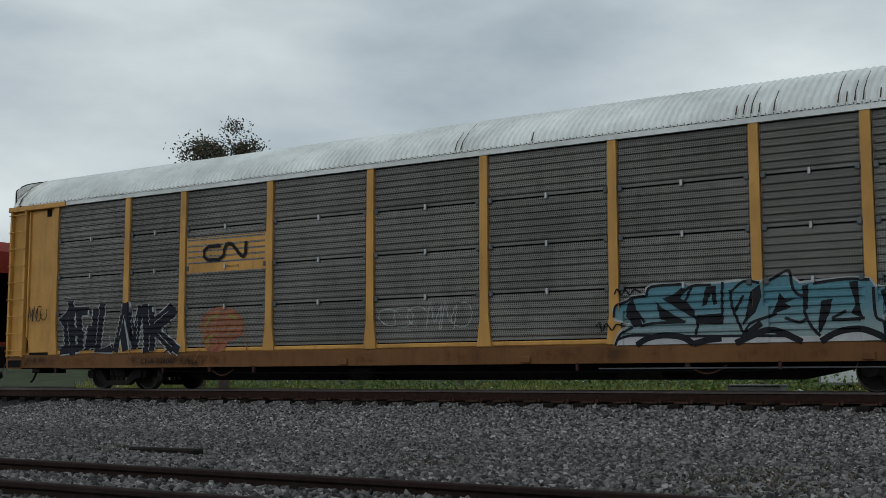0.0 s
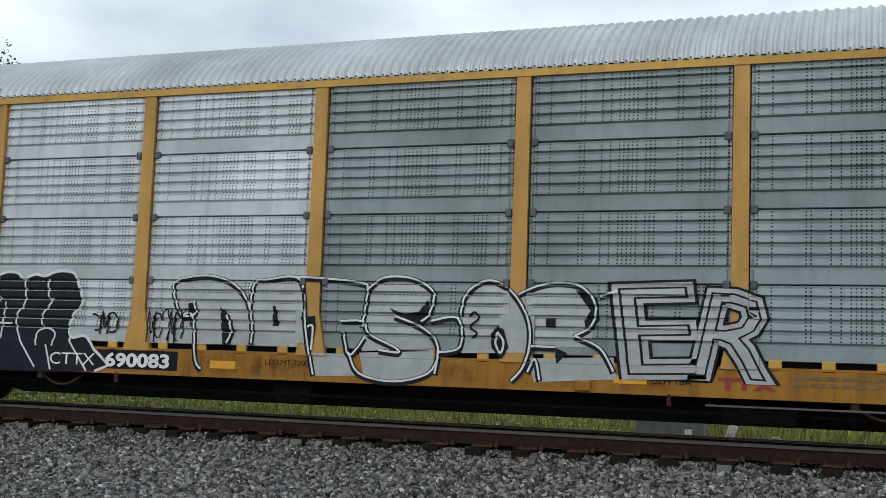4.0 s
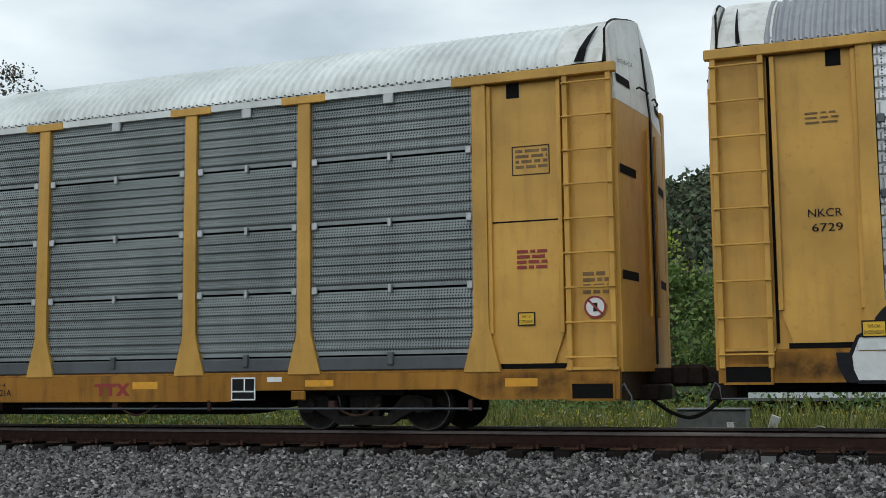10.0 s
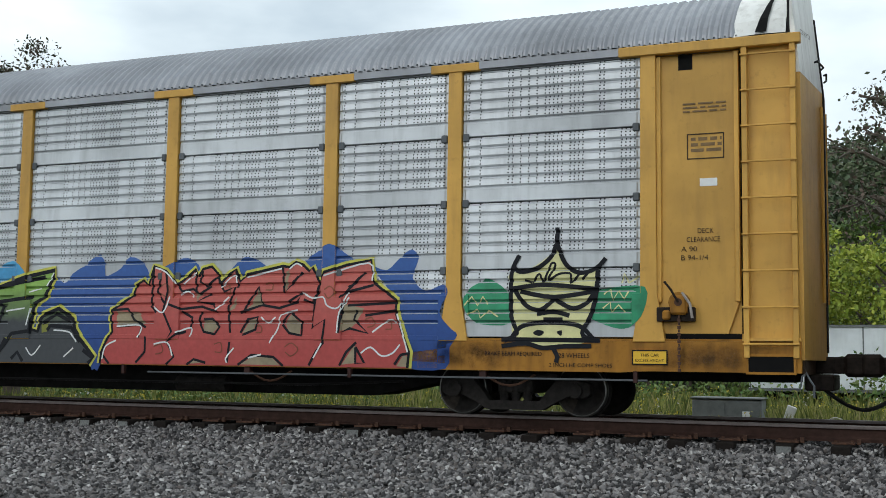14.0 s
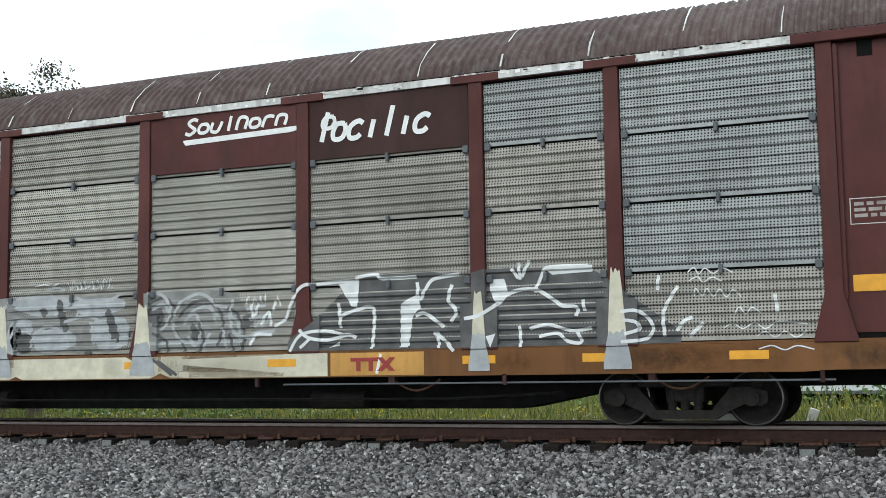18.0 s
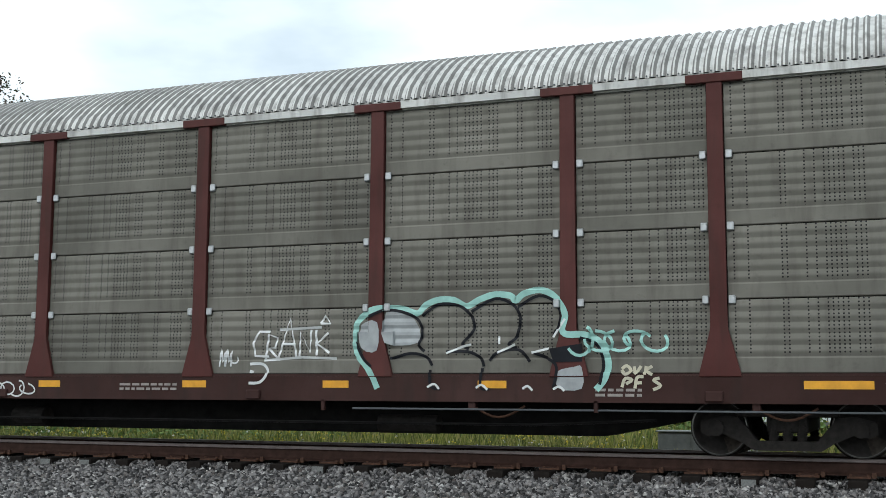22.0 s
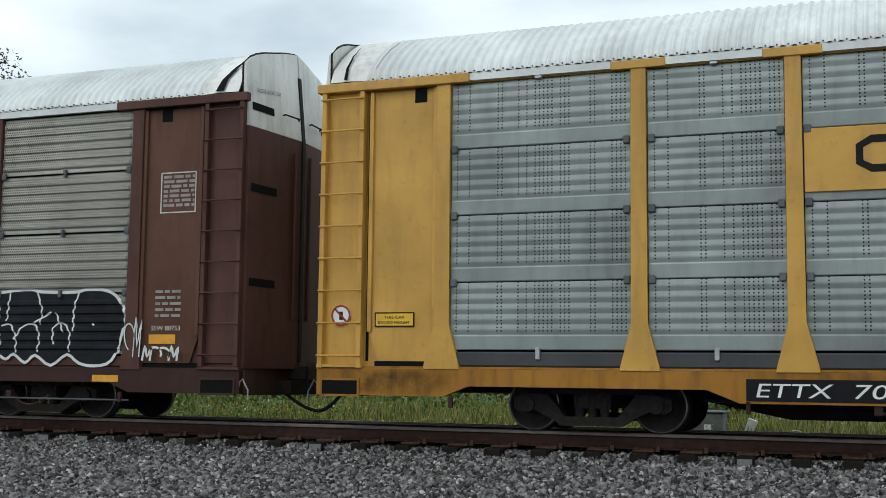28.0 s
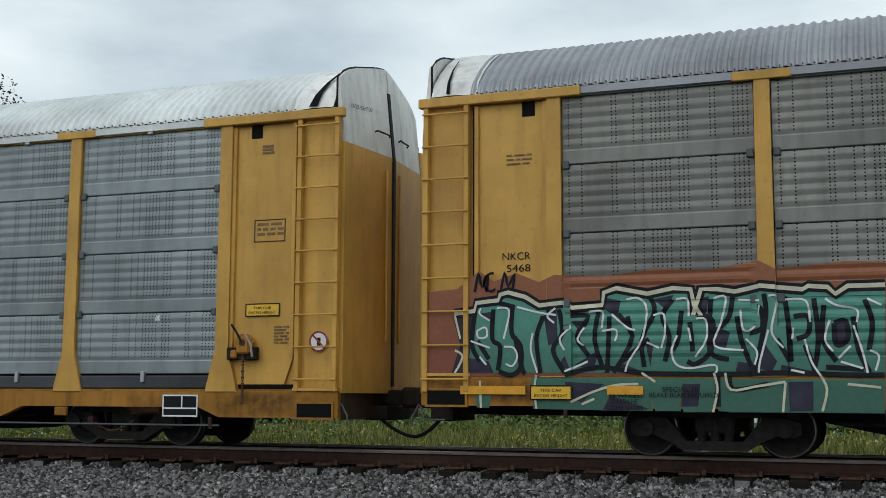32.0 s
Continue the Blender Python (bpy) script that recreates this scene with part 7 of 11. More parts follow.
# fourth car: bright panels and long mural
c4 = add_car(3, "yellow auto-carrier with bright silver panels under a green and red mural", body=YELLOW, sill=YELLOW_SILL, end_slots=None, panel=P_HOLE_BRIGHT, kind="punch", roof=ROOF_GREY, flash=ROOF_GREY, chord=ROOF_GREY,
             rub=False, sill_z=(0.97, 1.37), panel_z=(1.41, 5.07), arch=False, flare=0.42, special={(1, 2): P_HOLE_BLUE, (1, 3): P_HOLE_BLUE}, brackets=())
WHITE_BOX = (1.4, 6.67, 0.98, 2.4)
patches(c4, WHITE_BOX, [[(4.3, 0.8), (3.2, 11.2), (3, 22.7), (3.9, 31.3), (4.8, 38.7), (7.5, 44.2), (11.6, 47.3), (12.5, 53.5), (11.6, 61), (12.9, 70.1), (15.5, 74.9), (19.9, 77.8), (24.3, 77.7), (27.7, 73.9), (29.8, 69.7), (32, 73.9), (36.2, 76.1), (39.6, 74.6), (42.4, 69.7), (45.4, 73.2), (48.7, 77.2), (52.8, 78.3), (56.8, 75.5), (59.2, 71.9), (61.6, 75.4), (65.6, 79.2), (69.5, 79.2), (72.6, 76.6), (74.9, 73), (76.5, 74.4), (76.5, 79.8), (77.6, 86.6), (79.8, 93.2), (82.7, 95.9), (87.2, 96.8), (91, 93.5), (93.9, 87.8), (96, 80.1), (98.1, 70.4), (98.9, 59.9), (98, 52.2), (95, 47.3), (94.4, 44.8), (96.5, 40.4), (98.6, 34), (99.8, 26.1), (100, 13.3), (99.9, 0.4)]], G_WHITE, 2, False, "white bubble graffiti with thick black outlines")
strokes(c4, WHITE_BOX, [[(4.3, 0.8), (3.2, 11.2), (3, 22.7), (3.9, 31.3), (4.8, 38.7), (7.5, 44.2), (11.6, 47.3), (12.5, 53.5), (11.6, 61), (12.9, 70.1), (15.5, 74.9), (19.9, 77.8), (24.3, 77.7), (27.7, 73.9), (29.8, 69.7), (32, 73.9), (36.2, 76.1), (39.6, 74.6), (42.4, 69.7), (45.4, 73.2), (48.7, 77.2), (52.8, 78.3), (56.8, 75.5), (59.2, 71.9), (61.6, 75.4), (65.6, 79.2), (69.5, 79.2), (72.6, 76.6), (74.9, 73), (76.5, 74.4), (76.5, 79.8), (77.6, 86.6), (79.8, 93.2), (82.7, 95.9), (87.2, 96.8), (91, 93.5), (93.9, 87.8), (96, 80.1), (98.1, 70.4), (98.9, 59.9), (98, 52.2), (95, 47.3), (94.4, 44.8), (96.5, 40.4), (98.6, 34), (99.8, 26.1), (100, 13.3), (99.9, 0.4), (4.3, 0.8)]], 0.045, G_BLACK, 3, False)
patches(c4, WHITE_BOX, [[(72.9, 74.9), (74.2, 84.4), (77.4, 93.1), (81.2, 98.3), (85.8, 99.7), (80.7, 93.6), (77.9, 86.5), (76.5, 78.7), (76.6, 72.3)], [(8.4, 44.1), (8.6, 53.9), (10.2, 61.2), (12.7, 69), (11.6, 59.9), (12.7, 52.3), (11.6, 46.1)], [(-0.1, 25.8), (3.4, 25.6), (3, 11.2), (4.8, 0.8), (1.9, 0.9), (0.3, 13.7)], [(20.1, 35.7), (21.1, 35.6), (21.6, 21.4), (23, 10), (24.9, 0.4), (20.2, 0.4)], [(37, 34.2), (37.8, 34.1), (38.3, 14.7), (39.6, 0.4), (35.9, 0.4), (37.1, 14.8)], [(56, 29.8), (56.5, 24.3), (57.8, 10.7), (59.4, 0.4), (55.9, 0.4)], [(82.6, 32.8), (83.2, 32.8), (83.4, 17), (84.4, 6.5), (85.5, 0.4), (82.2, 0.4)]], G_BLACK, 3, False)
strokes(c4, WHITE_BOX, [[(20.2, 58.3), (20.6, 32.8)], [(29.4, 69.7), (29.8, 60.1), (29.4, 50.6)], [(37, 58.1), (37.3, 31.4)], [(42.4, 69.7), (45.1, 63.9), (46.2, 55.4), (44.8, 48.9), (47, 44.3), (49.4, 36.9), (50.8, 27.5), (51.3, 13.8), (50.6, 0.4)], [(56, 39.6), (56.3, 24.4)], [(59.2, 71.9), (61, 67.3), (61.7, 60.7), (60.7, 53.8), (59.6, 49.6), (62.3, 44.4), (64.6, 37.2), (65.8, 29)], [(72.6, 70.1), (74.9, 61.3), (78.7, 54.4), (82.7, 50.3)], [(82.7, 50.3), (79.4, 45.3), (77.8, 37.5), (77, 30.2)], [(83, 44.4), (83, 27.5)]], 0.045, G_BLACK, 4, True)
strokes(c4, WHITE_BOX, [[(65.1, 66.8), (64.4, 61.5), (65.7, 57.6), (68.7, 62.6), (72.6, 63.7), (76.4, 59.5)], [(67, 49.3), (67.1, 41.8), (68.1, 36.8), (69.3, 43.7), (71.7, 48.3), (73.7, 46.5)], [(15.9, 90.4), (16.8, 78.8), (17.8, 67.2), (18.9, 72.8), (19.6, 62.4), (20.6, 71.4)], [(21.8, 72.4), (22.2, 61)], [(24.1, 73.2), (24.2, 52.2)], [(21.8, 66.7), (24.3, 66.4)], [(54.1, 69.3), (51.1, 65.9), (49, 59), (51.9, 56.4), (54.6, 51.7), (54.3, 45.2), (51.1, 46.6)], [(49.8, 73.2), (50.6, 41.2)], [(51.5, 73), (52.5, 42.1)]], 0.022, G_BLACK, 4, True)
strokes(c4, WHITE_BOX, [[(82.2, 88.5), (84.2, 89.8)], [(83.4, 88.3), (82.8, 80.5), (84.9, 81.2)], [(86.1, 89.5), (85.3, 80.1), (87.1, 80.9)], [(87.6, 89.3), (90.2, 89.9)], [(89, 89.1), (88.2, 78.6)], [(87.7, 12.5), (89.3, 22.9), (90.1, 12.4), (91.6, 24.2)], [(93.1, 22.5), (91.9, 19), (93, 13.7)], [(94.1, 22.5), (93.7, 10.1)], [(94.1, 22.5), (97.1, 23.8)], [(91.9, 13.3), (95.1, 14.1)]], 0.022, G_BLACK, 4, False)
words(c4, "NKCR", 1.14, 3.00, 0.10, BLACK_PAINT, -1.452, width=0.40)
words(c4, "6729", 1.18, 2.82, 0.10, BLACK_PAINT, -1.452, width=0.36)
flat(c4, 6.75, 9.35, 1.02, 1.28, BLACK_PAINT, "number_board", "black board with white car number")
letters(c4, "TTGX", 6.84, 1.06, 0.18, WHITE_PAINT, width=0.95, y=-1.508)
letters(c4, "702112", 8.08, 1.06, 0.18, WHITE_PAINT, width=1.2, y=-1.508)
words(c4, "ALL MY", 7.72, 1.84, 0.11, G_WHITE, -1.497, width=0.5)
words(c4, "FRIENDS", 7.55, 1.67, 0.11, G_WHITE, -1.497, width=0.75)
words(c4, "ARE TOYS", 7.50, 1.50, 0.11, G_WHITE, -1.497, width=0.8)
SKYBLUE_BOX = (8.83, 16.59, 1.0, 2.69)
patches(c4, SKYBLUE_BOX, [[(0, 12.8), (0.5, 50.3), (3.3, 62.6), (6.9, 62.4), (7.7, 82.2), (9.6, 87), (12.7, 79.7), (14.6, 82.5), (17.4, 73.8), (19.2, 59), (20.4, 26.4), (13, 28.5), (3.6, 12.8)], [(33.5, 73.7), (34.8, 85.5), (37.4, 88.5), (39.9, 93.9), (42.2, 85.6), (38.6, 70.4), (35.7, 67.8)], [(58.4, 80.4), (60.2, 93.9), (62.3, 100), (64.4, 90.6), (66.6, 85.8), (63, 73), (62.3, 61.8)], [(69.9, 79.1), (72.2, 88.6), (76.3, 95.7), (79, 88.6), (79.7, 78.8), (72.7, 68.9)]], G_CYAN, 0, True)
patches(c4, SKYBLUE_BOX, [[(2.4, 12.8), (6, 37.6), (12.2, 59.5), (19.2, 56.6), (20.4, 26.4), (13, 28.5)]], G_BLUE, 1, True)
patches(c4, SKYBLUE_BOX, [[(86.6, 82.4), (90, 73.3), (91.9, 81.7), (94.8, 88.6), (99.9, 94.3), (100, -0.1), (96.8, 1.5), (93.2, 30.2), (89, 49.2), (84.3, 38.3), (82.3, 29.7), (82.7, 54.4), (85.6, 60.7)]], G_BLUE, 1, True)
DEEPBLUE_BOX = (16.37, 22.55, 0.98, 2.74)
patches(c4, DEEPBLUE_BOX, [[(0.3, 73.1), (4.5, 77.3), (8.6, 84.1), (11.3, 93.6), (15.6, 87.5), (17.8, 68.5), (13.4, 59.1), (6.5, 46.1), (6.3, 27.6), (3.3, 1.1), (0, 0.3)], [(20.5, 79.6), (24.7, 88), (28.6, 91.5), (32.2, 81.7), (27.3, 70.4), (25.5, 68.4)], [(40.5, 75.9), (42.6, 86.3), (45.7, 91.1), (50.2, 84.4), (50.8, 78.1), (43.8, 69.4)], [(60.5, 82.7), (64.3, 93.4), (67.8, 100), (71.5, 92.6), (73.9, 84.3), (66.6, 76), (65.4, 67.9)], [(78.9, 79.8), (82.4, 77.5), (85.7, 87.2), (88.5, 93.6), (90.3, 86.7), (88.9, 71.1), (92.1, 60.7), (96.3, 65.5), (97.6, 58.9), (95.7, 43.5), (98.2, 31.9), (100, 26.1), (98.1, 16.6), (97.2, 0.3), (87.7, 0.3), (88.4, 12.5), (84.5, 53.7)]], G_BLUE, 0, True)

GREEN_BOX = (8.92, 16.45, 0.98, 2.53)
strokes(c4, GREEN_BOX, [[(-0, 7.1), (1.2, 18), (2.7, 34.2), (3.4, 42.3), (7, 48.7), (13, 58), (13.2, 47.3), (12.2, 34), (14.2, 33.9), (19.9, 28), (19.2, 41.7), (18.6, 57.7), (18.2, 81.6), (21.8, 95.6), (23.4, 89), (26.2, 82.4), (27.7, 91.2), (30.5, 100.3), (31.9, 93.3), (35.6, 77.3), (37.4, 79.7), (40.9, 92.2), (44.4, 96.9), (47.3, 93.9), (50.2, 84.4), (52.4, 90.7)]], 0.15, G_YELLOW, 3, False)
strokes(c4, GREEN_BOX, [[(52.4, 90.7), (55.3, 95.4), (57.5, 96.1), (58.6, 90), (61.4, 74.7), (63.2, 68.6), (63.6, 82), (66.8, 93.9), (69, 90.2), (73.7, 77.4), (77.4, 82.8), (82.5, 89.4), (89.1, 94.8), (88.6, 86.3), (86.7, 67.5), (84, 60.6), (83.5, 46.4), (83, 34.6), (85, 32.2), (85.7, 44), (86.5, 48.6), (90.5, 55.5), (94.4, 44.5), (94.8, 34.3), (96.3, 25), (100, 6.6), (98.6, 0.3)]], 0.15, G_YELLOW, 3, False)
patches(c4, GREEN_BOX, [[(-0, 7.1), (1.2, 18), (2.7, 34.2), (3.4, 42.3), (7, 48.7), (13, 58), (13.2, 47.3), (12.2, 34), (14.2, 33.9), (19.9, 28), (19.2, 41.7), (18.6, 57.7), (18.2, 81.6), (21.8, 95.6), (23.4, 89), (26.2, 82.4), (27.7, 91.2), (30.5, 100.3), (31.9, 93.3), (35.6, 77.3), (37.4, 79.7), (40.9, 92.2), (44.4, 96.9), (47.3, 93.9), (50.2, 84.4), (52.4, 90.7), (55.3, 95.4), (57.5, 96.1), (58.6, 90), (61.4, 74.7), (63.2, 68.6), (63.6, 82), (66.8, 93.9), (69, 90.2), (73.7, 77.4), (77.4, 82.8), (82.5, 89.4), (89.1, 94.8), (88.6, 86.3), (86.7, 67.5), (84, 60.6), (83.5, 46.4), (83, 34.6), (85, 32.2), (85.7, 44), (86.5, 48.6), (90.5, 55.5), (94.4, 44.5), (94.8, 34.3), (96.3, 25), (100, 6.6), (98.6, 0.3), (97.1, 0.3), (0.1, 0.3)]], G_GREEN, 4, False, "green and grey wildstyle graffiti with olive shading")
patches(c4, GREEN_BOX, [[(19, 76.2), (22.1, 84.9), (22.9, 33.7), (20.1, 29.6)], [(26.9, 69.2), (30.1, 89.3), (30.2, 60.6), (28.4, 57)], [(36.9, 77.1), (38.6, 81.1), (38.2, 61.6), (36.5, 48.8)], [(42.9, 40.8), (44.7, 58.5), (45.7, 43.3), (44.3, 35.7)], [(57.9, 29.4), (60.6, 32.3), (62, 5.8), (60.6, 0.3)], [(74.7, 11.8), (76.5, 26.2), (78.6, 27.1)], [(63.9, 80.4), (66.6, 86.5), (66.4, 71.8), (64.1, 69.5)], [(86, 39.2), (88, 46.2), (87.5, 32.1), (86.1, 30.7)], [(28.5, 36.2), (30.1, 31), (31.6, 7.7), (30.4, 5.1)]], G_OLIVE, 5, False)
strokes(c4, GREEN_BOX, [[(-0, 7.1), (1.2, 18), (2.7, 34.2), (3.4, 42.3), (7, 48.7), (13, 58), (13.2, 47.3), (12.2, 34), (14.2, 33.9), (19.9, 28), (19.2, 41.7), (18.6, 57.7), (18.2, 81.6), (21.8, 95.6), (23.4, 89), (26.2, 82.4), (27.7, 91.2), (30.5, 100.3), (31.9, 93.3), (35.6, 77.3), (37.4, 79.7), (40.9, 92.2), (44.4, 96.9), (47.3, 93.9), (50.2, 84.4), (52.4, 90.7)]], 0.065, G_BLACK, 6, False)
strokes(c4, GREEN_BOX, [[(52.4, 90.7), (55.3, 95.4), (57.5, 96.1), (58.6, 90), (61.4, 74.7), (63.2, 68.6), (63.6, 82), (66.8, 93.9), (69, 90.2), (73.7, 77.4), (77.4, 82.8), (82.5, 89.4), (89.1, 94.8), (88.6, 86.3), (86.7, 67.5), (84, 60.6), (83.5, 46.4), (83, 34.6), (85, 32.2), (85.7, 44), (86.5, 48.6), (90.5, 55.5), (94.4, 44.5), (94.8, 34.3), (96.3, 25), (100, 6.6), (98.6, 0.3)]], 0.065, G_BLACK, 6, False)
strokes(c4, GREEN_BOX, [[(21.8, 95.6), (22.4, 75.9), (23, 29)], [(22.1, 93.4), (25.3, 78.3), (29.1, 46.6), (30.4, 25.8), (31.9, 12.9)], [(26.5, 80.8), (29, 57), (29.7, 41.3)], [(26.2, 82.4), (27, 57.1), (28.5, 25.8), (30.7, 0.3)], [(30.5, 98.7), (32.2, 80.2), (35.9, 63.3)], [(35.6, 77.3), (36.3, 46.2), (39.9, 28.2), (42.3, 19.5), (39.4, 0.3)], [(37.4, 79.7), (36.9, 59.1), (35.7, 41.1)], [(40.9, 92.2), (41.6, 66.4), (43.6, 62.7), (43.9, 45.9), (42.8, 24.6)], [(39.2, 63), (43.3, 71.4), (46.4, 69.6)], [(44.7, 63.6), (42.2, 39.9)], [(50.2, 84.4), (50, 55.7), (50.8, 40.5), (53.1, 23), (55.4, 10.6), (52.8, 0.3)], [(52.5, 88.2), (52.7, 65.5), (55.9, 55.3)]], 0.06, G_BLACK, 6, False)
strokes(c4, GREEN_BOX, [[(57.5, 95.1), (60.3, 69.9), (64.7, 54.7)], [(56.4, 54.3), (58.1, 45.2), (66.8, 51.7), (70, 44.7)], [(63.6, 69.6), (67.9, 69.2), (72.1, 61.5), (75.8, 63.7), (83.5, 67.3)]], 0.06, G_BLACK, 6, False)
strokes(c4, GREEN_BOX, [[(73.7, 77.4), (86.6, 88)], [(75.8, 58.9), (74.7, 44.5), (72.6, 34.9), (72.1, 24.3)], [(70, 42.3), (71.1, 20.4), (72.6, 6), (74, 0.3)], [(64.7, 35.1), (65.2, 0.3)], [(58.7, 32.8), (59.8, 10.7), (60.6, 0.3)], [(74.7, 9.9), (78.4, 30), (83.2, 32.7)], [(74.7, 9.9), (76.5, 25.2)], [(84, 60.6), (82.9, 29.9)], [(86.3, 40.2), (90, 49.9), (93.6, 42.7)], [(87.5, 33.5), (88.5, 38.2), (93.9, 36.1), (96.4, 21.7)], [(97.2, 13.5), (100, 5.3)], [(3.5, 41.2), (11.5, 48.5), (7.1, 30.3), (1.2, 15.3)], [(5.7, 36.8), (12.2, 42)], [(11.7, 4.7), (14.9, 15.3), (18.1, 4.8)], [(78.3, 3.8), (79.9, 10.9), (81.4, 1.5)], [(58.1, 23), (57, 5.7), (58.1, 0.3)]], 0.06, G_BLACK, 6, False)
strokes(c4, GREEN_BOX, [[(65.7, 62), (75.3, 59.9)]], 0.06, G_BLACK, 6, False)
strokes(c4, GREEN_BOX, [[(3.8, 29.3), (7.1, 26), (10.3, 30.3)], [(7.7, 35.7), (10.9, 41)], [(11.5, 7.3), (14.3, 0.5), (18.3, 10.1)], [(19.3, 22.2), (21.4, 14.3)], [(24.5, 59.9), (26.6, 42.5), (28.1, 41.4)], [(22.7, 92.3), (22.5, 82.8)], [(33.2, 87.9), (34.4, 67), (35.1, 55.6)], [(31.1, 94.4), (31.5, 81.8)], [(39.6, 55.3), (42.7, 61.2), (42.4, 44.9)], [(46.2, 46.8), (48.6, 39.6), (50.5, 34.5)], [(49.1, 76), (49.3, 63.3)], [(52.9, 44.5), (54.8, 52.9), (57, 55.2), (57.6, 62.7)], [(56.7, 86.2), (58.3, 76)], [(45.6, 92.6), (49.3, 83.5)], [(68.7, 82.8), (71.1, 78.7), (69.8, 72.9)], [(70, 56.8), (70.5, 44.7), (72.6, 33.9)], [(60.1, 30.3), (63.6, 21.9), (67, 27.8)], [(83.2, 55.9), (82.2, 38.4)]], 0.024, G_WHITE, 7, True)
strokes(c4, GREEN_BOX, [[(76.3, 53), (81.7, 56.1)], [(88.8, 92), (87.1, 78.4)], [(82.2, 15.7), (83.9, 7.7), (86.1, 18)], [(32.6, 16.5), (34, 6.7), (35.5, 10.3)], [(37.3, 35.9), (39.5, 29.7)], [(89.3, 33.5), (93.4, 31.5), (95.5, 21.7)], [(58.3, 19.5), (59.5, 4.8)], [(36.1, 36), (38.7, 46.1)], [(50.3, 35.6), (50.9, 28)], [(64.7, 54.7), (68.9, 58.4)], [(92.3, 6.5), (94.8, 15.7)], [(43.5, 5.4), (41.4, 0.3)], [(82.5, 72.7), (85.5, 76.2)]], 0.024, G_WHITE, 7, True)

CORAL_BOX = (16.57, 21.83, 0.98, 2.49)
strokes(c4, CORAL_BOX, [[(0.1, 0.3), (0.6, 12.6), (2, 22.9), (4.1, 33.2), (3.5, 46), (3.8, 54.8), (7.2, 61.4), (11.5, 69.9), (12.4, 80.1), (14.8, 85), (16.7, 79.8), (17.4, 88.9), (18.2, 99.1), (22.9, 93.6), (26.5, 80.7), (28.3, 83.1), (32.8, 95.3), (33.6, 87.8), (35.1, 95.1), (38.1, 97.4), (40.3, 89.8), (41.1, 79.8)], [(41.1, 79.8), (44, 89.5), (46.2, 94.2), (47.7, 81.8), (49.9, 89), (54.9, 92.1), (61.3, 96.4), (63.4, 95.2), (65.5, 99.9), (67.6, 97.3), (69.7, 90.9), (70.6, 94.6), (73, 80.1), (74.4, 89.5), (81.2, 96.1), (88.5, 100.1), (89.3, 79.1), (96.1, 62.5), (96, 51), (97.9, 32.7), (100, 14.6), (99.6, 0.3)]], 0.12, G_YELLOW, 3, False)
patches(c4, CORAL_BOX, [[(0.1, 0.3), (0.6, 12.6), (2, 22.9), (4.1, 33.2), (3.5, 46), (3.8, 54.8), (7.2, 61.4), (11.5, 69.9), (12.4, 80.1), (14.8, 85), (16.7, 79.8), (17.4, 88.9), (18.2, 99.1), (22.9, 93.6), (26.5, 80.7), (28.3, 83.1), (32.8, 95.3), (33.6, 87.8), (35.1, 95.1), (38.1, 97.4), (40.3, 89.8), (41.1, 79.8), (44, 89.5), (46.2, 94.2), (47.7, 81.8), (49.9, 89), (54.9, 92.1), (61.3, 96.4), (63.4, 95.2), (65.5, 99.9), (67.6, 97.3), (69.7, 90.9), (70.6, 94.6), (73, 80.1), (74.4, 89.5), (81.2, 96.1), (88.5, 100.1), (89.3, 79.1), (96.1, 62.5), (96, 51), (97.9, 32.7), (100, 14.6), (99.6, 0.3)]], G_RED, 4, False, "coral red wildstyle graffiti with white highlights")
patches(c4, CORAL_BOX, [[(5.6, 53.7), (13.6, 52.4), (15.7, 40.7), (5.6, 39.3)], [(48.4, 51.5), (51.3, 58.2), (53.9, 75.1), (55.4, 60.5)], [(48.8, 32), (51, 44.1), (53.4, 46), (52.3, 34.4)], [(35.9, 44.4), (39.6, 44.8), (40.8, 37.9), (38.9, 31.5), (35.9, 34)], [(62.5, 41.5), (64.4, 50.1), (67.4, 40.5), (67, 31), (63.6, 32.9)], [(80.4, 59.5), (86.6, 55), (84.4, 42.1), (82.6, 36.5), (79.6, 34.2)], [(44, 52.6), (46.8, 68.1), (46.2, 55.9)], [(32.6, 75.3), (34.7, 70.2), (33.5, 62.8)], [(62.3, 90.5), (63.4, 92.8), (62.8, 71.2), (62, 76.1)], [(48.3, 1.5), (52.7, 9.8), (58.3, 9), (61.1, 1)], [(80.2, 2.6), (82.5, 14.3), (84.2, 21.2), (84.3, 4.1)]], G_KHAKI, 5, False)
patches(c4, CORAL_BOX, [[(31.4, 1.4), (33.2, 4.9), (35.9, 2.5)], [(96.4, 1.8), (98.4, 12.3), (99.8, 10.1), (99.4, 1)]], G_KHAKI, 5, False)
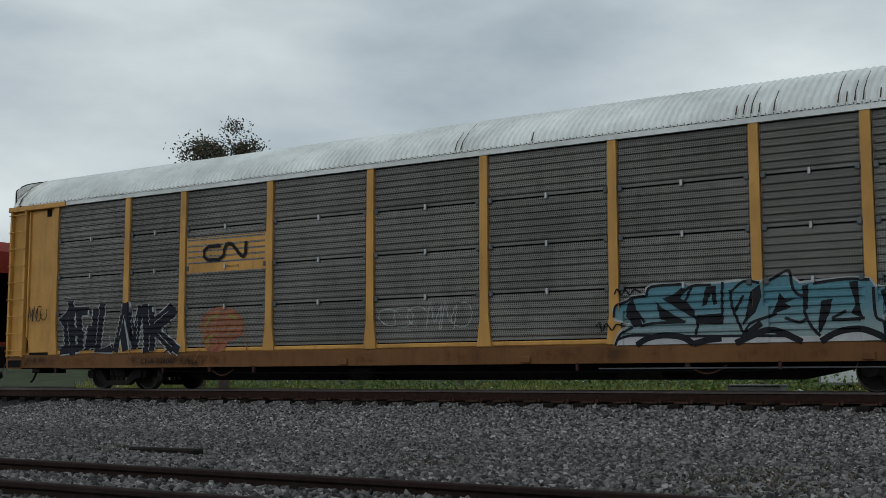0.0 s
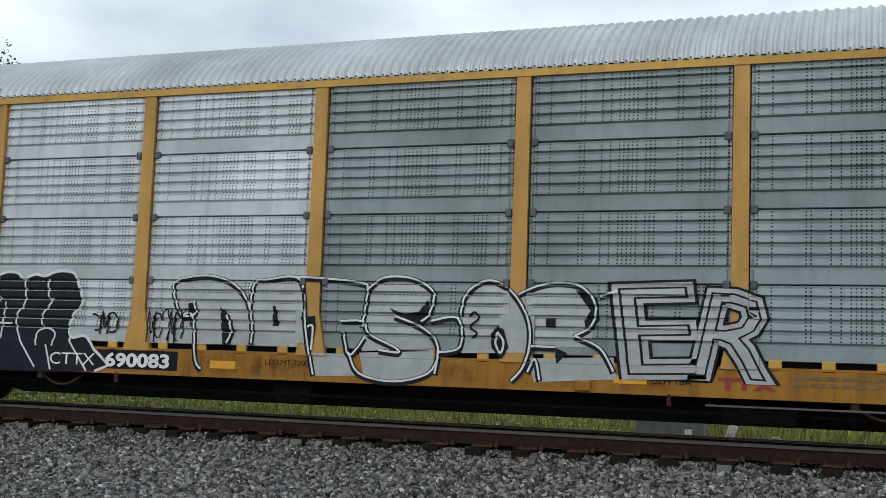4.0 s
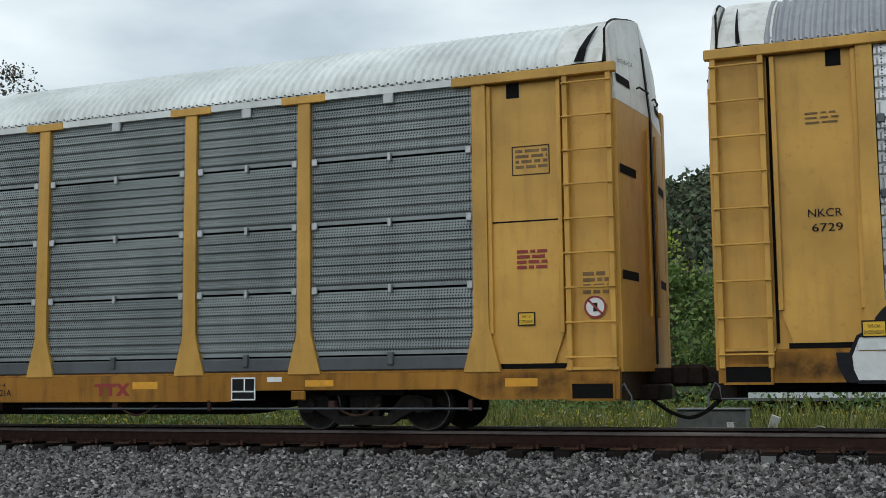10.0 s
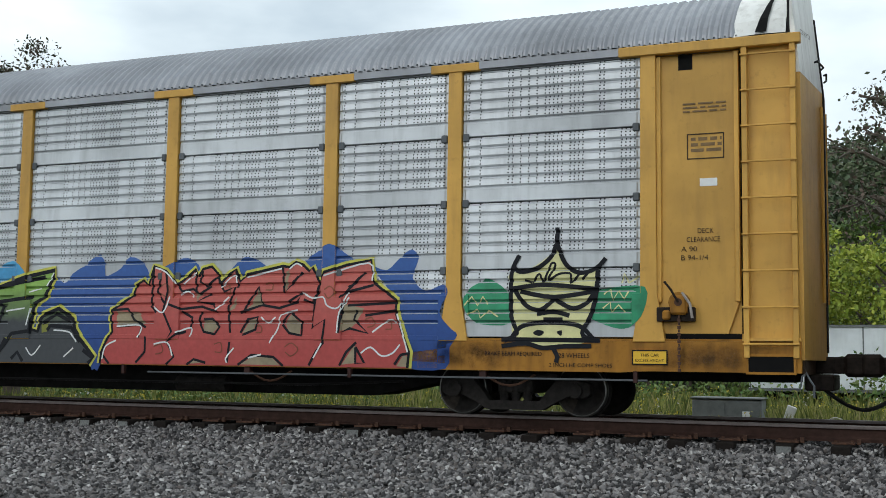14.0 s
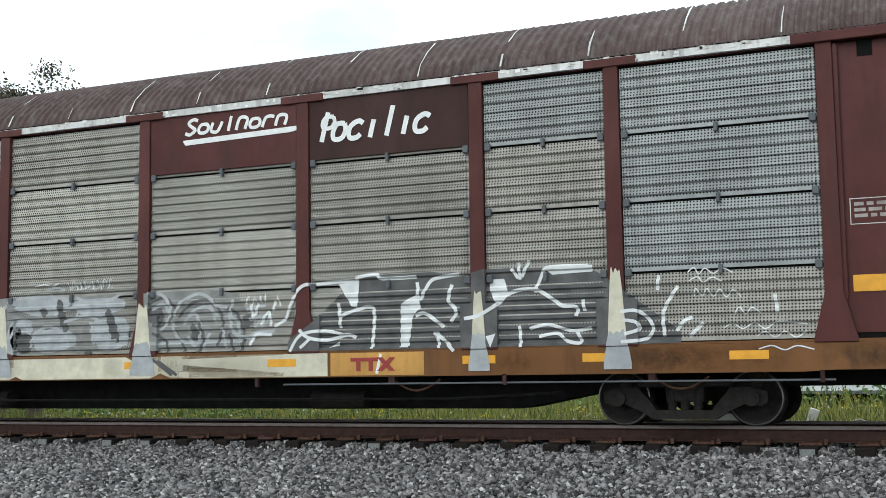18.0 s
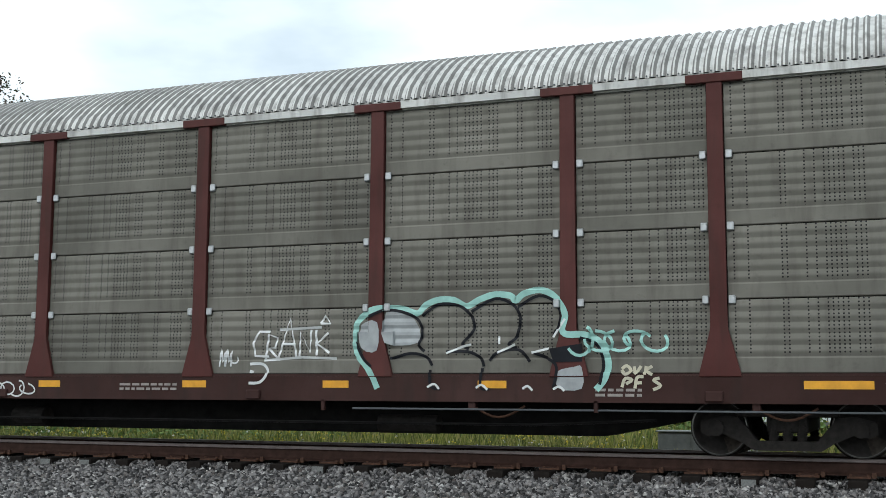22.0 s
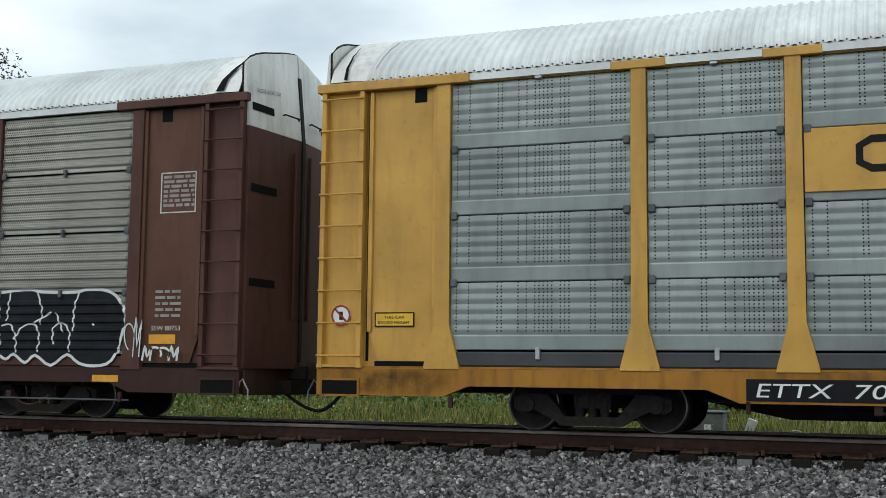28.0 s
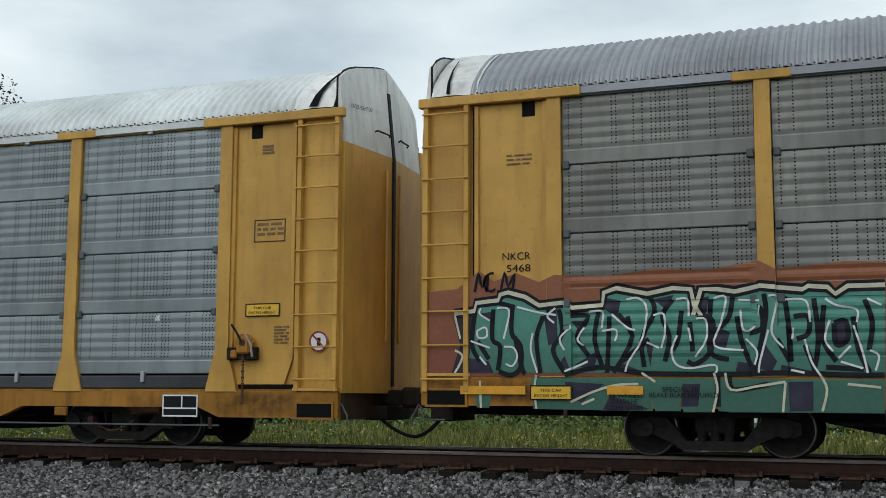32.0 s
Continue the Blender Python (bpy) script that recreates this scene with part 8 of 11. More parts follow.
strokes(c4, CORAL_BOX, [[(0.1, 0.3), (0.6, 12.6), (2, 22.9), (4.1, 33.2), (3.5, 46), (3.8, 54.8), (7.2, 61.4), (11.5, 69.9), (12.4, 80.1), (14.8, 85), (16.7, 79.8), (17.4, 88.9), (18.2, 99.1), (22.9, 93.6), (26.5, 80.7), (28.3, 83.1), (32.8, 95.3), (33.6, 87.8), (35.1, 95.1), (38.1, 97.4), (40.3, 89.8), (41.1, 79.8)], [(41.1, 79.8), (44, 89.5), (46.2, 94.2), (47.7, 81.8), (49.9, 89), (54.9, 92.1), (61.3, 96.4), (63.4, 95.2), (65.5, 99.9), (67.6, 97.3), (69.7, 90.9), (70.6, 94.6), (73, 80.1), (74.4, 89.5), (81.2, 96.1), (88.5, 100.1), (89.3, 79.1), (96.1, 62.5), (96, 51), (97.9, 32.7), (100, 14.6), (99.6, 0.3)]], 0.04, G_BLACK, 6, False)
strokes(c4, CORAL_BOX, [[(18.2, 98.1), (17.8, 58.4), (19.9, 52.3)], [(21.3, 93.7), (19.8, 73.5), (22.9, 60.7)], [(22.9, 93.6), (23.7, 73.3), (22.2, 53.2), (25.3, 33.1), (23, 22.1), (26.8, 30.6), (29.9, 33.1)], [(26.5, 80.7), (28.3, 73.1), (32.1, 75.4), (34.4, 70.3), (38.1, 77.5)], [(32.8, 93.8), (33.2, 71.8)], [(35.1, 93.6), (34.4, 82.7), (36.6, 77.6), (40.3, 87.3)], [(23.7, 60.7), (28.3, 55.5), (35.1, 57.8), (40.3, 52.7), (38.9, 60.1), (33.6, 62.8), (38.1, 70.1)], [(28.3, 53), (32.1, 46.9), (31.4, 35.5)], [(35.1, 52.8), (34.4, 42.9), (35.9, 33), (39.6, 30.6), (41.2, 37.9), (38.9, 45.8), (35.9, 45.4)], [(41.1, 79.8), (42.6, 72.3), (46.2, 77), (44, 57.5), (44.7, 32)]], 0.038, G_BLACK, 6, False)
strokes(c4, CORAL_BOX, [[(46.2, 92.8), (47, 76)], [(47.7, 51.5), (55.1, 59), (53.9, 76.5), (50.1, 59.7), (49.1, 51.4)], [(48.1, 32), (50.5, 45.1), (53.7, 47.4), (53, 35.4), (48.8, 30.1)], [(54.9, 59), (60.5, 55.9), (66.1, 61.5), (67.8, 70.9), (63.3, 61.6)]], 0.038, G_BLACK, 6, False)
strokes(c4, CORAL_BOX, [[(61.3, 95.4), (62, 70.3), (64.8, 80.7), (67.6, 90.1)], [(61.6, 41.5), (64, 52), (67.7, 42.4), (67.6, 29.6), (63.7, 31.9), (61.6, 40.1)], [(68.2, 63.8), (70.9, 60.3), (72.3, 70.7), (73, 80.1)], [(73, 80.1), (71.6, 56.5), (70.9, 36.6), (75, 44.6), (74.2, 22.5)], [(79.1, 65.6), (81.1, 70.2), (86.7, 88.6), (81.8, 74.9), (85.1, 84)], [(81.1, 70.2), (89.3, 76.7)], [(80.4, 60.9), (79, 31.9), (82.3, 36.5), (87.8, 31.9), (83.7, 44.4), (84.5, 53.7)], [(87, 48.5), (96.2, 52.9)], [(81.7, 58), (96.2, 60.2)], [(3.8, 54.8), (9.6, 56.1), (12, 44.8), (16, 37.2)], [(5.6, 38.3), (14.4, 40.2), (13.6, 27)], [(0.1, 12.6), (3.4, 0.3)]], 0.038, G_BLACK, 6, False)
strokes(c4, CORAL_BOX, [[(23.8, 22.1), (26.1, 8.1), (23.5, 0.3)], [(44.7, 23.2), (44, 2.8)], [(47.6, 1), (51.9, 10.7), (59, 9), (62.1, 0.5)], [(30.6, 0.4), (32.9, 5.9), (36.9, 2.5)], [(70.1, 1.3), (72.2, 14), (74.5, 23.5)], [(79.5, 1.7), (81.5, 14.2), (84.5, 23.5)], [(84.3, 18.9), (84.3, 4.1), (87, 4.2), (84.3, 18.9)], [(16, 28.1), (16, 12.9), (12.9, 1.7)], [(95.8, 3.2), (97.7, 12.3), (100, 13.7)]], 0.038, G_BLACK, 6, False)
strokes(c4, CORAL_BOX, [[(18.7, 97.5), (22.9, 92.6), (26.2, 80.7)], [(18.8, 58.4), (22.2, 52.2), (24.5, 68.2)], [(27.5, 69.6), (30.6, 72.9), (32.4, 66.9)], [(28.8, 80.1), (33, 91.8)], [(41.5, 76.3), (45.6, 88.4), (46.7, 80.9)], [(39.6, 54.7), (41.8, 60), (44.2, 67.3)], [(49.9, 86.1), (61, 94)], [(54.8, 47.4), (57, 41.6), (59.4, 47.3)], [(57.6, 22.4), (60.2, 36.7), (61.2, 49.2), (66.4, 53.8)], [(67.5, 70.9), (70.9, 65.1), (74.4, 65.8), (75.7, 57.8), (79, 55.8), (81.8, 70.2)], [(74.4, 86.2), (87.8, 97.4), (88.9, 80.5)], [(78.7, 31.9), (79.4, 51.5), (82.1, 65.5)], [(96.3, 50.1), (98.8, 23.7), (99.6, 14.6)], [(85.9, 13.4), (88.8, 19), (92, 11.2), (95.2, 13.6), (97.4, 21.8)]], 0.024, G_WHITE, 7, True)
strokes(c4, CORAL_BOX, [[(73.9, 22.5), (71.5, 8.4)], [(46.2, 17.4), (43.7, 7.6), (44, 2.8)], [(50.9, 7.8), (55.1, 11.3)], [(26.5, 32.1), (31.7, 37), (31.4, 28.1)], [(5.6, 38.3), (14.1, 39.2), (13.2, 27)], [(63.4, 93.3), (65.5, 98.4), (67.3, 95.9)], [(89.1, 32.8), (94.1, 44.2), (96, 41.9)], [(19.1, 20.5), (23.8, 22.1), (25.6, 9.1)], [(0.9, 4.9), (2, 17.8), (5.7, 23.9)]], 0.024, G_WHITE, 7, True)
strokes(c4, CORAL_BOX, [[(21.4, 78.5), (22.9, 80.9), (24.5, 75.8), (23.4, 68.3), (21.5, 70.9)], [(42.6, 76.2), (44, 78.1), (44.5, 71.2), (42.7, 69.8)], [(55.6, 78.9), (57.7, 80.2), (58.2, 73.9), (56, 73.5)], [(74.7, 72.9), (76.4, 76.1), (77.8, 70.4), (76, 64.8), (74.8, 69.6)], [(86.9, 44.4), (88.9, 46.6), (89.7, 39.7), (87.6, 37.4)], [(92.8, 41), (94.3, 42.8), (94.8, 36.4), (93, 35.5)], [(62.5, 18.6), (64.6, 22.4), (66.7, 16.3), (64.6, 10.1), (62.7, 13.9)], [(52.7, 37.8), (54.6, 38.7), (54.8, 32.9), (53, 32.5)], [(39.6, 20.7), (41.8, 22.2), (42.1, 13.4), (39.9, 13.4)], [(19.1, 18), (21.5, 20.5), (22.2, 13), (19.8, 10.5)]], 0.02, G_RUSTRED, 6, True)

CROWN_BOX = (22.63, 25.13, 1.09, 2.87)
patches(c4, CROWN_BOX, [[(-0.1, 44.9), (3.1, 54.7), (9.6, 59.8), (14.8, 62.3), (25.9, 51), (27.6, 29.3), (9.8, 28), (3.2, 34.1)], [(72.1, 50.3), (81.8, 54.3), (100.2, 54.8), (99.6, 37.7), (93.6, 27.2), (86.2, 24.7), (75.8, 29.2), (71.5, 33.8)]], G_EMERALD, 0, True)
patches(c4, CROWN_BOX, [[(27.4, 69.3), (35.4, 66.9), (44.9, 75.1), (52.7, 83.3), (57.4, 72.7), (66.6, 66.2), (74.6, 68), (72.7, 50.3), (71.2, 33.8), (66.7, 21.4), (73.3, 16.5), (57.5, 10.6), (45.1, 12.1), (31.8, 16.2), (27.7, 22.5), (27.5, 46.7), (25.8, 63.7)]], G_LEMON, 2, False, "pale yellow crowned mask graffiti in thick black lines")
strokes(c4, CROWN_BOX, [[(31.9, 79.8), (29, 72.2), (27.5, 63.7), (27.6, 34), (30.8, 21.3), (23.8, 15.7)], [(28.4, 72.2), (32.2, 67.4), (41.8, 69.7), (49.6, 78), (52.7, 88.4), (53.3, 99.8)], [(53, 88.4), (57.4, 73.1), (65.1, 65.8), (74.3, 68.9), (79.4, 76.2)], [(75.2, 67.6), (74.3, 50.2), (71.2, 33.8), (66.7, 21.4), (71.8, 16.1)], [(28.5, 54.7), (41.8, 57.1), (52.8, 56.8), (74.3, 53.6)], [(29.1, 54.3), (35.5, 42.4), (43.4, 38.5), (49.7, 44.3), (51.2, 47.2), (54.3, 44.3), (62.1, 39.6), (69.7, 44.1), (74.3, 53.6)], [(32.3, 52.6), (51.2, 48.1), (72.7, 51.9)], [(41.9, 35.6), (51.3, 37.2), (59.9, 34.2)], [(45.6, 31.4), (56.2, 31.3)]], 0.06, G_BLACK, 4, True)
strokes(c4, CROWN_BOX, [[(27, 16.2), (32.4, 25.5), (41.9, 28.9), (57.5, 28.8), (66.7, 25.5), (73.3, 16.1)], [(22.2, 16.6), (76.4, 16.1)], [(22.3, 11.5), (35.6, 13.7), (45.1, 10.5), (57.5, 11.8), (71.8, 12)], [(50.7, 10.9), (53.2, 4.7), (52.6, -0.3)]], 0.06, G_BLACK, 4, True)
strokes(c4, CROWN_BOX, [[(39.6, 58.8), (43.3, 65.5), (45.6, 59.5), (49.6, 72.5), (52.1, 71.6), (48.1, 60.7), (54.3, 65.2), (60.5, 65.1), (60.5, 58.4), (65.4, 64.9)], [(34.8, 61), (39.3, 59.2)], [(66.6, 60.8), (69.7, 64.8)]], 0.03, G_BLACK, 4, True)
patches(c4, CROWN_BOX, [[(39.7, 21.3), (42.5, 23.8), (46, 22.2), (43.5, 19.2)], [(52.8, 22.2), (55.6, 23.4), (55.3, 19.3)]], G_BLACK, 4, True)
strokes(c4, CROWN_BOX, [[(0.9, 42.3), (4.8, 49.1), (8.1, 42.2), (11.3, 49), (14, 43)], [(2.6, 35.8), (8.1, 39.2), (9.8, 32.7), (14.7, 38.3), (19.9, 33.6)], [(78.5, 49.8), (81.8, 53.4), (83.3, 45.6), (86.3, 52.1), (89.2, 46.3), (91.6, 52)], [(77.9, 39.5), (81.8, 44), (82.4, 36.6), (86.3, 41.9), (89.5, 36.5)], [(88.1, 57.8), (89.3, 64.8), (91.6, 57.8)], [(91.9, 57.8), (97, 62.6)]], 0.022, G_LEMON, 3, False)
warning(c4, 24.96, 25.42, 1.07, 1.26, -1.504)
warning(c4, 1.70, 1.98, 1.52, 1.72, -1.53)
boxed_table(c4, 25.67, 26.14, 3.69, 4.02, STENCIL_DARK, 66)
flat(c4, 25.83, 26.05, 3.34, 3.44, WHITE_PAINT, "paper_label", y=-1.446)
words(c4, "DECK", 25.80, 2.74, 0.065, STENCIL_DARK, -1.452, width=0.2)
words(c4, "CLEARANCE", 25.66, 2.63, 0.065, STENCIL_DARK, -1.452, width=0.42)
words(c4, "A 90", 25.59, 2.51, 0.065, STENCIL_DARK, -1.452, width=0.2)
words(c4, "B 94-1/4", 25.59, 2.40, 0.065, STENCIL_DARK, -1.452, width=0.34)
stencil(c4, 25.62, 4.42, 0.55, 3, STENCIL_DARK, 0.02, 0.03, seed=68)
stencil(c4, 1.15, 4.3, 0.4, 3, STENCIL_DARK, 0.02, 0.04, seed=69)
words(c4, "BRAKE BEAM REQUIRED", 22.95, 1.17, 0.055, BLACK_PAINT, -1.504, width=0.8)
words(c4, "28 WHEELS", 23.98, 1.15, 0.06, BLACK_PAINT, -1.504, width=0.42)
words(c4, "2 INCH HE COMP SHOES", 23.85, 1.03, 0.05, BLACK_PAINT, -1.504, width=0.85)

# fifth car: brown, rusty roof
sp_plate = [(15.06, 17.69, 4.20, 5.1, BROWN), (17.91, 20.44, 4.20, 5.1, DARK_SILL)]
c5 = add_car(4, "brown auto-carrier with stained ribbed panels and rusty roof", paint="brown", body=BROWN, sill=ORANGE_SILL, brake=False, brackets=(), panel=P_RIB_OLD, kind="rib", roof=ROOF_RUST, flash=ROOF_PATCHY, chord=BROWN,
             special={(8, 1): P_RIB_LIGHT, (8, 2): P_RIB_LIGHT, (8, 3): P_RIB_LIGHT, (7, 3): P_RIB_LIGHT},
             rub=False, sill_z=(1.04, 1.40), panel_z=(1.44, 5.07), arch=False, end_low=BROWN, hood=ROOF_RUST)
for x0, x1, z0, z1, m_ in sp_plate:
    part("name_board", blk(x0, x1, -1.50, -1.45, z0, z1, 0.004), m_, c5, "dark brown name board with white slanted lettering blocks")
name_shapes(c5, [(WAVE, 1.5), (LOOP, 1), (CUP, 1), (STEM, 1), (ARCHED, 1.2), (LOOP, 1), (HOOK, 1), (ARCHED, 1)], 15.70, 17.55, 4.78, 0.155, 0.052, -1.508)
name_shapes(c5, [(STEM, 1.1), (LOOP, 1), (OPEN_LOOP, 1), (SHORT_STEM, 1), (STEM, 1.1), (SHORT_STEM, 1), (OPEN_LOOP, 1)], 18.0, 19.85, 4.46, 0.27, 0.075, -1.508)
name_shapes(c5, [(LOOP, 1)], 18.10, 18.36, 4.64, 0.20, 0.06, -1.509)
part("name_rule", prism([(15.66, 4.70), (15.72, 4.62), (17.6, 4.66), (17.9, 4.72), (17.9, 4.75)], -1.508, -1.50), WHITE_PAINT, c5)
cloud(c5, 5.2, 8.9, 1.06, 2.42, G_CREAM, 72, 0, 0.25)
rnd_r = random.Random(31)
for i in range(21):
    b, x = bmesh.new(), 0.95 + 1.25 * i
    prof = [(-1.555, 5.22), (-1.45, 5.42), (-1.205, 5.655), (-0.92, 5.86), (-0.6, 6.03)]
    last = None
    for y, z in prof:
        w = rnd_r.uniform(0.004, 0.016)
        row = (b.verts.new((x - w, y, z + 0.03)), b.verts.new((x + w, y, z + 0.03)))
        if last and rnd_r.random() < 0.6:
            b.faces.new((last[0], last[1], row[1], row[0]))
        last = row
    part("roof_seam", b, ROOF_PATCHY, c5, "pale flaking roof seam")
b = bmesh.new()
for i in range(170):
    x, w = rnd_r.uniform(0.8, 26.2), rnd_r.uniform(0.015, 0.06)
    z, h = rnd_r.choice((5.10, 5.14, 5.16)), rnd_r.uniform(0.02, 0.05)
    box(b, x - w, x + w, -1.537, -1.53, z, z + h)
part("flaked_paint", b, WHITE_END, c5, "white flaked paint along the eave")["kind"] = "stuff"
AZURE_BOX = (1.69, 8.21, 1.05, 2.29)
patches(c5, AZURE_BOX, [[(4.9, 80.4), (7.7, 89.6), (8.2, 99.1), (13.2, 100.3), (20.8, 98.1), (27.1, 91.3), (30.7, 98.2), (36.8, 96.2), (41.6, 90.2), (44.5, 97.6), (45.8, 98.7), (48.3, 83.5), (46.8, 60), (49, 27.5), (46.4, 24.6), (46.4, 9.9), (39.1, 12.7), (27.1, 17.4), (17.1, 15.5), (9.6, 21.1), (5, 31.2)]], G_SAGE, 1, False, "pale graffiti with bright blue outlines")
strokes(c5, AZURE_BOX, [[(6.2, 89.2), (3.3, 85), (1.4, 75.7), (2.1, 59.7), (4.7, 55.1), (6.3, 68.9)], [(6, 87.9), (7.5, 56.2), (6.7, 32.4), (10.6, 21.7), (19, 17.4), (21.1, 24.8)], [(8, 86.5), (7.9, 98.5), (13.2, 100.3), (22.3, 96.7), (22.3, 30.9)], [(14.2, 93.3), (18.3, 61.8), (19.1, 24.8), (24.1, 0.4), (25.3, 23.5)], [(22.3, 82.5), (27.1, 90), (31.4, 97.5), (37.4, 93.7), (39.2, 78.5), (37.4, 57.6), (29.8, 51.4), (29, 29.6)], [(38, 84.6), (42.7, 92.5), (44.7, 95.8)], [(45.8, 98.1), (45.1, 83.9), (47.4, 71.8), (50.8, 71.5)], [(48.5, 76.4), (50.3, 88.6), (53.7, 93.5), (56.1, 85.7), (55.4, 71.1), (52, 65.5), (50.2, 62.1)], [(50.2, 62.1), (50.9, 42.1), (49.6, 21.1)]], 0.16, G_WHITE, 2, True)
strokes(c5, AZURE_BOX, [[(24.6, 21.1), (27.7, 24.7), (30.1, 5.4), (32.7, 24.7)], [(36.2, 24.7), (39.1, 15.7), (42.9, 9.3)], [(9, 75), (13.5, 58.4), (11.9, 87.3)], [(31.4, 71.9), (34.6, 81.9), (34.4, 59.6)]], 0.16, G_WHITE, 2, True)
strokes(c5, AZURE_BOX, [[(6.2, 89.2), (3.3, 85), (1.4, 75.7), (2.1, 59.7), (4.7, 55.1), (6.3, 68.9)], [(6, 87.9), (7.5, 56.2), (6.7, 32.4), (10.6, 21.7), (19, 17.4), (21.1, 24.8)], [(8, 86.5), (7.9, 98.5), (13.2, 100.3), (22.3, 96.7), (22.3, 30.9)], [(14.2, 93.3), (18.3, 61.8), (19.1, 24.8), (24.1, 0.4), (25.3, 23.5)], [(22.3, 82.5), (27.1, 90), (31.4, 97.5), (37.4, 93.7), (39.2, 78.5), (37.4, 57.6), (29.8, 51.4), (29, 29.6)], [(38, 84.6), (42.7, 92.5), (44.7, 95.8)], [(45.8, 98.1), (45.1, 83.9), (47.4, 71.8), (50.8, 71.5)], [(48.5, 76.4), (50.3, 88.6), (53.7, 93.5), (56.1, 85.7), (55.4, 71.1), (52, 65.5), (50.2, 62.1)], [(50.2, 62.1), (50.9, 42.1), (49.6, 21.1)]], 0.095, G_SKY, 4, True)
strokes(c5, AZURE_BOX, [[(24.6, 21.1), (27.7, 24.7), (30.1, 5.4), (32.7, 24.7)], [(36.2, 24.7), (39.1, 15.7), (42.9, 9.3)], [(9, 75), (13.5, 58.4), (11.9, 87.3)], [(31.4, 71.9), (34.6, 81.9), (34.4, 59.6)]], 0.095, G_SKY, 4, True)
patches(c5, AZURE_BOX, [[(44.6, 96.4), (45.8, 98.1), (46.9, 83.7), (49.1, 59.9), (49.6, 42.2), (50.3, 23.4), (41.3, 23.5), (42.7, 57.3)]], G_SILVER, 5, False)
patches(c5, AZURE_BOX, [[(41.7, 41.3), (49.7, 41), (50.2, 28.1), (41.4, 28.2)]], G_SOOT, 6, False)
strokes(c5, AZURE_BOX, [[(44.6, 63.1), (44.8, 54.2)], [(46, 61.8), (46, 53)], [(45.3, 69), (45.5, 66)]], 0.035, G_BLACK, 6, False)
patches(c5, AZURE_BOX, [[(54.2, 67.1), (59.8, 64.9), (64.4, 53.1), (64.8, 33.1), (58.1, 36.1), (54.2, 52.5)], [(71.8, 58.4), (75, 66.6), (78.6, 63.6), (80.8, 52.2), (80.1, 40), (71.7, 40.3)], [(78.8, 40), (80.7, 63.4), (88.4, 71.1), (88.9, 62.8), (83.2, 45.4), (81.1, 34.4)], [(89.4, 71), (100, 70.1), (100, 61.4), (93.3, 55.9), (92.8, 34.1), (89.2, 36.9)]], G_PURPLE, 4, False)
patches(c5, AZURE_BOX, [[(76, 73.9), (79.2, 80.3), (89.1, 93.7), (88.6, 84.9), (80.2, 70.7)], [(85, 46.5), (88.3, 51.8), (89.3, 36.9), (86.2, 34.3)], [(97.6, 44.8), (99.9, 53.9), (99.8, 39.3), (98.7, 36.7)], [(62.5, 50.3), (64.7, 53.1), (65, 44.5), (63.3, 41.7)]], G_BLACK, 5, False)
strokes(c5, AZURE_BOX, [[(57.6, 70.9), (59, 75.5), (59.6, 67.9), (58.3, 65.1)], [(63.1, 70.5), (64.5, 73.2), (64.9, 65.7)], [(71.7, 30.1), (73, 35.7), (74, 30.1), (72.7, 26.7)], [(75.4, 30), (76.7, 34.5), (77.4, 27.8), (75.9, 25.5)], [(89.4, 79.3), (90.8, 82.4), (91.4, 75.8), (90, 73.7)], [(95.4, 78.7), (96.8, 82.3), (97.5, 75.7), (95.9, 74.2)], [(54.7, 33.3), (56, 37.3), (56.6, 31.5)], [(65.2, 30.2), (67.4, 33.6), (68.7, 29)], [(91.3, 46.2), (92.3, 59.8), (96.3, 62.2)]], 0.02, G_BLACK, 5, True)
strokes(c5, AZURE_BOX, [[(0.1, 49), (4.4, 29.9)], [(4.1, 50.1), (0.6, 30)], [(0.1, 31.2), (3.6, 24.9)], [(2.2, 50.2), (5.4, 40.6)]], 0.03, G_WHITE, 3, False)
patches(c5, (8.8, 18.2, 1.055, 1.385), [[(0, 0), (1, 100), (30, 100), (31, 70), (33, 100), (62, 100), (63.5, 80), (66, 100), (100, 100), (100, 0), (71, 0), (69, 22), (67, 0), (40, 0), (38.5, 15), (37, 0)]], G_CREAM, 0)
cloud(c5, 17.55, 23.3, 1.42, 2.5, G_SOOT, 76, 0, 0.12)

PALE_BOX = (9.18, 22.16, 1.08, 2.57)
patches(c5, PALE_BOX, [[(1.3, 89.1), (7.1, 89.4), (9.8, 74.8), (10.7, 50.5), (8.4, 28.6), (3.9, 29.1), (1.4, 49)]], G_SAGE, 2, True)
patches(c5, PALE_BOX, [[(0, 57.3), (2.6, 59.2), (3.6, 33.4), (1.8, 31.1), (0.3, 36.2)]], G_PURPLE, 3, True)
patches(c5, PALE_BOX, [[(10.7, 62.5), (12.4, 69.3), (13.5, 60.8), (12.3, 55)], [(15.4, 64.5), (18.7, 66.8), (19.2, 49.1), (17.2, 37.6), (15.7, 46.7)], [(11.5, 43.2), (13.3, 45.3), (13.2, 38.2)], [(12.9, 32.3), (15.5, 33.1), (15.5, 28.4)], [(23.2, 83.2), (26.4, 86.4), (32.7, 86.4), (32.3, 69.5), (27.2, 67.8)], [(33.4, 80.5), (40.2, 83.1), (41.6, 72.8), (36.5, 62.9)], [(27.3, 47.7), (32.7, 52.4), (34.2, 35.3), (28.9, 26.9)], [(36.5, 57.3), (41.6, 61.7), (42, 34.2), (38, 29.2)], [(24.1, 59.8), (27.2, 62), (26.5, 30.6), (23.7, 28.1)]], G_PALE, 2, True)
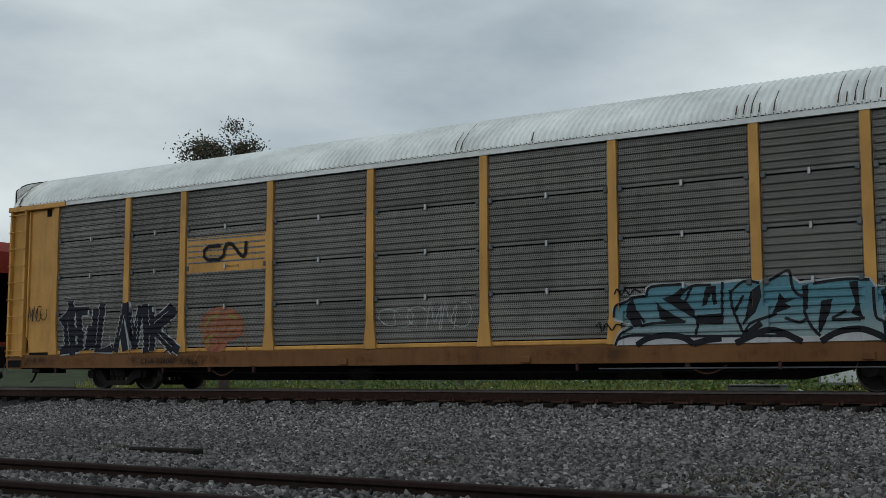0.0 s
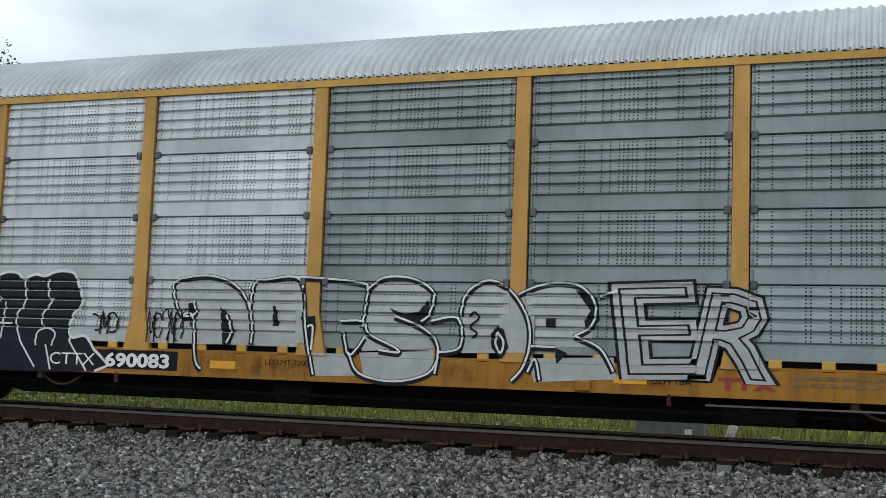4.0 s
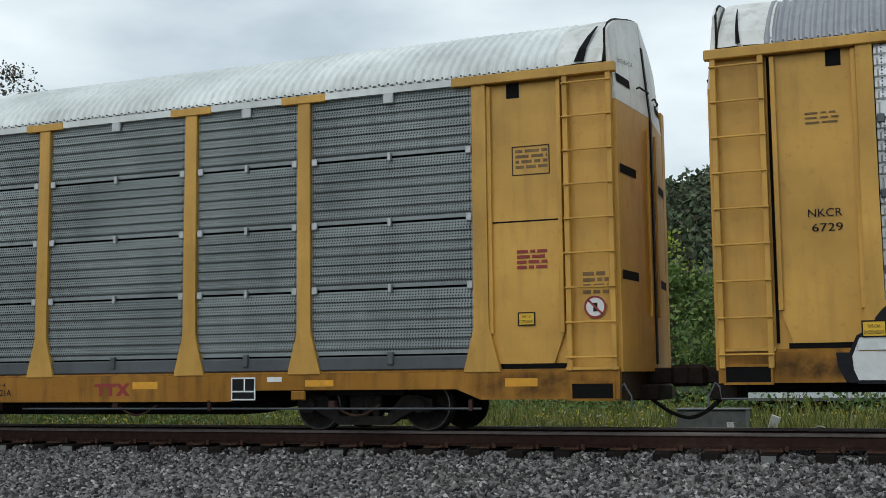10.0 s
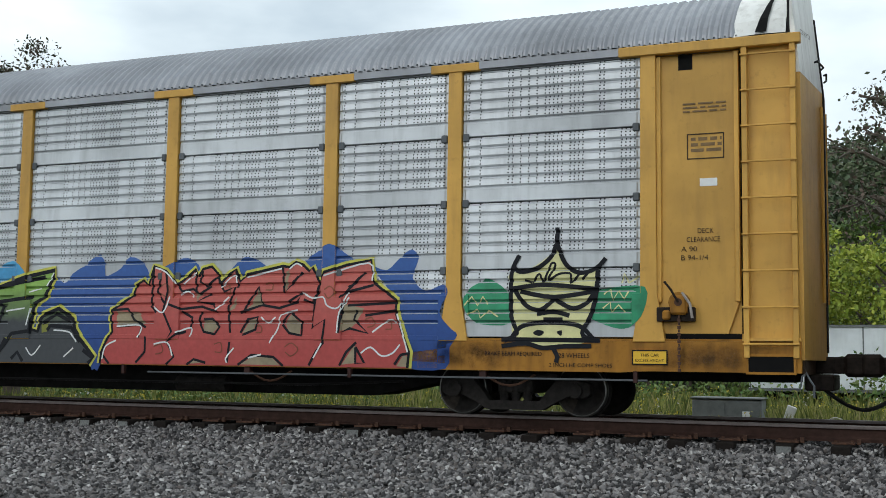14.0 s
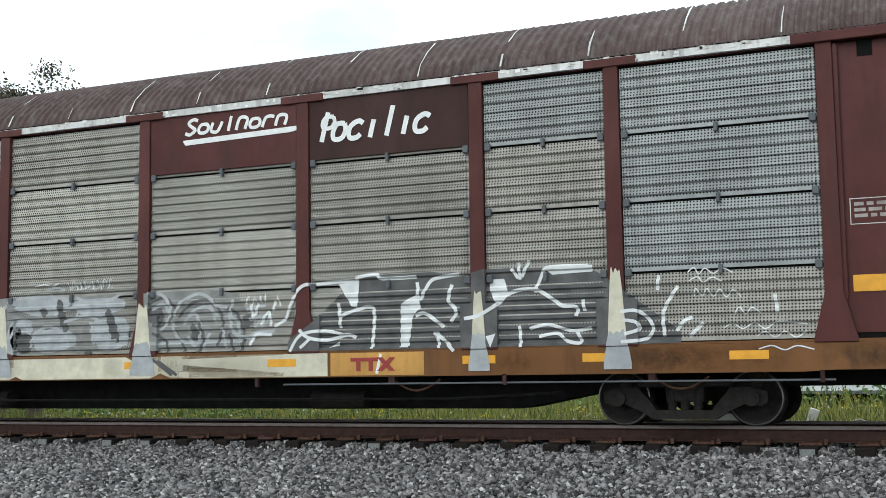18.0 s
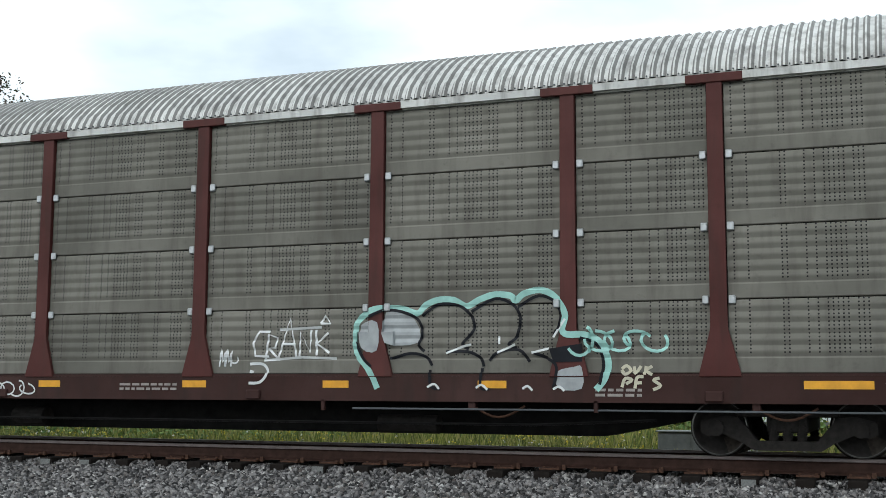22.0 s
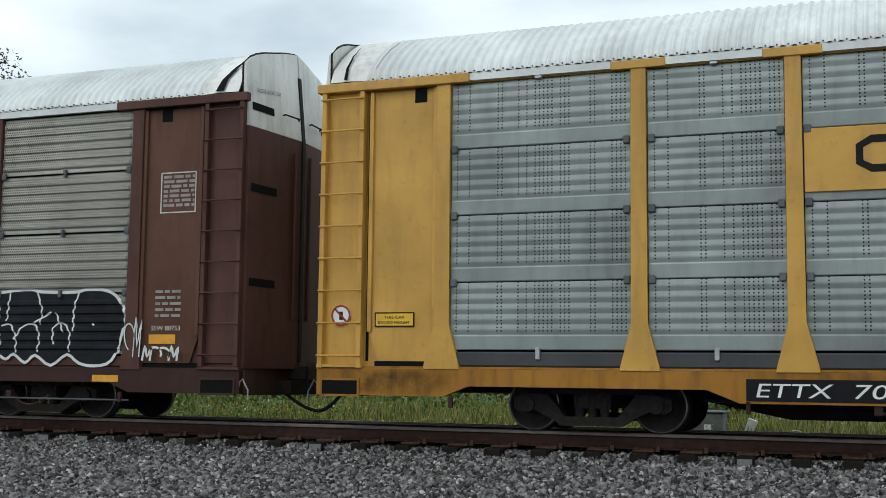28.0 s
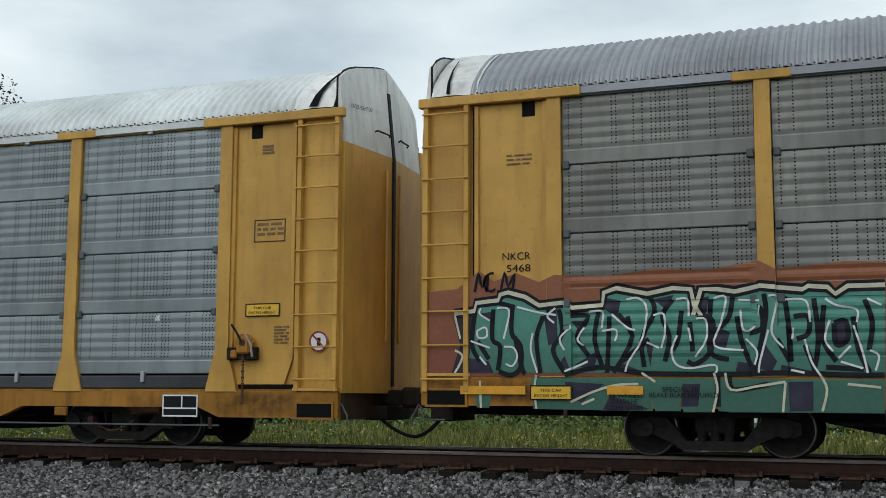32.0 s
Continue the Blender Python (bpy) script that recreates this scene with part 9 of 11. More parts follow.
patches(c5, PALE_BOX, [[(24.9, 45.2), (26.9, 47.8), (27.3, 30.5), (25.3, 27.3)], [(31.1, 81.1), (32, 80.9), (33.1, 52.3), (32.1, 51.4)], [(28.4, 73.2), (29.6, 74.7), (29.4, 64.4)], [(38.7, 67.9), (39.6, 68.8), (40.9, 39.9), (39.8, 38.9)], [(35.4, 26.8), (36.5, 28.3), (36.4, 23.9)]], G_SOOT, 3, True)
strokes(c5, PALE_BOX, [[(45.2, 74.6), (47.3, 81.1), (48.9, 68.2), (47.5, 52.4), (45.9, 52.7)], [(49.4, 60), (51.5, 74.6), (54.3, 74.9), (55.7, 53.4), (54.9, 29.8)], [(55.7, 68.2), (57.5, 62.5), (58.6, 41.3), (58.2, 24.2)], [(52.2, 54.1), (53, 38), (52.3, 23.3)], [(48.7, 49.4), (50.1, 33.1), (50.5, 23.5)], [(45.9, 44.5), (47.7, 36.1), (48, 23.7)], [(56.5, 42.7), (57.2, 22.8)], [(45.9, 17.5), (48.7, 1.2)], [(46.6, 16.3), (49.4, 1.2)]], 0.045, G_SOOT, 3, True)
strokes(c5, PALE_BOX, [[(45.6, 69), (47.2, 74.1), (48, 65.7)], [(50.1, 51.8), (51.8, 67.5), (53.9, 68.6), (54.7, 53.6)], [(56.2, 61.2), (57.7, 53), (57.9, 32.1)], [(52.9, 27.4), (53.9, 43.2)], [(45.2, 33.8), (58.2, 34.6)]], 0.05, G_PALE, 2, True)
strokes(c5, PALE_BOX, [[(10.2, 77.7), (11.1, 84.7), (11.5, 77.3), (12.2, 83.8), (13.1, 77.6), (13.9, 83.3), (14.8, 77.2), (15.8, 83.4), (16.8, 77.8), (18.1, 83.4)], [(29.5, 94.1), (31.1, 97.1), (32.5, 93.2)], [(33.4, 94.6), (34.5, 99.9), (35.3, 93.5), (36.4, 99.9), (37.2, 92.9), (38.5, 100.3), (39.8, 93.2)], [(6.5, 16.1), (7.5, 22.1), (7.9, 12.4), (8.9, 20.7), (9.8, 11.7)], [(11.3, 2.6), (12.4, 8.5), (13.3, 2.6), (14.7, 7.2)], [(15.6, 2.5), (17, 9.5), (18.3, 2.4)]], 0.035, G_PALE, 3, True)
strokes(c5, PALE_BOX, [[(62.7, 47.8), (64.4, 56.8), (64.6, 67), (65.3, 77.1), (66.5, 86.4), (68.1, 87.5), (72.1, 89.2), (73, 86.9), (73.4, 92.3), (75.6, 94), (76.3, 89.8), (80.4, 89.9)], [(71.1, 55.3), (72.6, 60), (74.7, 63.4), (75.3, 56.3), (75, 23.8)], [(70.9, 67.9), (71.1, 44.2)], [(66, 43.7), (67.1, 35.9), (69.5, 33), (72, 37.6), (73, 34.5)], [(80.4, 85), (80.5, 72.7), (79.4, 68.1), (78.5, 61)], [(80.2, 53.3), (81.3, 55.5), (82.7, 47.9), (83.6, 42)], [(80.8, 67.8), (81.7, 82.1), (82.6, 87.6), (85.4, 90.5)], [(84.5, 81.2), (84.1, 66.9), (85, 57), (84.4, 46.6)], [(82.3, 37.4), (83.5, 31), (84.7, 19.8)]], 0.05, G_WHITE, 4, True)
strokes(c5, PALE_BOX, [[(86, 49.2), (87.6, 51.7), (89.6, 60.7), (91.2, 71.6), (93.8, 73.6), (95.8, 63.7), (96.8, 57.9), (98.3, 56.2), (98.2, 48.4)]], 0.05, G_WHITE, 4, True)
strokes(c5, PALE_BOX, [[(93.8, 70.8), (94.4, 82.7), (94.9, 90.9), (95.9, 93.3), (99.6, 92.9)], [(93.2, 38.4), (95.2, 41.7), (97.7, 35.7), (99.8, 37.6)], [(94.2, 31.2), (96.2, 33.7), (97.2, 26.7), (98.7, 25.1), (98.2, 35.6)], [(92.1, 98.6), (92.2, 83)], [(91.3, 93.2), (92, 84)], [(93.3, 100), (92.4, 85.3)], [(92.1, 41.3), (92.2, 22.2)], [(98.9, 62.9), (99.1, 52.8)], [(66.1, 25.8), (67.4, 34.8)], [(76.1, 18.8), (75.6, 0.2)], [(82.8, 38.3), (83, 22.9)], [(59.5, 70.9), (59.8, 57.8), (60.5, 70.6)], [(60.8, 49.8), (61.8, 62.5), (62.2, 47.9)], [(62.7, 73.6), (62.5, 63.4)]], 0.045, G_WHITE, 4, True)
patches(c5, PALE_BOX, [[(70.8, 86.6), (73.4, 88.8), (73.2, 63.3), (72.5, 64.5), (71.7, 75.2)], [(78.5, 64.9), (80.7, 72.7), (80.8, 60.5), (79.9, 53.3), (79.4, 24.3), (78.4, 24.4)], [(88.7, 84.1), (90.4, 84.5), (91, 70.2), (89.6, 60.7), (89, 70.3)], [(94.9, 91.4), (100, 93.2), (100, 87.3), (95.7, 86)], [(88.4, 32.6), (89.5, 34.8), (88.9, 22.2)], [(69.5, 25.4), (71.1, 31.3), (70.9, 27.3)]], G_WHITE, 3, False)
GREY_BOX = (12.04, 17.41, 1.47, 2.63)
patches(c5, GREY_BOX, [[(0.1, 78.7), (9, 80.3), (24.3, 76.1), (44.2, 78.8), (45.9, 17.7), (44.5, 1.1), (0.6, 0.2)], [(54.5, 77), (63.3, 78.4), (76.8, 78.9), (86.2, 71.4), (89.9, 41.8), (86.2, 0.3), (54.8, 0.2)]], G_SAGE, 1, False)
strokes(c5, GREY_BOX, [[(2.4, 63.8), (5.5, 76.1), (13.4, 79.6), (20.4, 79.9)], [(12.1, 8.7), (13.7, 27.4), (18.9, 37.8), (24.6, 27.7), (26.7, 13.5)], [(24.8, 71.4), (29.4, 75.2), (34.1, 68.3), (41.2, 70.2), (45.6, 78.6)], [(24.4, 58.9), (29.5, 61.2), (30, 50.3)], [(24.9, 43.2), (32.9, 49.9), (38.8, 41.4)], [(35, 41.9), (36, 11.1)], [(4.9, 22.1), (8.4, 45.5), (11.1, 30.9)], [(21.3, 67.2), (21.9, 51.5)], [(39.3, 10.7), (44.6, 16.3)], [(55.7, 76.8), (60.1, 74.5), (63.3, 57.5), (62.2, 36.8), (59.5, 23.7)], [(64.5, 45.4), (67.2, 64.3), (73, 73.7), (77.2, 65.6), (78.7, 58), (82.8, 54.4)], [(64.1, 38), (65.3, 21.5), (68.1, 10.8)]], 0.05, G_SILVER, 3, True)
strokes(c5, GREY_BOX, [[(69.2, 44.7), (71.9, 47.3), (73.8, 30.8), (73.4, 14.7), (71.9, 6), (69.6, 18.1)], [(76.4, 58.4), (79.5, 43.2)], [(84.7, 64.3), (83.6, 42.7), (85.1, 20.7), (89.9, 14.4)], [(81, 28.4), (82.5, 2.1)], [(90.3, 4.3), (90.6, 15.7), (92.8, 21.2), (98.2, 22)], [(89.1, 50.5), (95.3, 55.3)], [(89.9, 37.4), (93.9, 41.2)], [(91.7, 27.1), (95.3, 43.8)], [(93.9, 26.8), (97.5, 43.5)]], 0.05, G_SILVER, 3, True)
strokes(c5, GREY_BOX, [[(26.3, 97.7), (27.3, 86.5), (28.5, 98.8), (30.2, 86)], [(31, 96.7), (31.1, 85.8)], [(32.7, 98), (32.8, 87.1), (34.4, 91.4)], [(35.7, 97.4), (35.7, 86.5)], [(37.3, 98.6), (39, 85.9), (39.8, 99.7)], [(40.6, 97.9), (41.1, 87.1), (42.3, 99.2)], [(13.8, 93.8), (17.7, 96.2), (20.4, 92.5), (22.9, 96.8)], [(88.8, 57.8), (89.9, 67.8)], [(91, 57.5), (91.7, 66), (92.8, 57.2)], [(93.5, 67.2), (93.9, 58.5)], [(95, 69.8), (95.3, 59.7)], [(99, 66.2), (100, 53.2)]], 0.02, G_WHITE, 4, False)
patches(c5, GREY_BOX, [[(4.8, 38), (8.4, 32.8), (10.3, 12), (5.9, 7.7)], [(55.8, 55.7), (60.2, 56.5), (61, 38.4), (57, 37.4)], [(70.7, 35.6), (73.4, 22), (72.3, 6), (70.8, 15)], [(88, 42), (91, 44.5), (90.6, 30.1), (88.4, 27.5)]], G_SOOT, 2, True)
LINES_BOX = (16.89, 24.92, 1.31, 2.37)
strokes(c5, LINES_BOX, [[(70.3, 49.9), (73.2, 49.8), (75.4, 32.5), (74.4, 16.7), (70.2, 13.2)], [(70.6, 39.5), (72.7, 36.8), (73.2, 27.9), (70.8, 22.6)], [(77.3, 18.3), (77.2, 48.7), (79.6, 78.5)], [(76.5, 92.7), (76.3, 74.5)], [(79.2, 25.1), (80.5, 37), (81.7, 40.3)], [(81.2, 17.5), (83.5, 34.1)], [(94.5, 65.1), (94.8, 43.9)], [(8.7, 10), (11, 32.5), (15.9, 37.1), (19.8, 30.6)], [(-0, 19.9), (1.3, 34.6), (4.7, 33.8)]], 0.045, G_WHITE, 4, True)
strokes(c5, LINES_BOX, [[(81.2, 94.6), (82.2, 100), (82.9, 91.8), (83.9, 98.6), (85.2, 91.7), (86.6, 97.7), (88.2, 92)], [(81.4, 83.7), (82.7, 89), (83.7, 81.5), (85, 87.5), (86.5, 81.9)], [(82.1, 65.4), (82.4, 74.7), (83.4, 65.7), (84.2, 74.1), (85.1, 64.5), (86.2, 72.7), (87.1, 63.1), (88.2, 71.4), (89.4, 63.1)], [(88.3, 42.1), (89.1, 51.2), (90, 42.4), (91, 49.9), (92.3, 43.2)], [(86.5, 27), (88, 31.6), (89.5, 25.6), (91.3, 32.2), (92.9, 24.8), (94.9, 32.7), (99.2, 28.9)], [(91.6, 16.7), (92.9, 21.3), (94.3, 14.7), (95.8, 21.3), (97.4, 14), (99.1, 21.9)], [(91.8, 1.2), (93.8, 5), (95.7, -0.2), (97.6, 4.3), (100, -0.3)]], 0.016, G_WHITE, 4, True)
for q, w_, z_ in ((12.1, 0.15, 2.3), (14.95, 0.15, 2.2), (20.55, 0.10, 2.2), (22.48, 0.12, 2.42)):
    cloud(c5, q - w_, q + w_, 1.42, z_, G_CREAM, int(q * 10), 3, 0.15)
    cloud(c5, q - w_ * 1.6, q + w_ * 1.5, 1.1, 1.62, G_PALE, int(q * 11), 4, 0.15)
TAG_BOX = (0.87, 1.77, 1.74, 4.55)
strokes(c5, TAG_BOX, [[(54, 90.3), (59.7, 100.1), (64.9, 93.6), (75.9, 91.6)], [(49, 89.3), (64.1, 87.5), (75.9, 89)], [(39.2, 83.4), (64.1, 87.5), (88.9, 84.4), (99.9, 79.8), (89.2, 74), (69.5, 74.7)], [(-0.5, 65.2), (14.4, 72.8), (21.3, 77), (30.3, 81.2), (24.6, 72)], [(29.6, 71.9), (39.5, 76.7), (47.7, 71.9), (54.5, 77.8), (61.6, 73.1), (70.4, 77.5)], [(24.7, 68.2), (39.9, 64.8), (54.8, 69.2), (70.7, 67.4), (64.9, 62.9)], [(40.2, 59), (50, 63.5), (61.1, 57.5), (48.4, 51.7), (35.3, 55), (40.2, 59)], [(60.2, 55.8), (71.9, 60.2), (80, 55.5), (90.7, 57.1)], [(40.4, 51.8), (55.5, 47.3), (73.3, 49.3), (65.6, 44.3)]], 0.03, G_PALE, 3, True)
strokes(c5, TAG_BOX, [[(19.9, 39.7), (26.1, 34.7), (42, 36.3)], [(35.8, 42.4), (41.2, 31.7), (50.8, 40.5), (57.1, 31.5)], [(65.6, 43.1), (80.4, 43.5), (91.3, 38.6), (80.7, 34.1), (68.8, 37.4), (72.5, 41.9)], [(56.1, 31.5), (75.8, 33), (91.5, 31.5), (80.9, 27), (66.1, 28.9)], [(36.9, 14.3), (41.5, 23.4), (51.4, 24.7), (57.7, 14.2)], [(61.4, 20.4), (81, 23.1), (90, 17.3), (76.4, 12.9), (62.6, 16.1)], [(41.3, 29.1), (61.3, 25.8), (82.9, 24.2)]], 0.05, G_WHITE, 3, True)
strokes(c5, TAG_BOX, [[(30.3, 3.5), (42.2, 5.7), (48.3, 2), (33.4, 0.4)], [(50.3, 1.7), (61.9, 6.2), (70.9, 1.9), (93.3, 3.2)], [(52.3, 0), (91.5, 1)]], 0.04, G_SKY, 3, True)
scribble(c5, 26.0, 26.3, 1.7, 2.2, G_WHITE, 86, 0.03, 2)
flat(c5, 4.5, 7.0, 1.05, 1.37, BLACK_PAINT, "number_board", "black board with white car number")
letters(c5, "TTGX", 4.64, 1.09, 0.21, WHITE_PAINT, width=0.78, y=-1.51, offset=0.01)
letters(c5, "160068", 5.62, 1.09, 0.23, WHITE_PAINT, width=1.25, y=-1.51, offset=0.015)
flat(c5, 18.25, 19.72, 1.06, 1.38, YELLOW_OLD, "maker_board", "yellow patch with three red blocks")
maker_mark(c5, 18.58, 19.28, 1.12, 1.31, -1.516)
for x in (1.4, 10.4, 14.6, 17.2, 20.3, 22.0, 23.9, 25.78):
    flat(c5, x, x + 0.48, 1.20, 1.31, SIGN_ORANGE, "reflector")
flat(c5, 1.12, 1.70, 1.98, 2.14, SIGN_ORANGE, "warning_plate", y=-1.452)
flat(c5, 25.40, 25.96, 1.99, 2.19, SIGN_ORANGE, "warning_plate", y=-1.452)
boxed_table(c5, 25.40, 25.99, 2.80, 3.12, STENCIL_WHITE, 88, border=0.01)

# sixth car: brown, sooty punched panels
c6 = add_car(5, "brown auto-carrier with sooty punched panels and peeling white roof", paint="brown", body=BROWN, sill=DARK_SILL, panel=P_HOLE_DARK, kind="soft", roof=ROOF_PATCHY, chord=ROOF_PATCHY,
             rub=False, bright_ears=True, sill_z=(1.02, 1.36), panel_z=(1.39, 5.07), arch=False, end_low=BROWN, hood=ROOF_PATCHY)
letters(c6, "BNSF", 4.95, 1.12, 0.15, STENCIL_WHITE, width=0.76)
letters(c6, "300205", 5.85, 1.12, 0.15, STENCIL_WHITE, width=0.72)
for x0, z in ((0.90, 2.19), (25.37, 3.12)):
    words(c6, "ATSF", x0, z, 0.10, STENCIL_WHITE, -1.452, width=0.24)
    words(c6, "2288", x0 + 0.28, z, 0.10, STENCIL_WHITE, -1.452, width=0.22)
warning(c6, 0.92, 1.31, 1.78, 1.97)
warning(c6, 25.37, 25.77, 2.44, 2.63)
boxed_table(c6, 25.33, 25.89, 3.36, 3.72, STENCIL_WHITE, 90, border=0.018)
stencil(c6, 26.52, 2.3, 0.3, 4, STENCIL_WHITE, 0.04, 0.04, -1.445, 91)
stencil(c6, 0.2, 2.4, 0.3, 4, STENCIL_WHITE, 0.04, 0.04, -1.445, 92)
letters(c6, "* LD LMT 00000", 9.97, 1.18, 0.07, STENCIL_WHITE, width=0.78)
stencil(c6, 13.6, 1.26, 1.0, 2, STENCIL_WHITE, 0.035, 0.03, -1.503, 93)
stencil(c6, 20.9, 1.2, 0.6, 2, STENCIL_WHITE, 0.035, 0.03, -1.503, 94)
V, T = ribbon([(8.2 + 0.15 * math.cos(a * 0.2618), 1.19 + 0.14 * math.sin(a * 0.2618)) for a in range(25)], 0.02)
drape(c6, "plate_mark", V, T, STENCIL_WHITE, 1)
stencil(c6, 8.11, 1.25, 0.18, 3, STENCIL_WHITE, 0.03, 0.03, -1.503, 95)
for x in (1.2, 4.16, 6.75, 9.3, 12.1, 14.7, 17.0, 19.3, 23.47):
    flat(c6, x, x + (0.8 if x in (1.2, 23.47) else 0.4), 1.20, 1.30, SIGN_ORANGE, "reflector")
consolidated(c6, 24.4, 24.82, 1.05, 1.31)
scribble(c6, 15.3, 15.6, 1.5, 1.75, G_WHITE, 98, 0.025, 3)
scribble(c6, 11.0, 12.0, 1.05, 1.3, G_WHITE, 99, 0.025, 5)
MINT_BOX = (15.81, 21.74, 1.17, 2.49)
strokes(c6, MINT_BOX, [[(5.5, 62.5), (2.6, 62.9), (0.9, 51.2), (1.6, 36.4), (5.4, 35.4)], [(4.4, 32), (5.2, 59.6), (7.6, 55.7), (7, 44.7), (5.2, 44.3), (8.3, 31.7)], [(8, 34.6), (10.9, 76.4), (12.8, 34.1)], [(9.2, 49.1), (12.5, 48.7)], [(13.6, 34.1), (13.8, 61.3), (16.4, 39.6), (16.6, 63.9)], [(17.9, 63.7), (18.2, 36.5)], [(21.2, 60.4), (18.2, 49.2), (21.5, 39)], [(3.9, 31.5), (14.3, 34.6), (23.4, 33.1)], [(8.1, 64.5), (19.4, 66.4)], [(19.1, 70.5), (20.4, 78.4), (21.7, 70.1), (19.1, 70.5)]], 0.035, G_WHITE, 3, False)
strokes(c6, MINT_BOX, [[(0.1, 27.7), (3.7, 27.4), (5.1, 18.5), (3.2, 8.1), (0.1, 7.1)], [(0.1, 20), (1.2, 18.8)]], 0.04, G_WHITE, 3, True)
patches(c6, MINT_BOX, [[(29.7, 67.8), (34.1, 70.5), (34.1, 41.1), (30.1, 43.8)], [(36.1, 81), (41.3, 77.3), (43.9, 68.5), (44.3, 48.9), (36, 48.8)], [(81.2, 23.3), (82.9, 23.1), (82.8, 2.2), (77.6, 2.5), (77.3, 18.4)]], G_PALE, 1, True)
strokes(c6, MINT_BOX, [[(34.2, 1.7), (31.9, 22.1), (28.7, 39.4), (28.3, 56.5), (28.8, 70.7), (31.5, 81.2), (34.8, 85.1), (40.1, 84.2), (43.9, 79.1), (45.9, 87.2), (49.1, 92.7), (52.9, 92), (56, 85.4), (59.1, 91.9), (62.8, 96.7), (66.5, 94.9), (67.7, 89.8), (69.5, 96.5), (73.1, 100.1), (76, 95.7), (78.2, 85.1), (79.3, 73.7), (78.6, 60.6), (79.7, 55.1), (83.8, 54.5), (87.1, 46.2), (88.7, 27.8), (88, 12.3), (86, 1)]], 0.085, G_MINT, 2, True)
patches(c6, MINT_BOX, [[(75.6, 41.3), (83.1, 46.2), (83, 28.4), (76.6, 27.9)]], G_BLACK, 3, False)
strokes(c6, MINT_BOX, [[(31.5, 75.5), (36.1, 83.2), (41.3, 79.5), (44.5, 70.6), (45.2, 57.1), (44.4, 46.1), (45.8, 39.8)], [(45.2, 76.1), (49.1, 87.7), (54.1, 86.2), (57.3, 74.7), (57.8, 60.9), (55.1, 47.5), (56.5, 41.4)], [(57.2, 79.6), (62.8, 92.3), (67, 86.1), (68.8, 72.8), (68, 54), (66.1, 46.2), (68, 42.7)], [(68.2, 83.2), (73, 94.2), (77.1, 86.9), (78.1, 71.3), (76.8, 55)], [(28.7, 50.8), (30.6, 33.5), (32.7, 24.3)], [(37.6, 32.3), (42.4, 37.9), (46.2, 34.2), (47.7, 25.2)], [(51.1, 39.2), (56.3, 39.2), (59.4, 32.9), (60.2, 24.1)], [(61.5, 29.9), (63.7, 38.4), (68.5, 40.5), (71, 28.5)], [(71.8, 37.5), (75.5, 31.2), (77.3, 22.6), (76.4, 2.1)]], 0.04, G_BLACK, 4, True)
strokes(c6, MINT_BOX, [[(82.6, 51.5), (86, 45.9), (87.6, 27.9), (86.8, 6.1)], [(47.2, 20.8), (47.6, 4.3), (49.9, 1.4)], [(59.9, 22.5), (59.5, 3.6), (61.6, 1.3)]], 0.04, G_BLACK, 4, True)
strokes(c6, MINT_BOX, [[(51.1, 37.6), (55.1, 44.3), (57.2, 46.2)], [(63.4, 37.9), (67.6, 46)], [(76.6, 52.4), (79.3, 70.6)], [(46.7, 3.2), (48.4, 6.4), (49.6, 1.4)], [(58.5, 2.6), (59.8, 5.7), (61.2, 0.8)], [(69.4, 1.9), (70.6, 4.5), (71.7, 0.2)], [(76.4, 1.5), (77.8, 4.1), (79, -0.2)], [(71.4, 37.5), (75.6, 41.8)], [(63.8, 54.6), (63.9, 46.5)]], 0.03, G_WHITE, 5, True)
strokes(c6, MINT_BOX, [[(91.6, 21.3), (92.7, 24.3), (93.6, 19.6), (92.4, 16.1), (91.6, 20.3)], [(94.3, 23.6), (94.6, 16.9), (95.8, 24)], [(96.6, 15.7), (96.9, 23.9)], [(98.2, 23.8), (96.9, 19.8), (98.3, 15.6)], [(91.7, 3.7), (92.4, 11.9), (93.9, 10.8), (92.6, 6.8)], [(94.5, 2.5), (95, 12.8), (96.4, 13.7)], [(94.8, 7.7), (96, 8.1)], [(99.8, 12.4), (98.5, 10.5), (100, 5.3), (98.4, 1.3)]], 0.04, G_CREAM, 3, True)
scribble(c6, 20.6, 21.8, 1.62, 2.0, G_MINT, 101, 0.04, 5)

# seventh car: faded brown, bubble throw-ups
c7 = add_car(6, "faded brown auto-carrier with ribbed panels, white roof and black bubble graffiti", paint="brown", body=BROWN_LIGHT, sill=DARK_SILL, brake=False, panel=P_RIB_OLD, kind="rib", roof=ROOF_WHITE,
             rub=True, rub_mat=BROWN_LIGHT, door_mat=BROWN_DOOR, caps=False, flare=0.36, sill_z=(0.76, 1.12), panel_z=(1.34, 5.10), end_low=BROWN_LIGHT, chord=ROOF_WHITE,
             special={(2, 1): P_RIB_BRIGHT, (3, 1): P_RIB_BRIGHT, (4, 1): P_RIB_BRIGHT, (2, 0): P_RIB_BRIGHT, (3, 0): P_RIB_BRIGHT})
for x0, x1 in ((14.99 + 0.06, 17.69), (17.91, 20.44)):
    part("name_board", blk(x0, x1, -1.50, -1.45, 4.24, 5.1, 0.004), BROWN_LIGHT, c7, "brown name board with white slanted lettering blocks")
name_shapes(c7, [(STEM, 1.1), (LOOP, 1), (OPEN_LOOP, 1), (SHORT_STEM, 1), (STEM, 1.1), (SHORT_STEM, 1), (OPEN_LOOP, 1)], 18.05, 19.85, 4.48, 0.26, 0.075, -1.508)
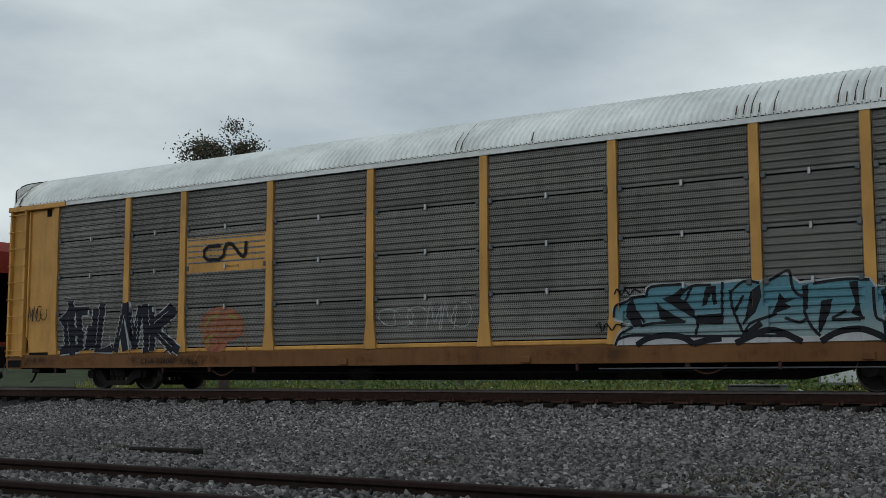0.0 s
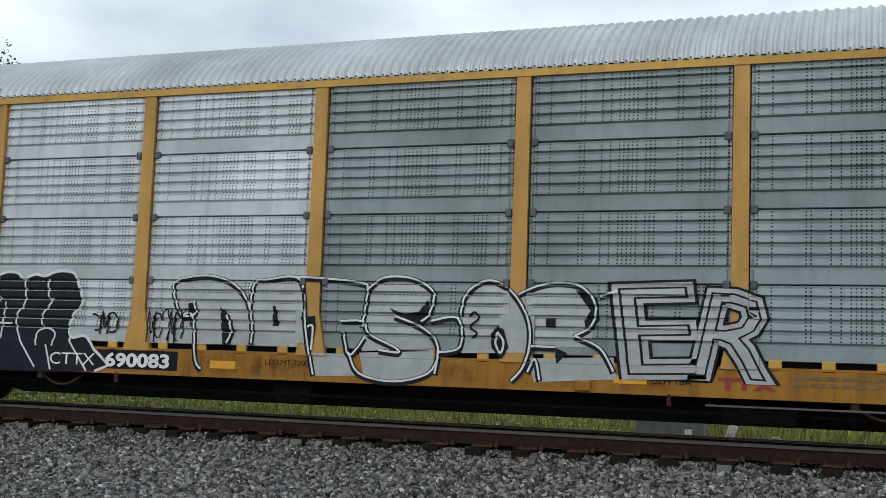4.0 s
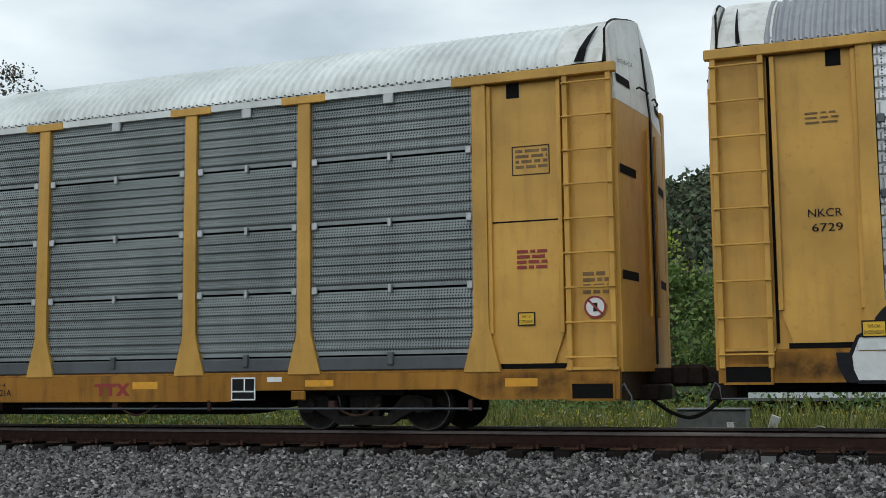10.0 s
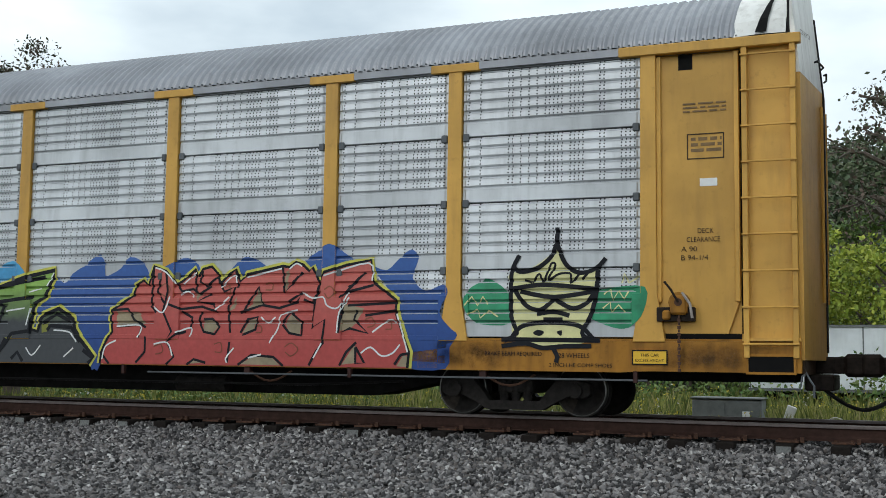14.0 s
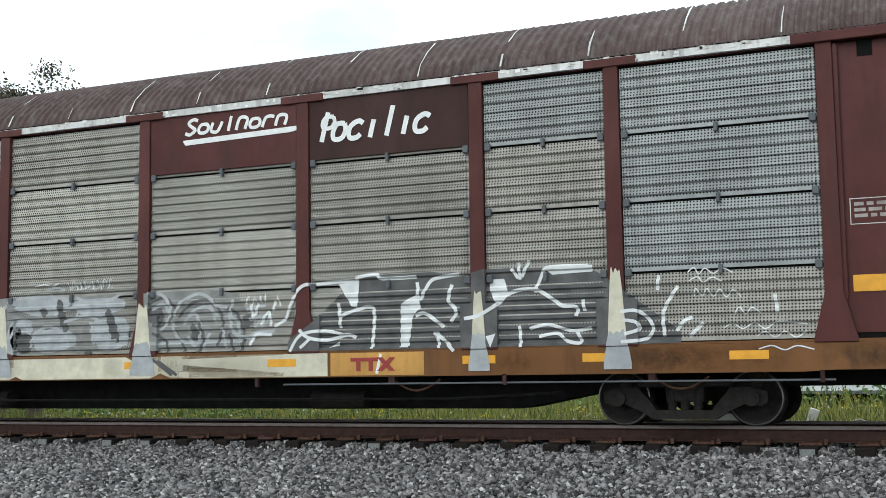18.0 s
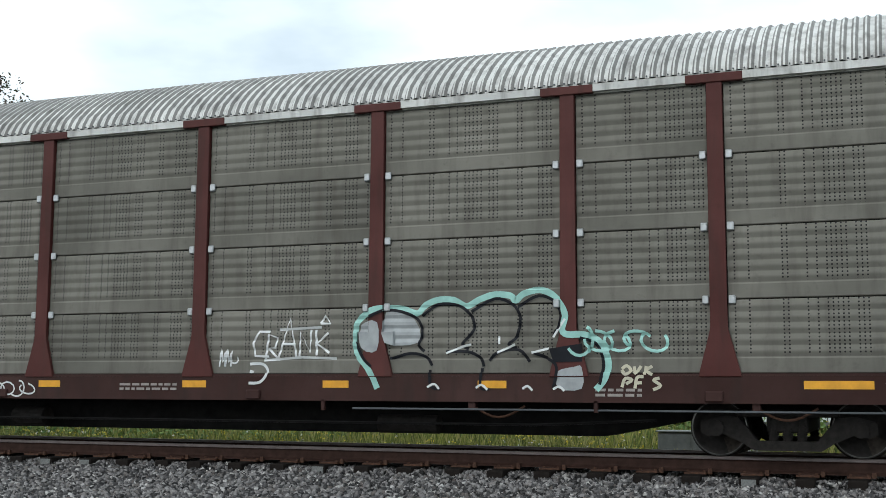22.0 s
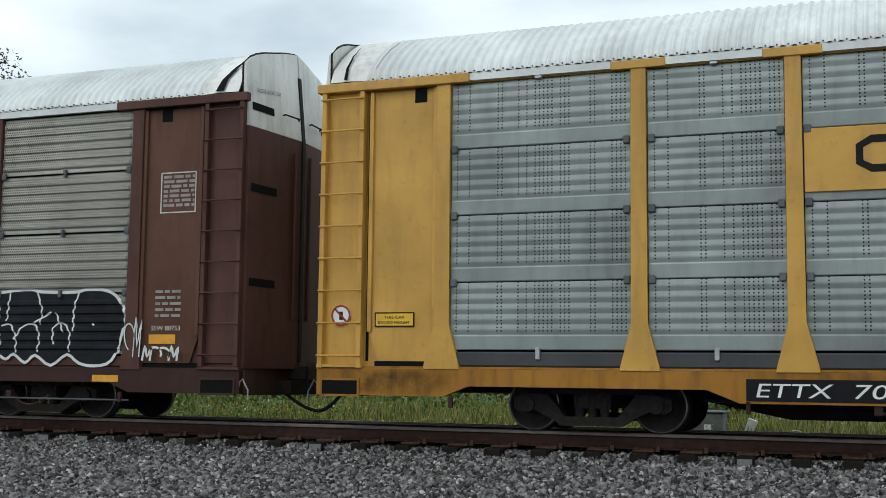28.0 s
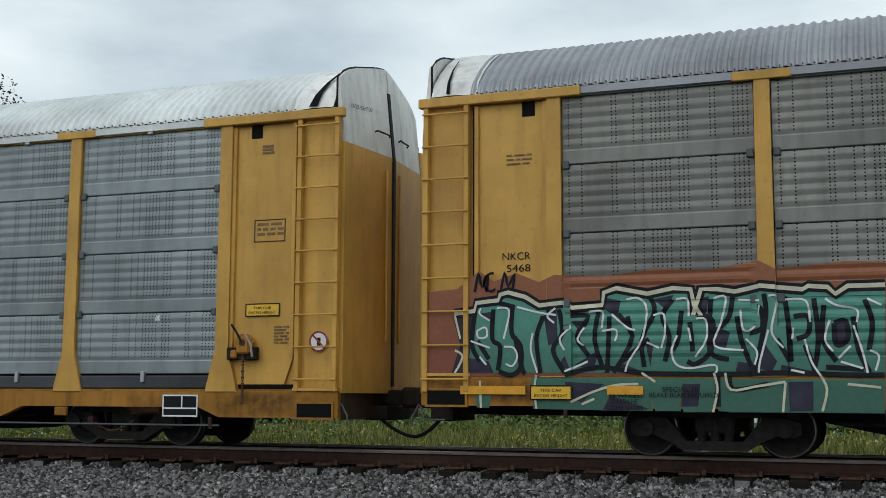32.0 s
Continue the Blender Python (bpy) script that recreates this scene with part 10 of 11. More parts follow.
name_shapes(c7, [(LOOP, 1)], 18.15, 18.42, 4.66, 0.20, 0.06, -1.509)
part("name_rule", prism([(17.93, 4.74), (18.28, 4.74), (18.30, 4.79), (17.95, 4.79)], -1.506, -1.50), WHITE_PAINT, c7)
part("name_rule", blk(15.6, 17.4, -1.506, -1.50, 4.60, 4.66), STENCIL_DARK, c7)
for i, (x0, x1, z0, z1) in enumerate(((2.02, 4.75, 0.95, 2.52), (5.31, 8.8, 1.10, 2.46), (9.4, 13.25, 1.06, 2.40), (13.79, 16.6, 0.80, 2.52), (17.41, 20.95, 1.06, 2.46), (21.32, 25.08, 1.06, 2.37))):
    sh_, ins = ((ERHA, ERHA_IN), (GRUE, GRUE_IN), (NESTO, NESTO_IN + NESTO_IN2))[i % 3]
    piece(c7, (x0, x1, z0, z1), sh_, G_BLACK, G_WHITE, 0.045, ins, 0.028, label="black bubble graffiti with white outlines")
SCRAWL_BOX = (0.55, 1.36, 1.0, 3.41)
strokes(c7, SCRAWL_BOX, [[(15.9, 85.4), (21.1, 87.1), (29.7, 85.8)], [(33.6, 97.1), (31.5, 89.4), (38.4, 89.9), (40.5, 96.4)], [(29.7, 86.4), (40.2, 91), (49, 95.1), (49.1, 98), (42.3, 98.7), (38.6, 93.4)], [(17.6, 86), (19, 77.7), (20.4, 71.8)], [(31.4, 86.4), (29.3, 77.6), (34, 68.7), (35.4, 63.4)], [(45.3, 90.4), (52.2, 90.9), (48.5, 86.8), (53.6, 86.1)], [(57.2, 89.6), (53.6, 86.1), (62.1, 86.6), (58.9, 90.2)], [(65.7, 89.5), (65.5, 86), (72.5, 90), (73.9, 85.9)], [(82.6, 89.9), (77.4, 87.6), (84.1, 85.8), (85.9, 88.7)], [(60.8, 92.5), (65.9, 94.2), (74.3, 92.9), (67.5, 91.3), (60.8, 92.5)], [(43.2, 83.3), (56.9, 84.3), (50, 82.1), (80.5, 82.9), (73.7, 81.2), (82.1, 81.7)]], 0.03, G_WHITE, 3, False)
strokes(c7, SCRAWL_BOX, [[(48.3, 81.5), (48, 75.6), (51.2, 71.5)], [(55.1, 81.4), (56.6, 77.3)], [(61.9, 81.3), (66.5, 73.1)], [(70.3, 81.2), (71.8, 77.1)], [(82.1, 81.7), (80, 74.1), (76.3, 66.6)], [(89, 84.5), (99.2, 86.2)], [(92.8, 91.5), (94.2, 86.8), (93.8, 79.8)], [(96.1, 90.9), (95.9, 87.4)]], 0.03, G_WHITE, 3, False)
strokes(c7, SCRAWL_BOX, [[(62.9, 100.2), (73, 100), (84.8, 98.7)], [(14, 42.5), (17.1, 36.6), (27.6, 41.3), (30.8, 36.6), (41.2, 41.8)], [(46.1, 38.3), (49.7, 42.4), (59.7, 41.2), (57.8, 36.6), (47.7, 37.2)], [(64.5, 36.5), (66.6, 43.5), (78, 37.7), (78.3, 43.4)], [(86.8, 45.1), (94.9, 42.2), (99.8, 40.5), (88, 37.6)], [(13.4, 30.3), (27.1, 32), (18.4, 27.3), (35.5, 30.2)], [(14.9, 25), (31.8, 22.1)], [(45.7, 30.2), (52.1, 24.5), (43.6, 22.1)], [(74.2, 30.2), (77.3, 24.5)], [(90.3, 19.9), (73.4, 15.9), (81.5, 11.9), (83, 7.9)], [(17.9, 54.2), (36.7, 54.6), (24.6, 50.6), (40.1, 54), (29.5, 46.5)]], 0.018, G_PALE, 3, False)
strokes(c7, SCRAWL_BOX, [[(0.6, 10), (7.3, 7.7), (14, 4.8), (17.6, 10), (7.4, 10.6)], [(22.5, 4.9), (22.7, 9.4), (31.2, 9.5), (24.3, 7.2), (34.3, 4.9)], [(37.7, 5.5), (41.3, 9.5), (48, 9), (51.2, 5.5)], [(54.5, 5.5), (56.4, 9), (62.9, 5.6), (64.7, 9)], [(69.7, 9), (66.5, 10.7), (76.6, 11.9), (78, 8.5), (68, 7.9)], [(81.3, 7.9), (93, 9.7)], [(96.4, 11.9), (91.2, 6.8)], [(89.2, 2.3), (90.9, 1.7)], [(40.9, 1.5), (49.4, 2.7), (57.7, 1.6)], [(67.8, 3.9), (79.4, 2.8), (85.8, 0)]], 0.045, G_WHITE, 4, False)
scribble(c7, 25.38, 26.0, 1.25, 1.47, G_WHITE, 123, 0.035, 4)
scribble(c7, 25.1, 25.35, 1.3, 1.9, G_WHITE, 124, 0.020, 2)
scribble(c7, 9.0, 9.4, 1.15, 1.5, G_WHITE, 125, 0.020, 4)
flat(c7, 0.88, 1.34, 2.42, 2.60, SIGN_ORANGE, "warning_plate", y=-1.452)
flat(c7, 25.46, 25.92, 1.50, 1.64, SIGN_ORANGE, "warning_plate", y=-1.452)
V, T = ribbon([(1.12 + 0.17 * math.cos(a * 0.2618), 2.22 + 0.17 * math.sin(a * 0.2618)) for a in range(25)], 0.02)
me = bpy.data.meshes.new("plate_mark")
me.from_pydata([(a, -1.452, b_) for a, b_ in V], [], T)
me.materials.append(STENCIL_WHITE)
part("plate_mark", me, None, c7)
words(c7, "EXCEEDS", 0.99, 2.27, 0.05, STENCIL_WHITE, -1.4535, width=0.25)
words(c7, "PLATE", 1.01, 2.20, 0.05, STENCIL_WHITE, -1.4535, width=0.18)
words(c7, "F", 1.09, 2.10, 0.07, STENCIL_WHITE, -1.4535)
words(c7, "* LD LMT 69500", 0.76, 1.84, 0.075, STENCIL_WHITE, -1.4535, width=0.66)
words(c7, "SSW 80753", 0.86, 1.53, 0.075, STENCIL_WHITE, -1.4535, width=0.5)
flat(c7, 0.88, 1.2, 0.83, 0.98, SIGN_ORANGE, "reflector")
boxed_table(c7, 25.58, 26.2, 3.46, 4.08, STENCIL_WHITE, 129, border=0.018)
stencil(c7, 25.55, 2.3, 0.45, 5, STENCIL_WHITE, 0.04, 0.05, seed=130)
words(c7, "SSW 80753", 25.5, 1.70, 0.07, STENCIL_WHITE, -1.452, width=0.5)
letters(c7, "SSW", 5.48, 0.86, 0.17, STENCIL_WHITE, width=0.58)
letters(c7, "80753", 6.32, 0.86, 0.17, STENCIL_WHITE, width=0.9)
letters(c7, "CUSHION CAR", 13.2, 0.86, 0.17, SIGN_ORANGE, width=1.9)
for x in (0.6, 7.54, 12.3, 18.89, 24.5):
    flat(c7, x, x + 0.47, 0.93, 1.03, SIGN_ORANGE, "reflector")
consolidated(c7, 20.96, 21.48, 0.80, 1.10)

# eighth car: clean, blue-grey punched panels
c8 = add_car(7, "clean yellow auto-carrier with blue-grey punched panels and white roof", body=YELLOW, sill=YELLOW_SILL, end_slots=None, panel=P_HOLE_GREY, kind="soft", roof=ROOF_WHITE, rub_mat=DARK_RAIL,
             special={(b, k): P_HOLE_BLUE for b in (5, 6, 7, 8) for k in range(4)})
part("logo_board", blk(6.62, 9.13, -1.50, -1.45, 3.36, 4.15, 0.006), YELLOW, c8, "yellow board with a black railway emblem")
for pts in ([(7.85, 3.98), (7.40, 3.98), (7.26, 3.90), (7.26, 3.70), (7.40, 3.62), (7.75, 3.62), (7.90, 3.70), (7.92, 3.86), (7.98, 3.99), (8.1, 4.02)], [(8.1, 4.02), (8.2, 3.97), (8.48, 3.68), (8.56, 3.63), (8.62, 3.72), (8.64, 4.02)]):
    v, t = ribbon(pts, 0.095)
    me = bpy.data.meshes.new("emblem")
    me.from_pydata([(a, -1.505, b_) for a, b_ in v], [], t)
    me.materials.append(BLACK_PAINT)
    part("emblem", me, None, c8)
words(c8, "www.cn.ca", 7.9, 3.42, 0.08, BLACK_PAINT, -1.505)
flat(c8, 5.88, 8.6, 0.81, 1.08, BLACK_PAINT, "number_board", "black board with white car number")
letters(c8, "ETTX", 6.0, 0.86, 0.17, WHITE_PAINT, width=0.9, shear=0.15, y=-1.508)
letters(c8, "700804", 7.14, 0.86, 0.17, WHITE_PAINT, width=1.2, shear=0.15, y=-1.508)
flat(c8, 9.28, 9.55, 0.86, 1.03, BLACK_PAINT, "route_board")
letters(c8, "R1", 9.31, 0.88, 0.12, WHITE_PAINT, y=-1.508, width=0.2)
V, T = ribbon([(9.81 + 0.13 * math.cos(a * 0.2618), 0.95 + 0.13 * math.sin(a * 0.2618)) for a in range(25)], 0.018)
drape(c8, "plate_mark", V, T, STENCIL_DARK, 1)
stencil(c8, 9.73, 1.0, 0.16, 3, STENCIL_DARK, 0.025, 0.025, -1.502, 140)
letters(c8, "* LD LMT 68400", 10.58, 1.0, 0.055, STENCIL_DARK, width=0.55)
letters(c8, "BLH21A", 16.04, 0.88, 0.10, STENCIL_DARK, width=0.45)
letters(c8, "L 89'-4\"", 16.1, 1.01, 0.06, STENCIL_DARK, width=0.32)
stencil(c8, 12.95, 1.05, 0.7, 2, STENCIL_DARK, 0.035, 0.03, -1.502, 141)
stencil(c8, 20.6, 1.02, 0.5, 3, STENCIL_DARK, 0.03, 0.03, -1.502, 142)
maker_mark(c8, 18.42, 19.45, 0.82, 1.08)
part("maker_dot", rod(bmesh.new(), (19.56, -1.50, 0.95), (19.56, -1.506, 0.95), 0.035, 12), BLACK_PAINT, c8)
consolidated(c8, 24.2, 24.8, 0.80, 1.12)
boxed_table(c8, 25.64, 26.15, 3.32, 3.65, STENCIL_DARK, 143)
warning(c8, 25.53, 26.09, 2.24, 2.43)
warning(c8, 0.86, 1.45, 1.74, 1.94)
no_entry(c8, 26.72, 1.87)
no_entry(c8, 0.34, 1.90)
stencil(c8, 26.0, 2.1, 0.24, 6, STENCIL_DARK, 0.025, 0.02, seed=144)
stencil(c8, 25.75, 4.75, 0.2, 3, STENCIL_DARK, 0.03, 0.02, seed=145)
for i, (x0, x1, z0, z1) in enumerate(((14.24, 14.6, 2.28, 2.4), (15.2, 15.36, 2.02, 2.3), (15.18, 15.34, 1.5, 1.85), (9.35, 9.5, 1.5, 1.62), (12.5, 12.7, 1.72, 1.8), (24.0, 24.1, 2.2, 2.32))):
    cloud(c8, x0, x1, z0, z1, G_WHITE, 150 + i, 1, 0.7, "peeled_patch")
for q in range(9):
    xm = (POSTS[q] + POSTS[q + 1]) / 2
    part("roof_clip", blk(xm - 0.05, xm + 0.05, -1.52, -1.46, 5.05, 5.14, 0.01), CHROME, c8)
    part("foot_clip", blk(xm - 0.03, xm + 0.03, -1.52, -1.46, 1.30, 1.46, 0.008), CHROME, c8)

# ninth car: teal mural
c9 = add_car(8, "yellow auto-carrier with grey punched panels and a jade-green mural", body=YELLOW, sill=YELLOW_SILL, end_slots=None, panel=P_HOLE_WORN, kind="soft", roof=ROOF_GREY, flash=ROOF_GREY, chord=ROOF_GREY, brackets=(),
             rub=False, sill_z=(0.97, 1.37), panel_z=(1.41, 5.07), arch=False, flare=0.42)
patches(c9, (0.1, 10.5, 1.38, 2.84), [[(0, 0), (0, 78), (4, 80), (7, 96), (9, 86), (12, 93), (15, 84), (17, 90), (24, 88), (30, 93), (36, 90), (42, 97), (44, 89), (52, 94), (60, 90), (70, 95), (80, 88), (100, 92), (100, 0)]], G_RUSTRED, 0)
T_BOX = (6.0, 10.4, 0.985, 2.5)
piece(c9, T_BOX, [(a, max(b, 15)) for a, b in TOKEK], G_JADE, G_CREAM, 0.1, level=2, smooth=False, label="jade-green wildstyle graffiti with white outlines")
strokes(c9, T_BOX, TOKEK_IN + TOKEK_IN2, 0.16, G_JADE, 4)
strokes(c9, T_BOX, [[(a + 1.8, b + 3) for a, b in ln] for ln in TOKEK_IN + TOKEK_IN2], 0.032, G_WHITE, 6)
JADE_BOX = (0.44, 5.93, 0.93, 2.5)
patches(c9, JADE_BOX, [[(0.7, 81.7), (5.9, 83.7), (6.4, 90.5), (12, 92.4), (12.5, 97.1), (14.5, 98.9), (18.8, 94.7), (22.3, 87.2), (28.6, 89.1), (30.2, 84.7), (37.5, 86.5), (37.9, 96.7), (40.9, 100.1), (48.2, 94.8), (54.1, 98.8), (68.1, 94.7), (73.7, 98.6), (82.8, 95.1), (89.7, 90.9), (92.3, 96.8), (100, 96.8), (99.2, 28.8), (67.6, 29.1), (28.5, 31.2), (0, 31.5), (2.2, 50.7)]], G_JADE, 2, False, "jade-green wildstyle graffiti with white outlines")
patches(c9, JADE_BOX, [[(21.5, 25.7), (36.6, 25.6), (35.4, 2.8), (22.2, 2.5)], [(47.2, 24.7), (55, 24.7), (55.5, 0.6), (49.7, 0.5)], [(54.9, 17.5), (63.8, 17.6), (63, -0), (56.1, -0.2)], [(66.3, 17.6), (78.5, 17.7), (78.4, 0.4), (66.2, 0.1)], [(84.5, 24.6), (99.2, 23.7), (98.9, 1), (85.5, 0.6)], [(5.9, 12.5), (10.2, 12.5), (9.6, 2.1), (6.6, 2.1)]], G_JADE, 2, False)
patches(c9, JADE_BOX, [[(0.3, 79.8), (5.6, 81.3), (5, 55.4), (4.1, 31.5), (0, 31.5), (2.2, 54.6)], [(6.6, 81.3), (10.5, 82.9), (9.9, 74.3)], [(4.4, 43.9), (9.6, 40.9), (10.8, 31.4), (3.8, 31.5)], [(23.3, 80.1), (26.6, 84.5), (26.9, 56.4), (24.6, 53.7)], [(37.4, 93), (41.9, 89.8), (41.1, 76), (38.1, 82.7)], [(49.6, 90.1), (54.3, 93.3), (52.4, 81.6)], [(59.4, 89.2), (62.3, 91.7), (61.4, 74.7)], [(63.6, 67.3), (66.8, 62.7), (65.8, 50.3), (63, 52.2)], [(74, 55.3), (77, 39.4), (75.7, 30.7), (73.1, 34.3)], [(77.9, 36.8), (83.9, 32.4), (82.2, 28.9), (77.4, 29)], [(30.7, 37.7), (36.4, 49.5), (35.3, 32.1)], [(29.9, 74), (34.3, 73.7), (32.4, 62.7)]], G_PURPLE, 3, False)
patches(c9, JADE_BOX, [[(41.5, 39.3), (46.2, 32.9), (41.2, 31.1)], [(89.2, 68.4), (91.6, 70), (91.4, 53.7), (89.3, 52.9)], [(26.8, 36.8), (28.5, 45.2), (29.8, 34)], [(47.4, 58.3), (49.4, 53.6), (48.6, 35.5)], [(68.4, 39.6), (73.1, 36.9), (72.5, 29.9), (67.6, 29.9)], [(28.4, 23.8), (37.9, 22), (32.5, 7.3), (29.5, 10)], [(39.2, 12.9), (48.4, 2.2), (37.3, 0.1)], [(79.2, 23.8), (84.5, 23.8), (84.3, 1.5), (79.3, 1.3)], [(56, 22), (60, 22), (59.4, 4.3), (55.6, 4.2)]], G_PURPLE, 3, False)
strokes(c9, JADE_BOX, [[(0.7, 81.7), (5.9, 83.7), (6.4, 90.5), (12, 92.4), (12.5, 97.1), (14.5, 98.9), (18.8, 94.7), (22.3, 87.2), (28.6, 89.1), (30.2, 84.7), (37.5, 86.5), (37.9, 96.7), (40.9, 100.1), (48.2, 94.8), (54.1, 98.8), (58.2, 97.5), (58.9, 84.7), (60.4, 76.5), (58.6, 76.6), (60.5, 97.3), (64.3, 96.9), (68.1, 94.7), (73.7, 98.6), (82.8, 95.1), (84, 97.6), (88.1, 96.3), (89.7, 90.9), (92.3, 96.8), (100, 96.8)]], 0.14, G_BLACK, 4, False)
strokes(c9, JADE_BOX, [[(0.7, 81.7), (5.9, 83.7), (6.4, 90.5), (12, 92.4), (12.5, 97.1), (14.5, 98.9), (18.8, 94.7), (22.3, 87.2), (28.6, 89.1), (30.2, 84.7), (37.5, 86.5), (37.9, 96.7), (40.9, 100.1), (48.2, 94.8), (54.1, 98.8), (58.2, 97.5), (58.9, 84.7), (60.4, 76.5), (58.6, 76.6), (60.5, 97.3), (64.3, 96.9), (68.1, 94.7), (73.7, 98.6), (82.8, 95.1), (84, 97.6), (88.1, 96.3), (89.7, 90.9), (92.3, 96.8), (100, 96.8)]], 0.055, G_CREAM, 6, False)
strokes(c9, JADE_BOX, [[(10.8, 84.8), (10.5, 60), (12.5, 53.2), (11.9, 33.3)], [(15.7, 88.3), (15.4, 64.5), (17.6, 54), (17.6, 36.1), (15.3, 29.5), (12.2, 32.4)], [(6.7, 58.2), (9.6, 42.8)], [(6.1, 83.2), (5.3, 55.4), (7.3, 41)], [(16.2, 61.6), (17.9, 36), (18.7, 30.4)], [(23.3, 78.2), (21.6, 59.4), (22.6, 31.3)], [(27.2, 83.6), (28, 63.8), (25.7, 49.9), (28.5, 31.2)], [(28.6, 77.8), (34.1, 77.4), (31.3, 60.9), (34.2, 45)], [(36.8, 84.2), (35.6, 58.8), (37.4, 35.7)], [(39.2, 77.1), (38.5, 31.1)], [(41.3, 78.8), (44.5, 60.2), (40.1, 31.1)], [(43.5, 76.8), (44.2, 63)], [(48.8, 92), (49.8, 80), (46.8, 58.3), (47.2, 35.6)], [(42, 40.2), (48.4, 58.2)]], 0.062, G_BLACK, 5, True)
strokes(c9, JADE_BOX, [[(54, 89.7), (51.6, 76.2), (53.1, 59.8), (52, 40)], [(56, 80.4), (55.1, 57.9), (53.8, 48.9)], [(59.4, 75.7), (62.9, 72.8), (62.5, 48.7), (59.1, 38), (57.1, 39.9)], [(57.8, 71.3), (58.4, 47.9)], [(62.7, 88.9), (62.2, 48.7), (66.4, 41.4)], [(67.6, 93), (66.7, 75.2), (64.6, 66.4)], [(68.4, 75.1), (69.3, 55.5), (71.4, 35.2)], [(71.7, 81.5), (73.7, 80.9), (74, 65.8), (71.1, 61.6)], [(74.5, 92.3), (74.8, 74.6), (72.6, 39.5), (71.3, 29)], [(78.9, 89.7), (79.6, 65.5), (79.9, 39.4)], [(77.1, 56.9), (79.7, 39.4)], [(80.7, 74.2), (83.8, 74), (83.7, 60.9), (81.2, 56.7)], [(85.1, 87.9), (85.8, 56.5), (84.6, 30.6)], [(82.9, 52.3), (85.3, 28.9)]], 0.062, G_BLACK, 5, True)
strokes(c9, JADE_BOX, [[(87.2, 82.5), (86.7, 56.5), (89.4, 39.2)], [(89.2, 68.4), (91.6, 70), (91.9, 56.2), (89.5, 52), (89.2, 68.4)], [(93.2, 73.3), (94.1, 47.6), (96.3, 30.5)], [(95.7, 86.1), (97.1, 68.8), (96.2, 47.5)], [(87.2, 34.9), (95.1, 33.1)], [(28.5, 29.4), (36.6, 35.7), (45.9, 31), (55, 30.1), (67.6, 29.9), (79.8, 30.7), (91.6, 28.9), (99.2, 28.8)], [(63.9, 29.1), (63.9, 4.4)], [(66.4, 29.1), (67.5, 17.6), (74.9, 22)], [(24.4, 87.5), (24.7, 80)], [(11.7, 90.5), (16.2, 86.3)]], 0.062, G_BLACK, 5, True)
strokes(c9, JADE_BOX, [[(7.6, 86), (7.3, 81.2), (9.9, 75.3)], [(6.6, 66.8), (8.8, 69.6), (9.1, 61.9), (7, 61.1), (6.6, 66.8)], [(5, 58.3), (9.9, 52.3)], [(7.3, 44.8), (9, 38.1)], [(11.7, 85.7), (14.8, 83.5), (13.4, 59.8)], [(13.6, 53.2), (15.9, 52.1), (16.8, 44.5), (15.6, 37), (13.9, 38.9)], [(16.8, 86.3), (22.5, 81.1), (26.6, 78.9)], [(20.7, 64.2), (20.2, 50.1), (21.8, 31.3)], [(26.4, 84.6), (24.4, 78.1), (26.1, 72.4)], [(28.6, 74.1), (29.7, 68.4), (27.4, 59.2), (28.5, 49.8)], [(33.2, 68.2), (31.5, 59), (32.9, 53.4)], [(28.5, 32.2), (33.9, 40.4)], [(34.3, 81.1), (37.6, 80.9), (37.3, 68)], [(39.7, 78.9), (43.4, 67.6), (45.3, 65.7)], [(37.5, 65.2), (40.8, 65.9), (40.5, 56.7)]], 0.026, G_WHITE, 7, True)
strokes(c9, JADE_BOX, [[(43.3, 90.6), (46.2, 91.3), (48, 82), (46.8, 58.3), (43.6, 40.2), (42.8, 32)], [(49.5, 77.3), (51.9, 78), (52.1, 62.6), (51.2, 50.8)], [(47.9, 55.5), (50.7, 50.9)], [(54.8, 89.6), (57.4, 89.4), (57.6, 75.8)], [(54.9, 60.6), (53.6, 49), (54.5, 38.1), (57.6, 34.5), (63.2, 37.1), (63.6, 30.9)], [(57.5, 66.8), (58, 56)], [(59.3, 73.9), (61.4, 72.9), (61.5, 57.6), (58.9, 43.4)], [(63.3, 89.8), (66, 90.4), (64.9, 70.8), (63.3, 52.2), (69.7, 48.4)], [(68.8, 88.4), (73.5, 87.1)], [(69.2, 80.3), (69.8, 64.3), (72.3, 66.8), (73.4, 83.6)], [(70.3, 57.2), (72.7, 47.4), (72.1, 36.9)], [(75.5, 90.5), (77.4, 88.5), (76, 65.7), (76.7, 56.9), (78.5, 49.9)]], 0.026, G_WHITE, 7, True)
strokes(c9, JADE_BOX, [[(75.3, 64), (73.3, 39.5), (73, 30.8)], [(78.9, 87.5), (83.4, 86.3), (84.2, 69.6)], [(80.6, 65.5), (80.3, 56.8)], [(82.9, 56.6), (84.2, 39.3), (86, 28.9)], [(87.5, 87.7), (89.8, 82.2), (94, 78.5), (93.9, 69)], [(88.3, 71.1), (87.2, 56.4), (88.8, 46.9)], [(93.2, 66.5), (94.8, 47.6), (95.8, 30.5)], [(89.9, 41.7), (92.5, 51.1)], [(90.3, 39.1), (94.9, 33.9)], [(96.2, 86.9), (99.1, 81.5)], [(79.8, 32.9), (82.7, 30.7)], [(96.4, 47.5), (98.2, 43.2), (97.4, 32.2)]], 0.026, G_WHITE, 7, True)
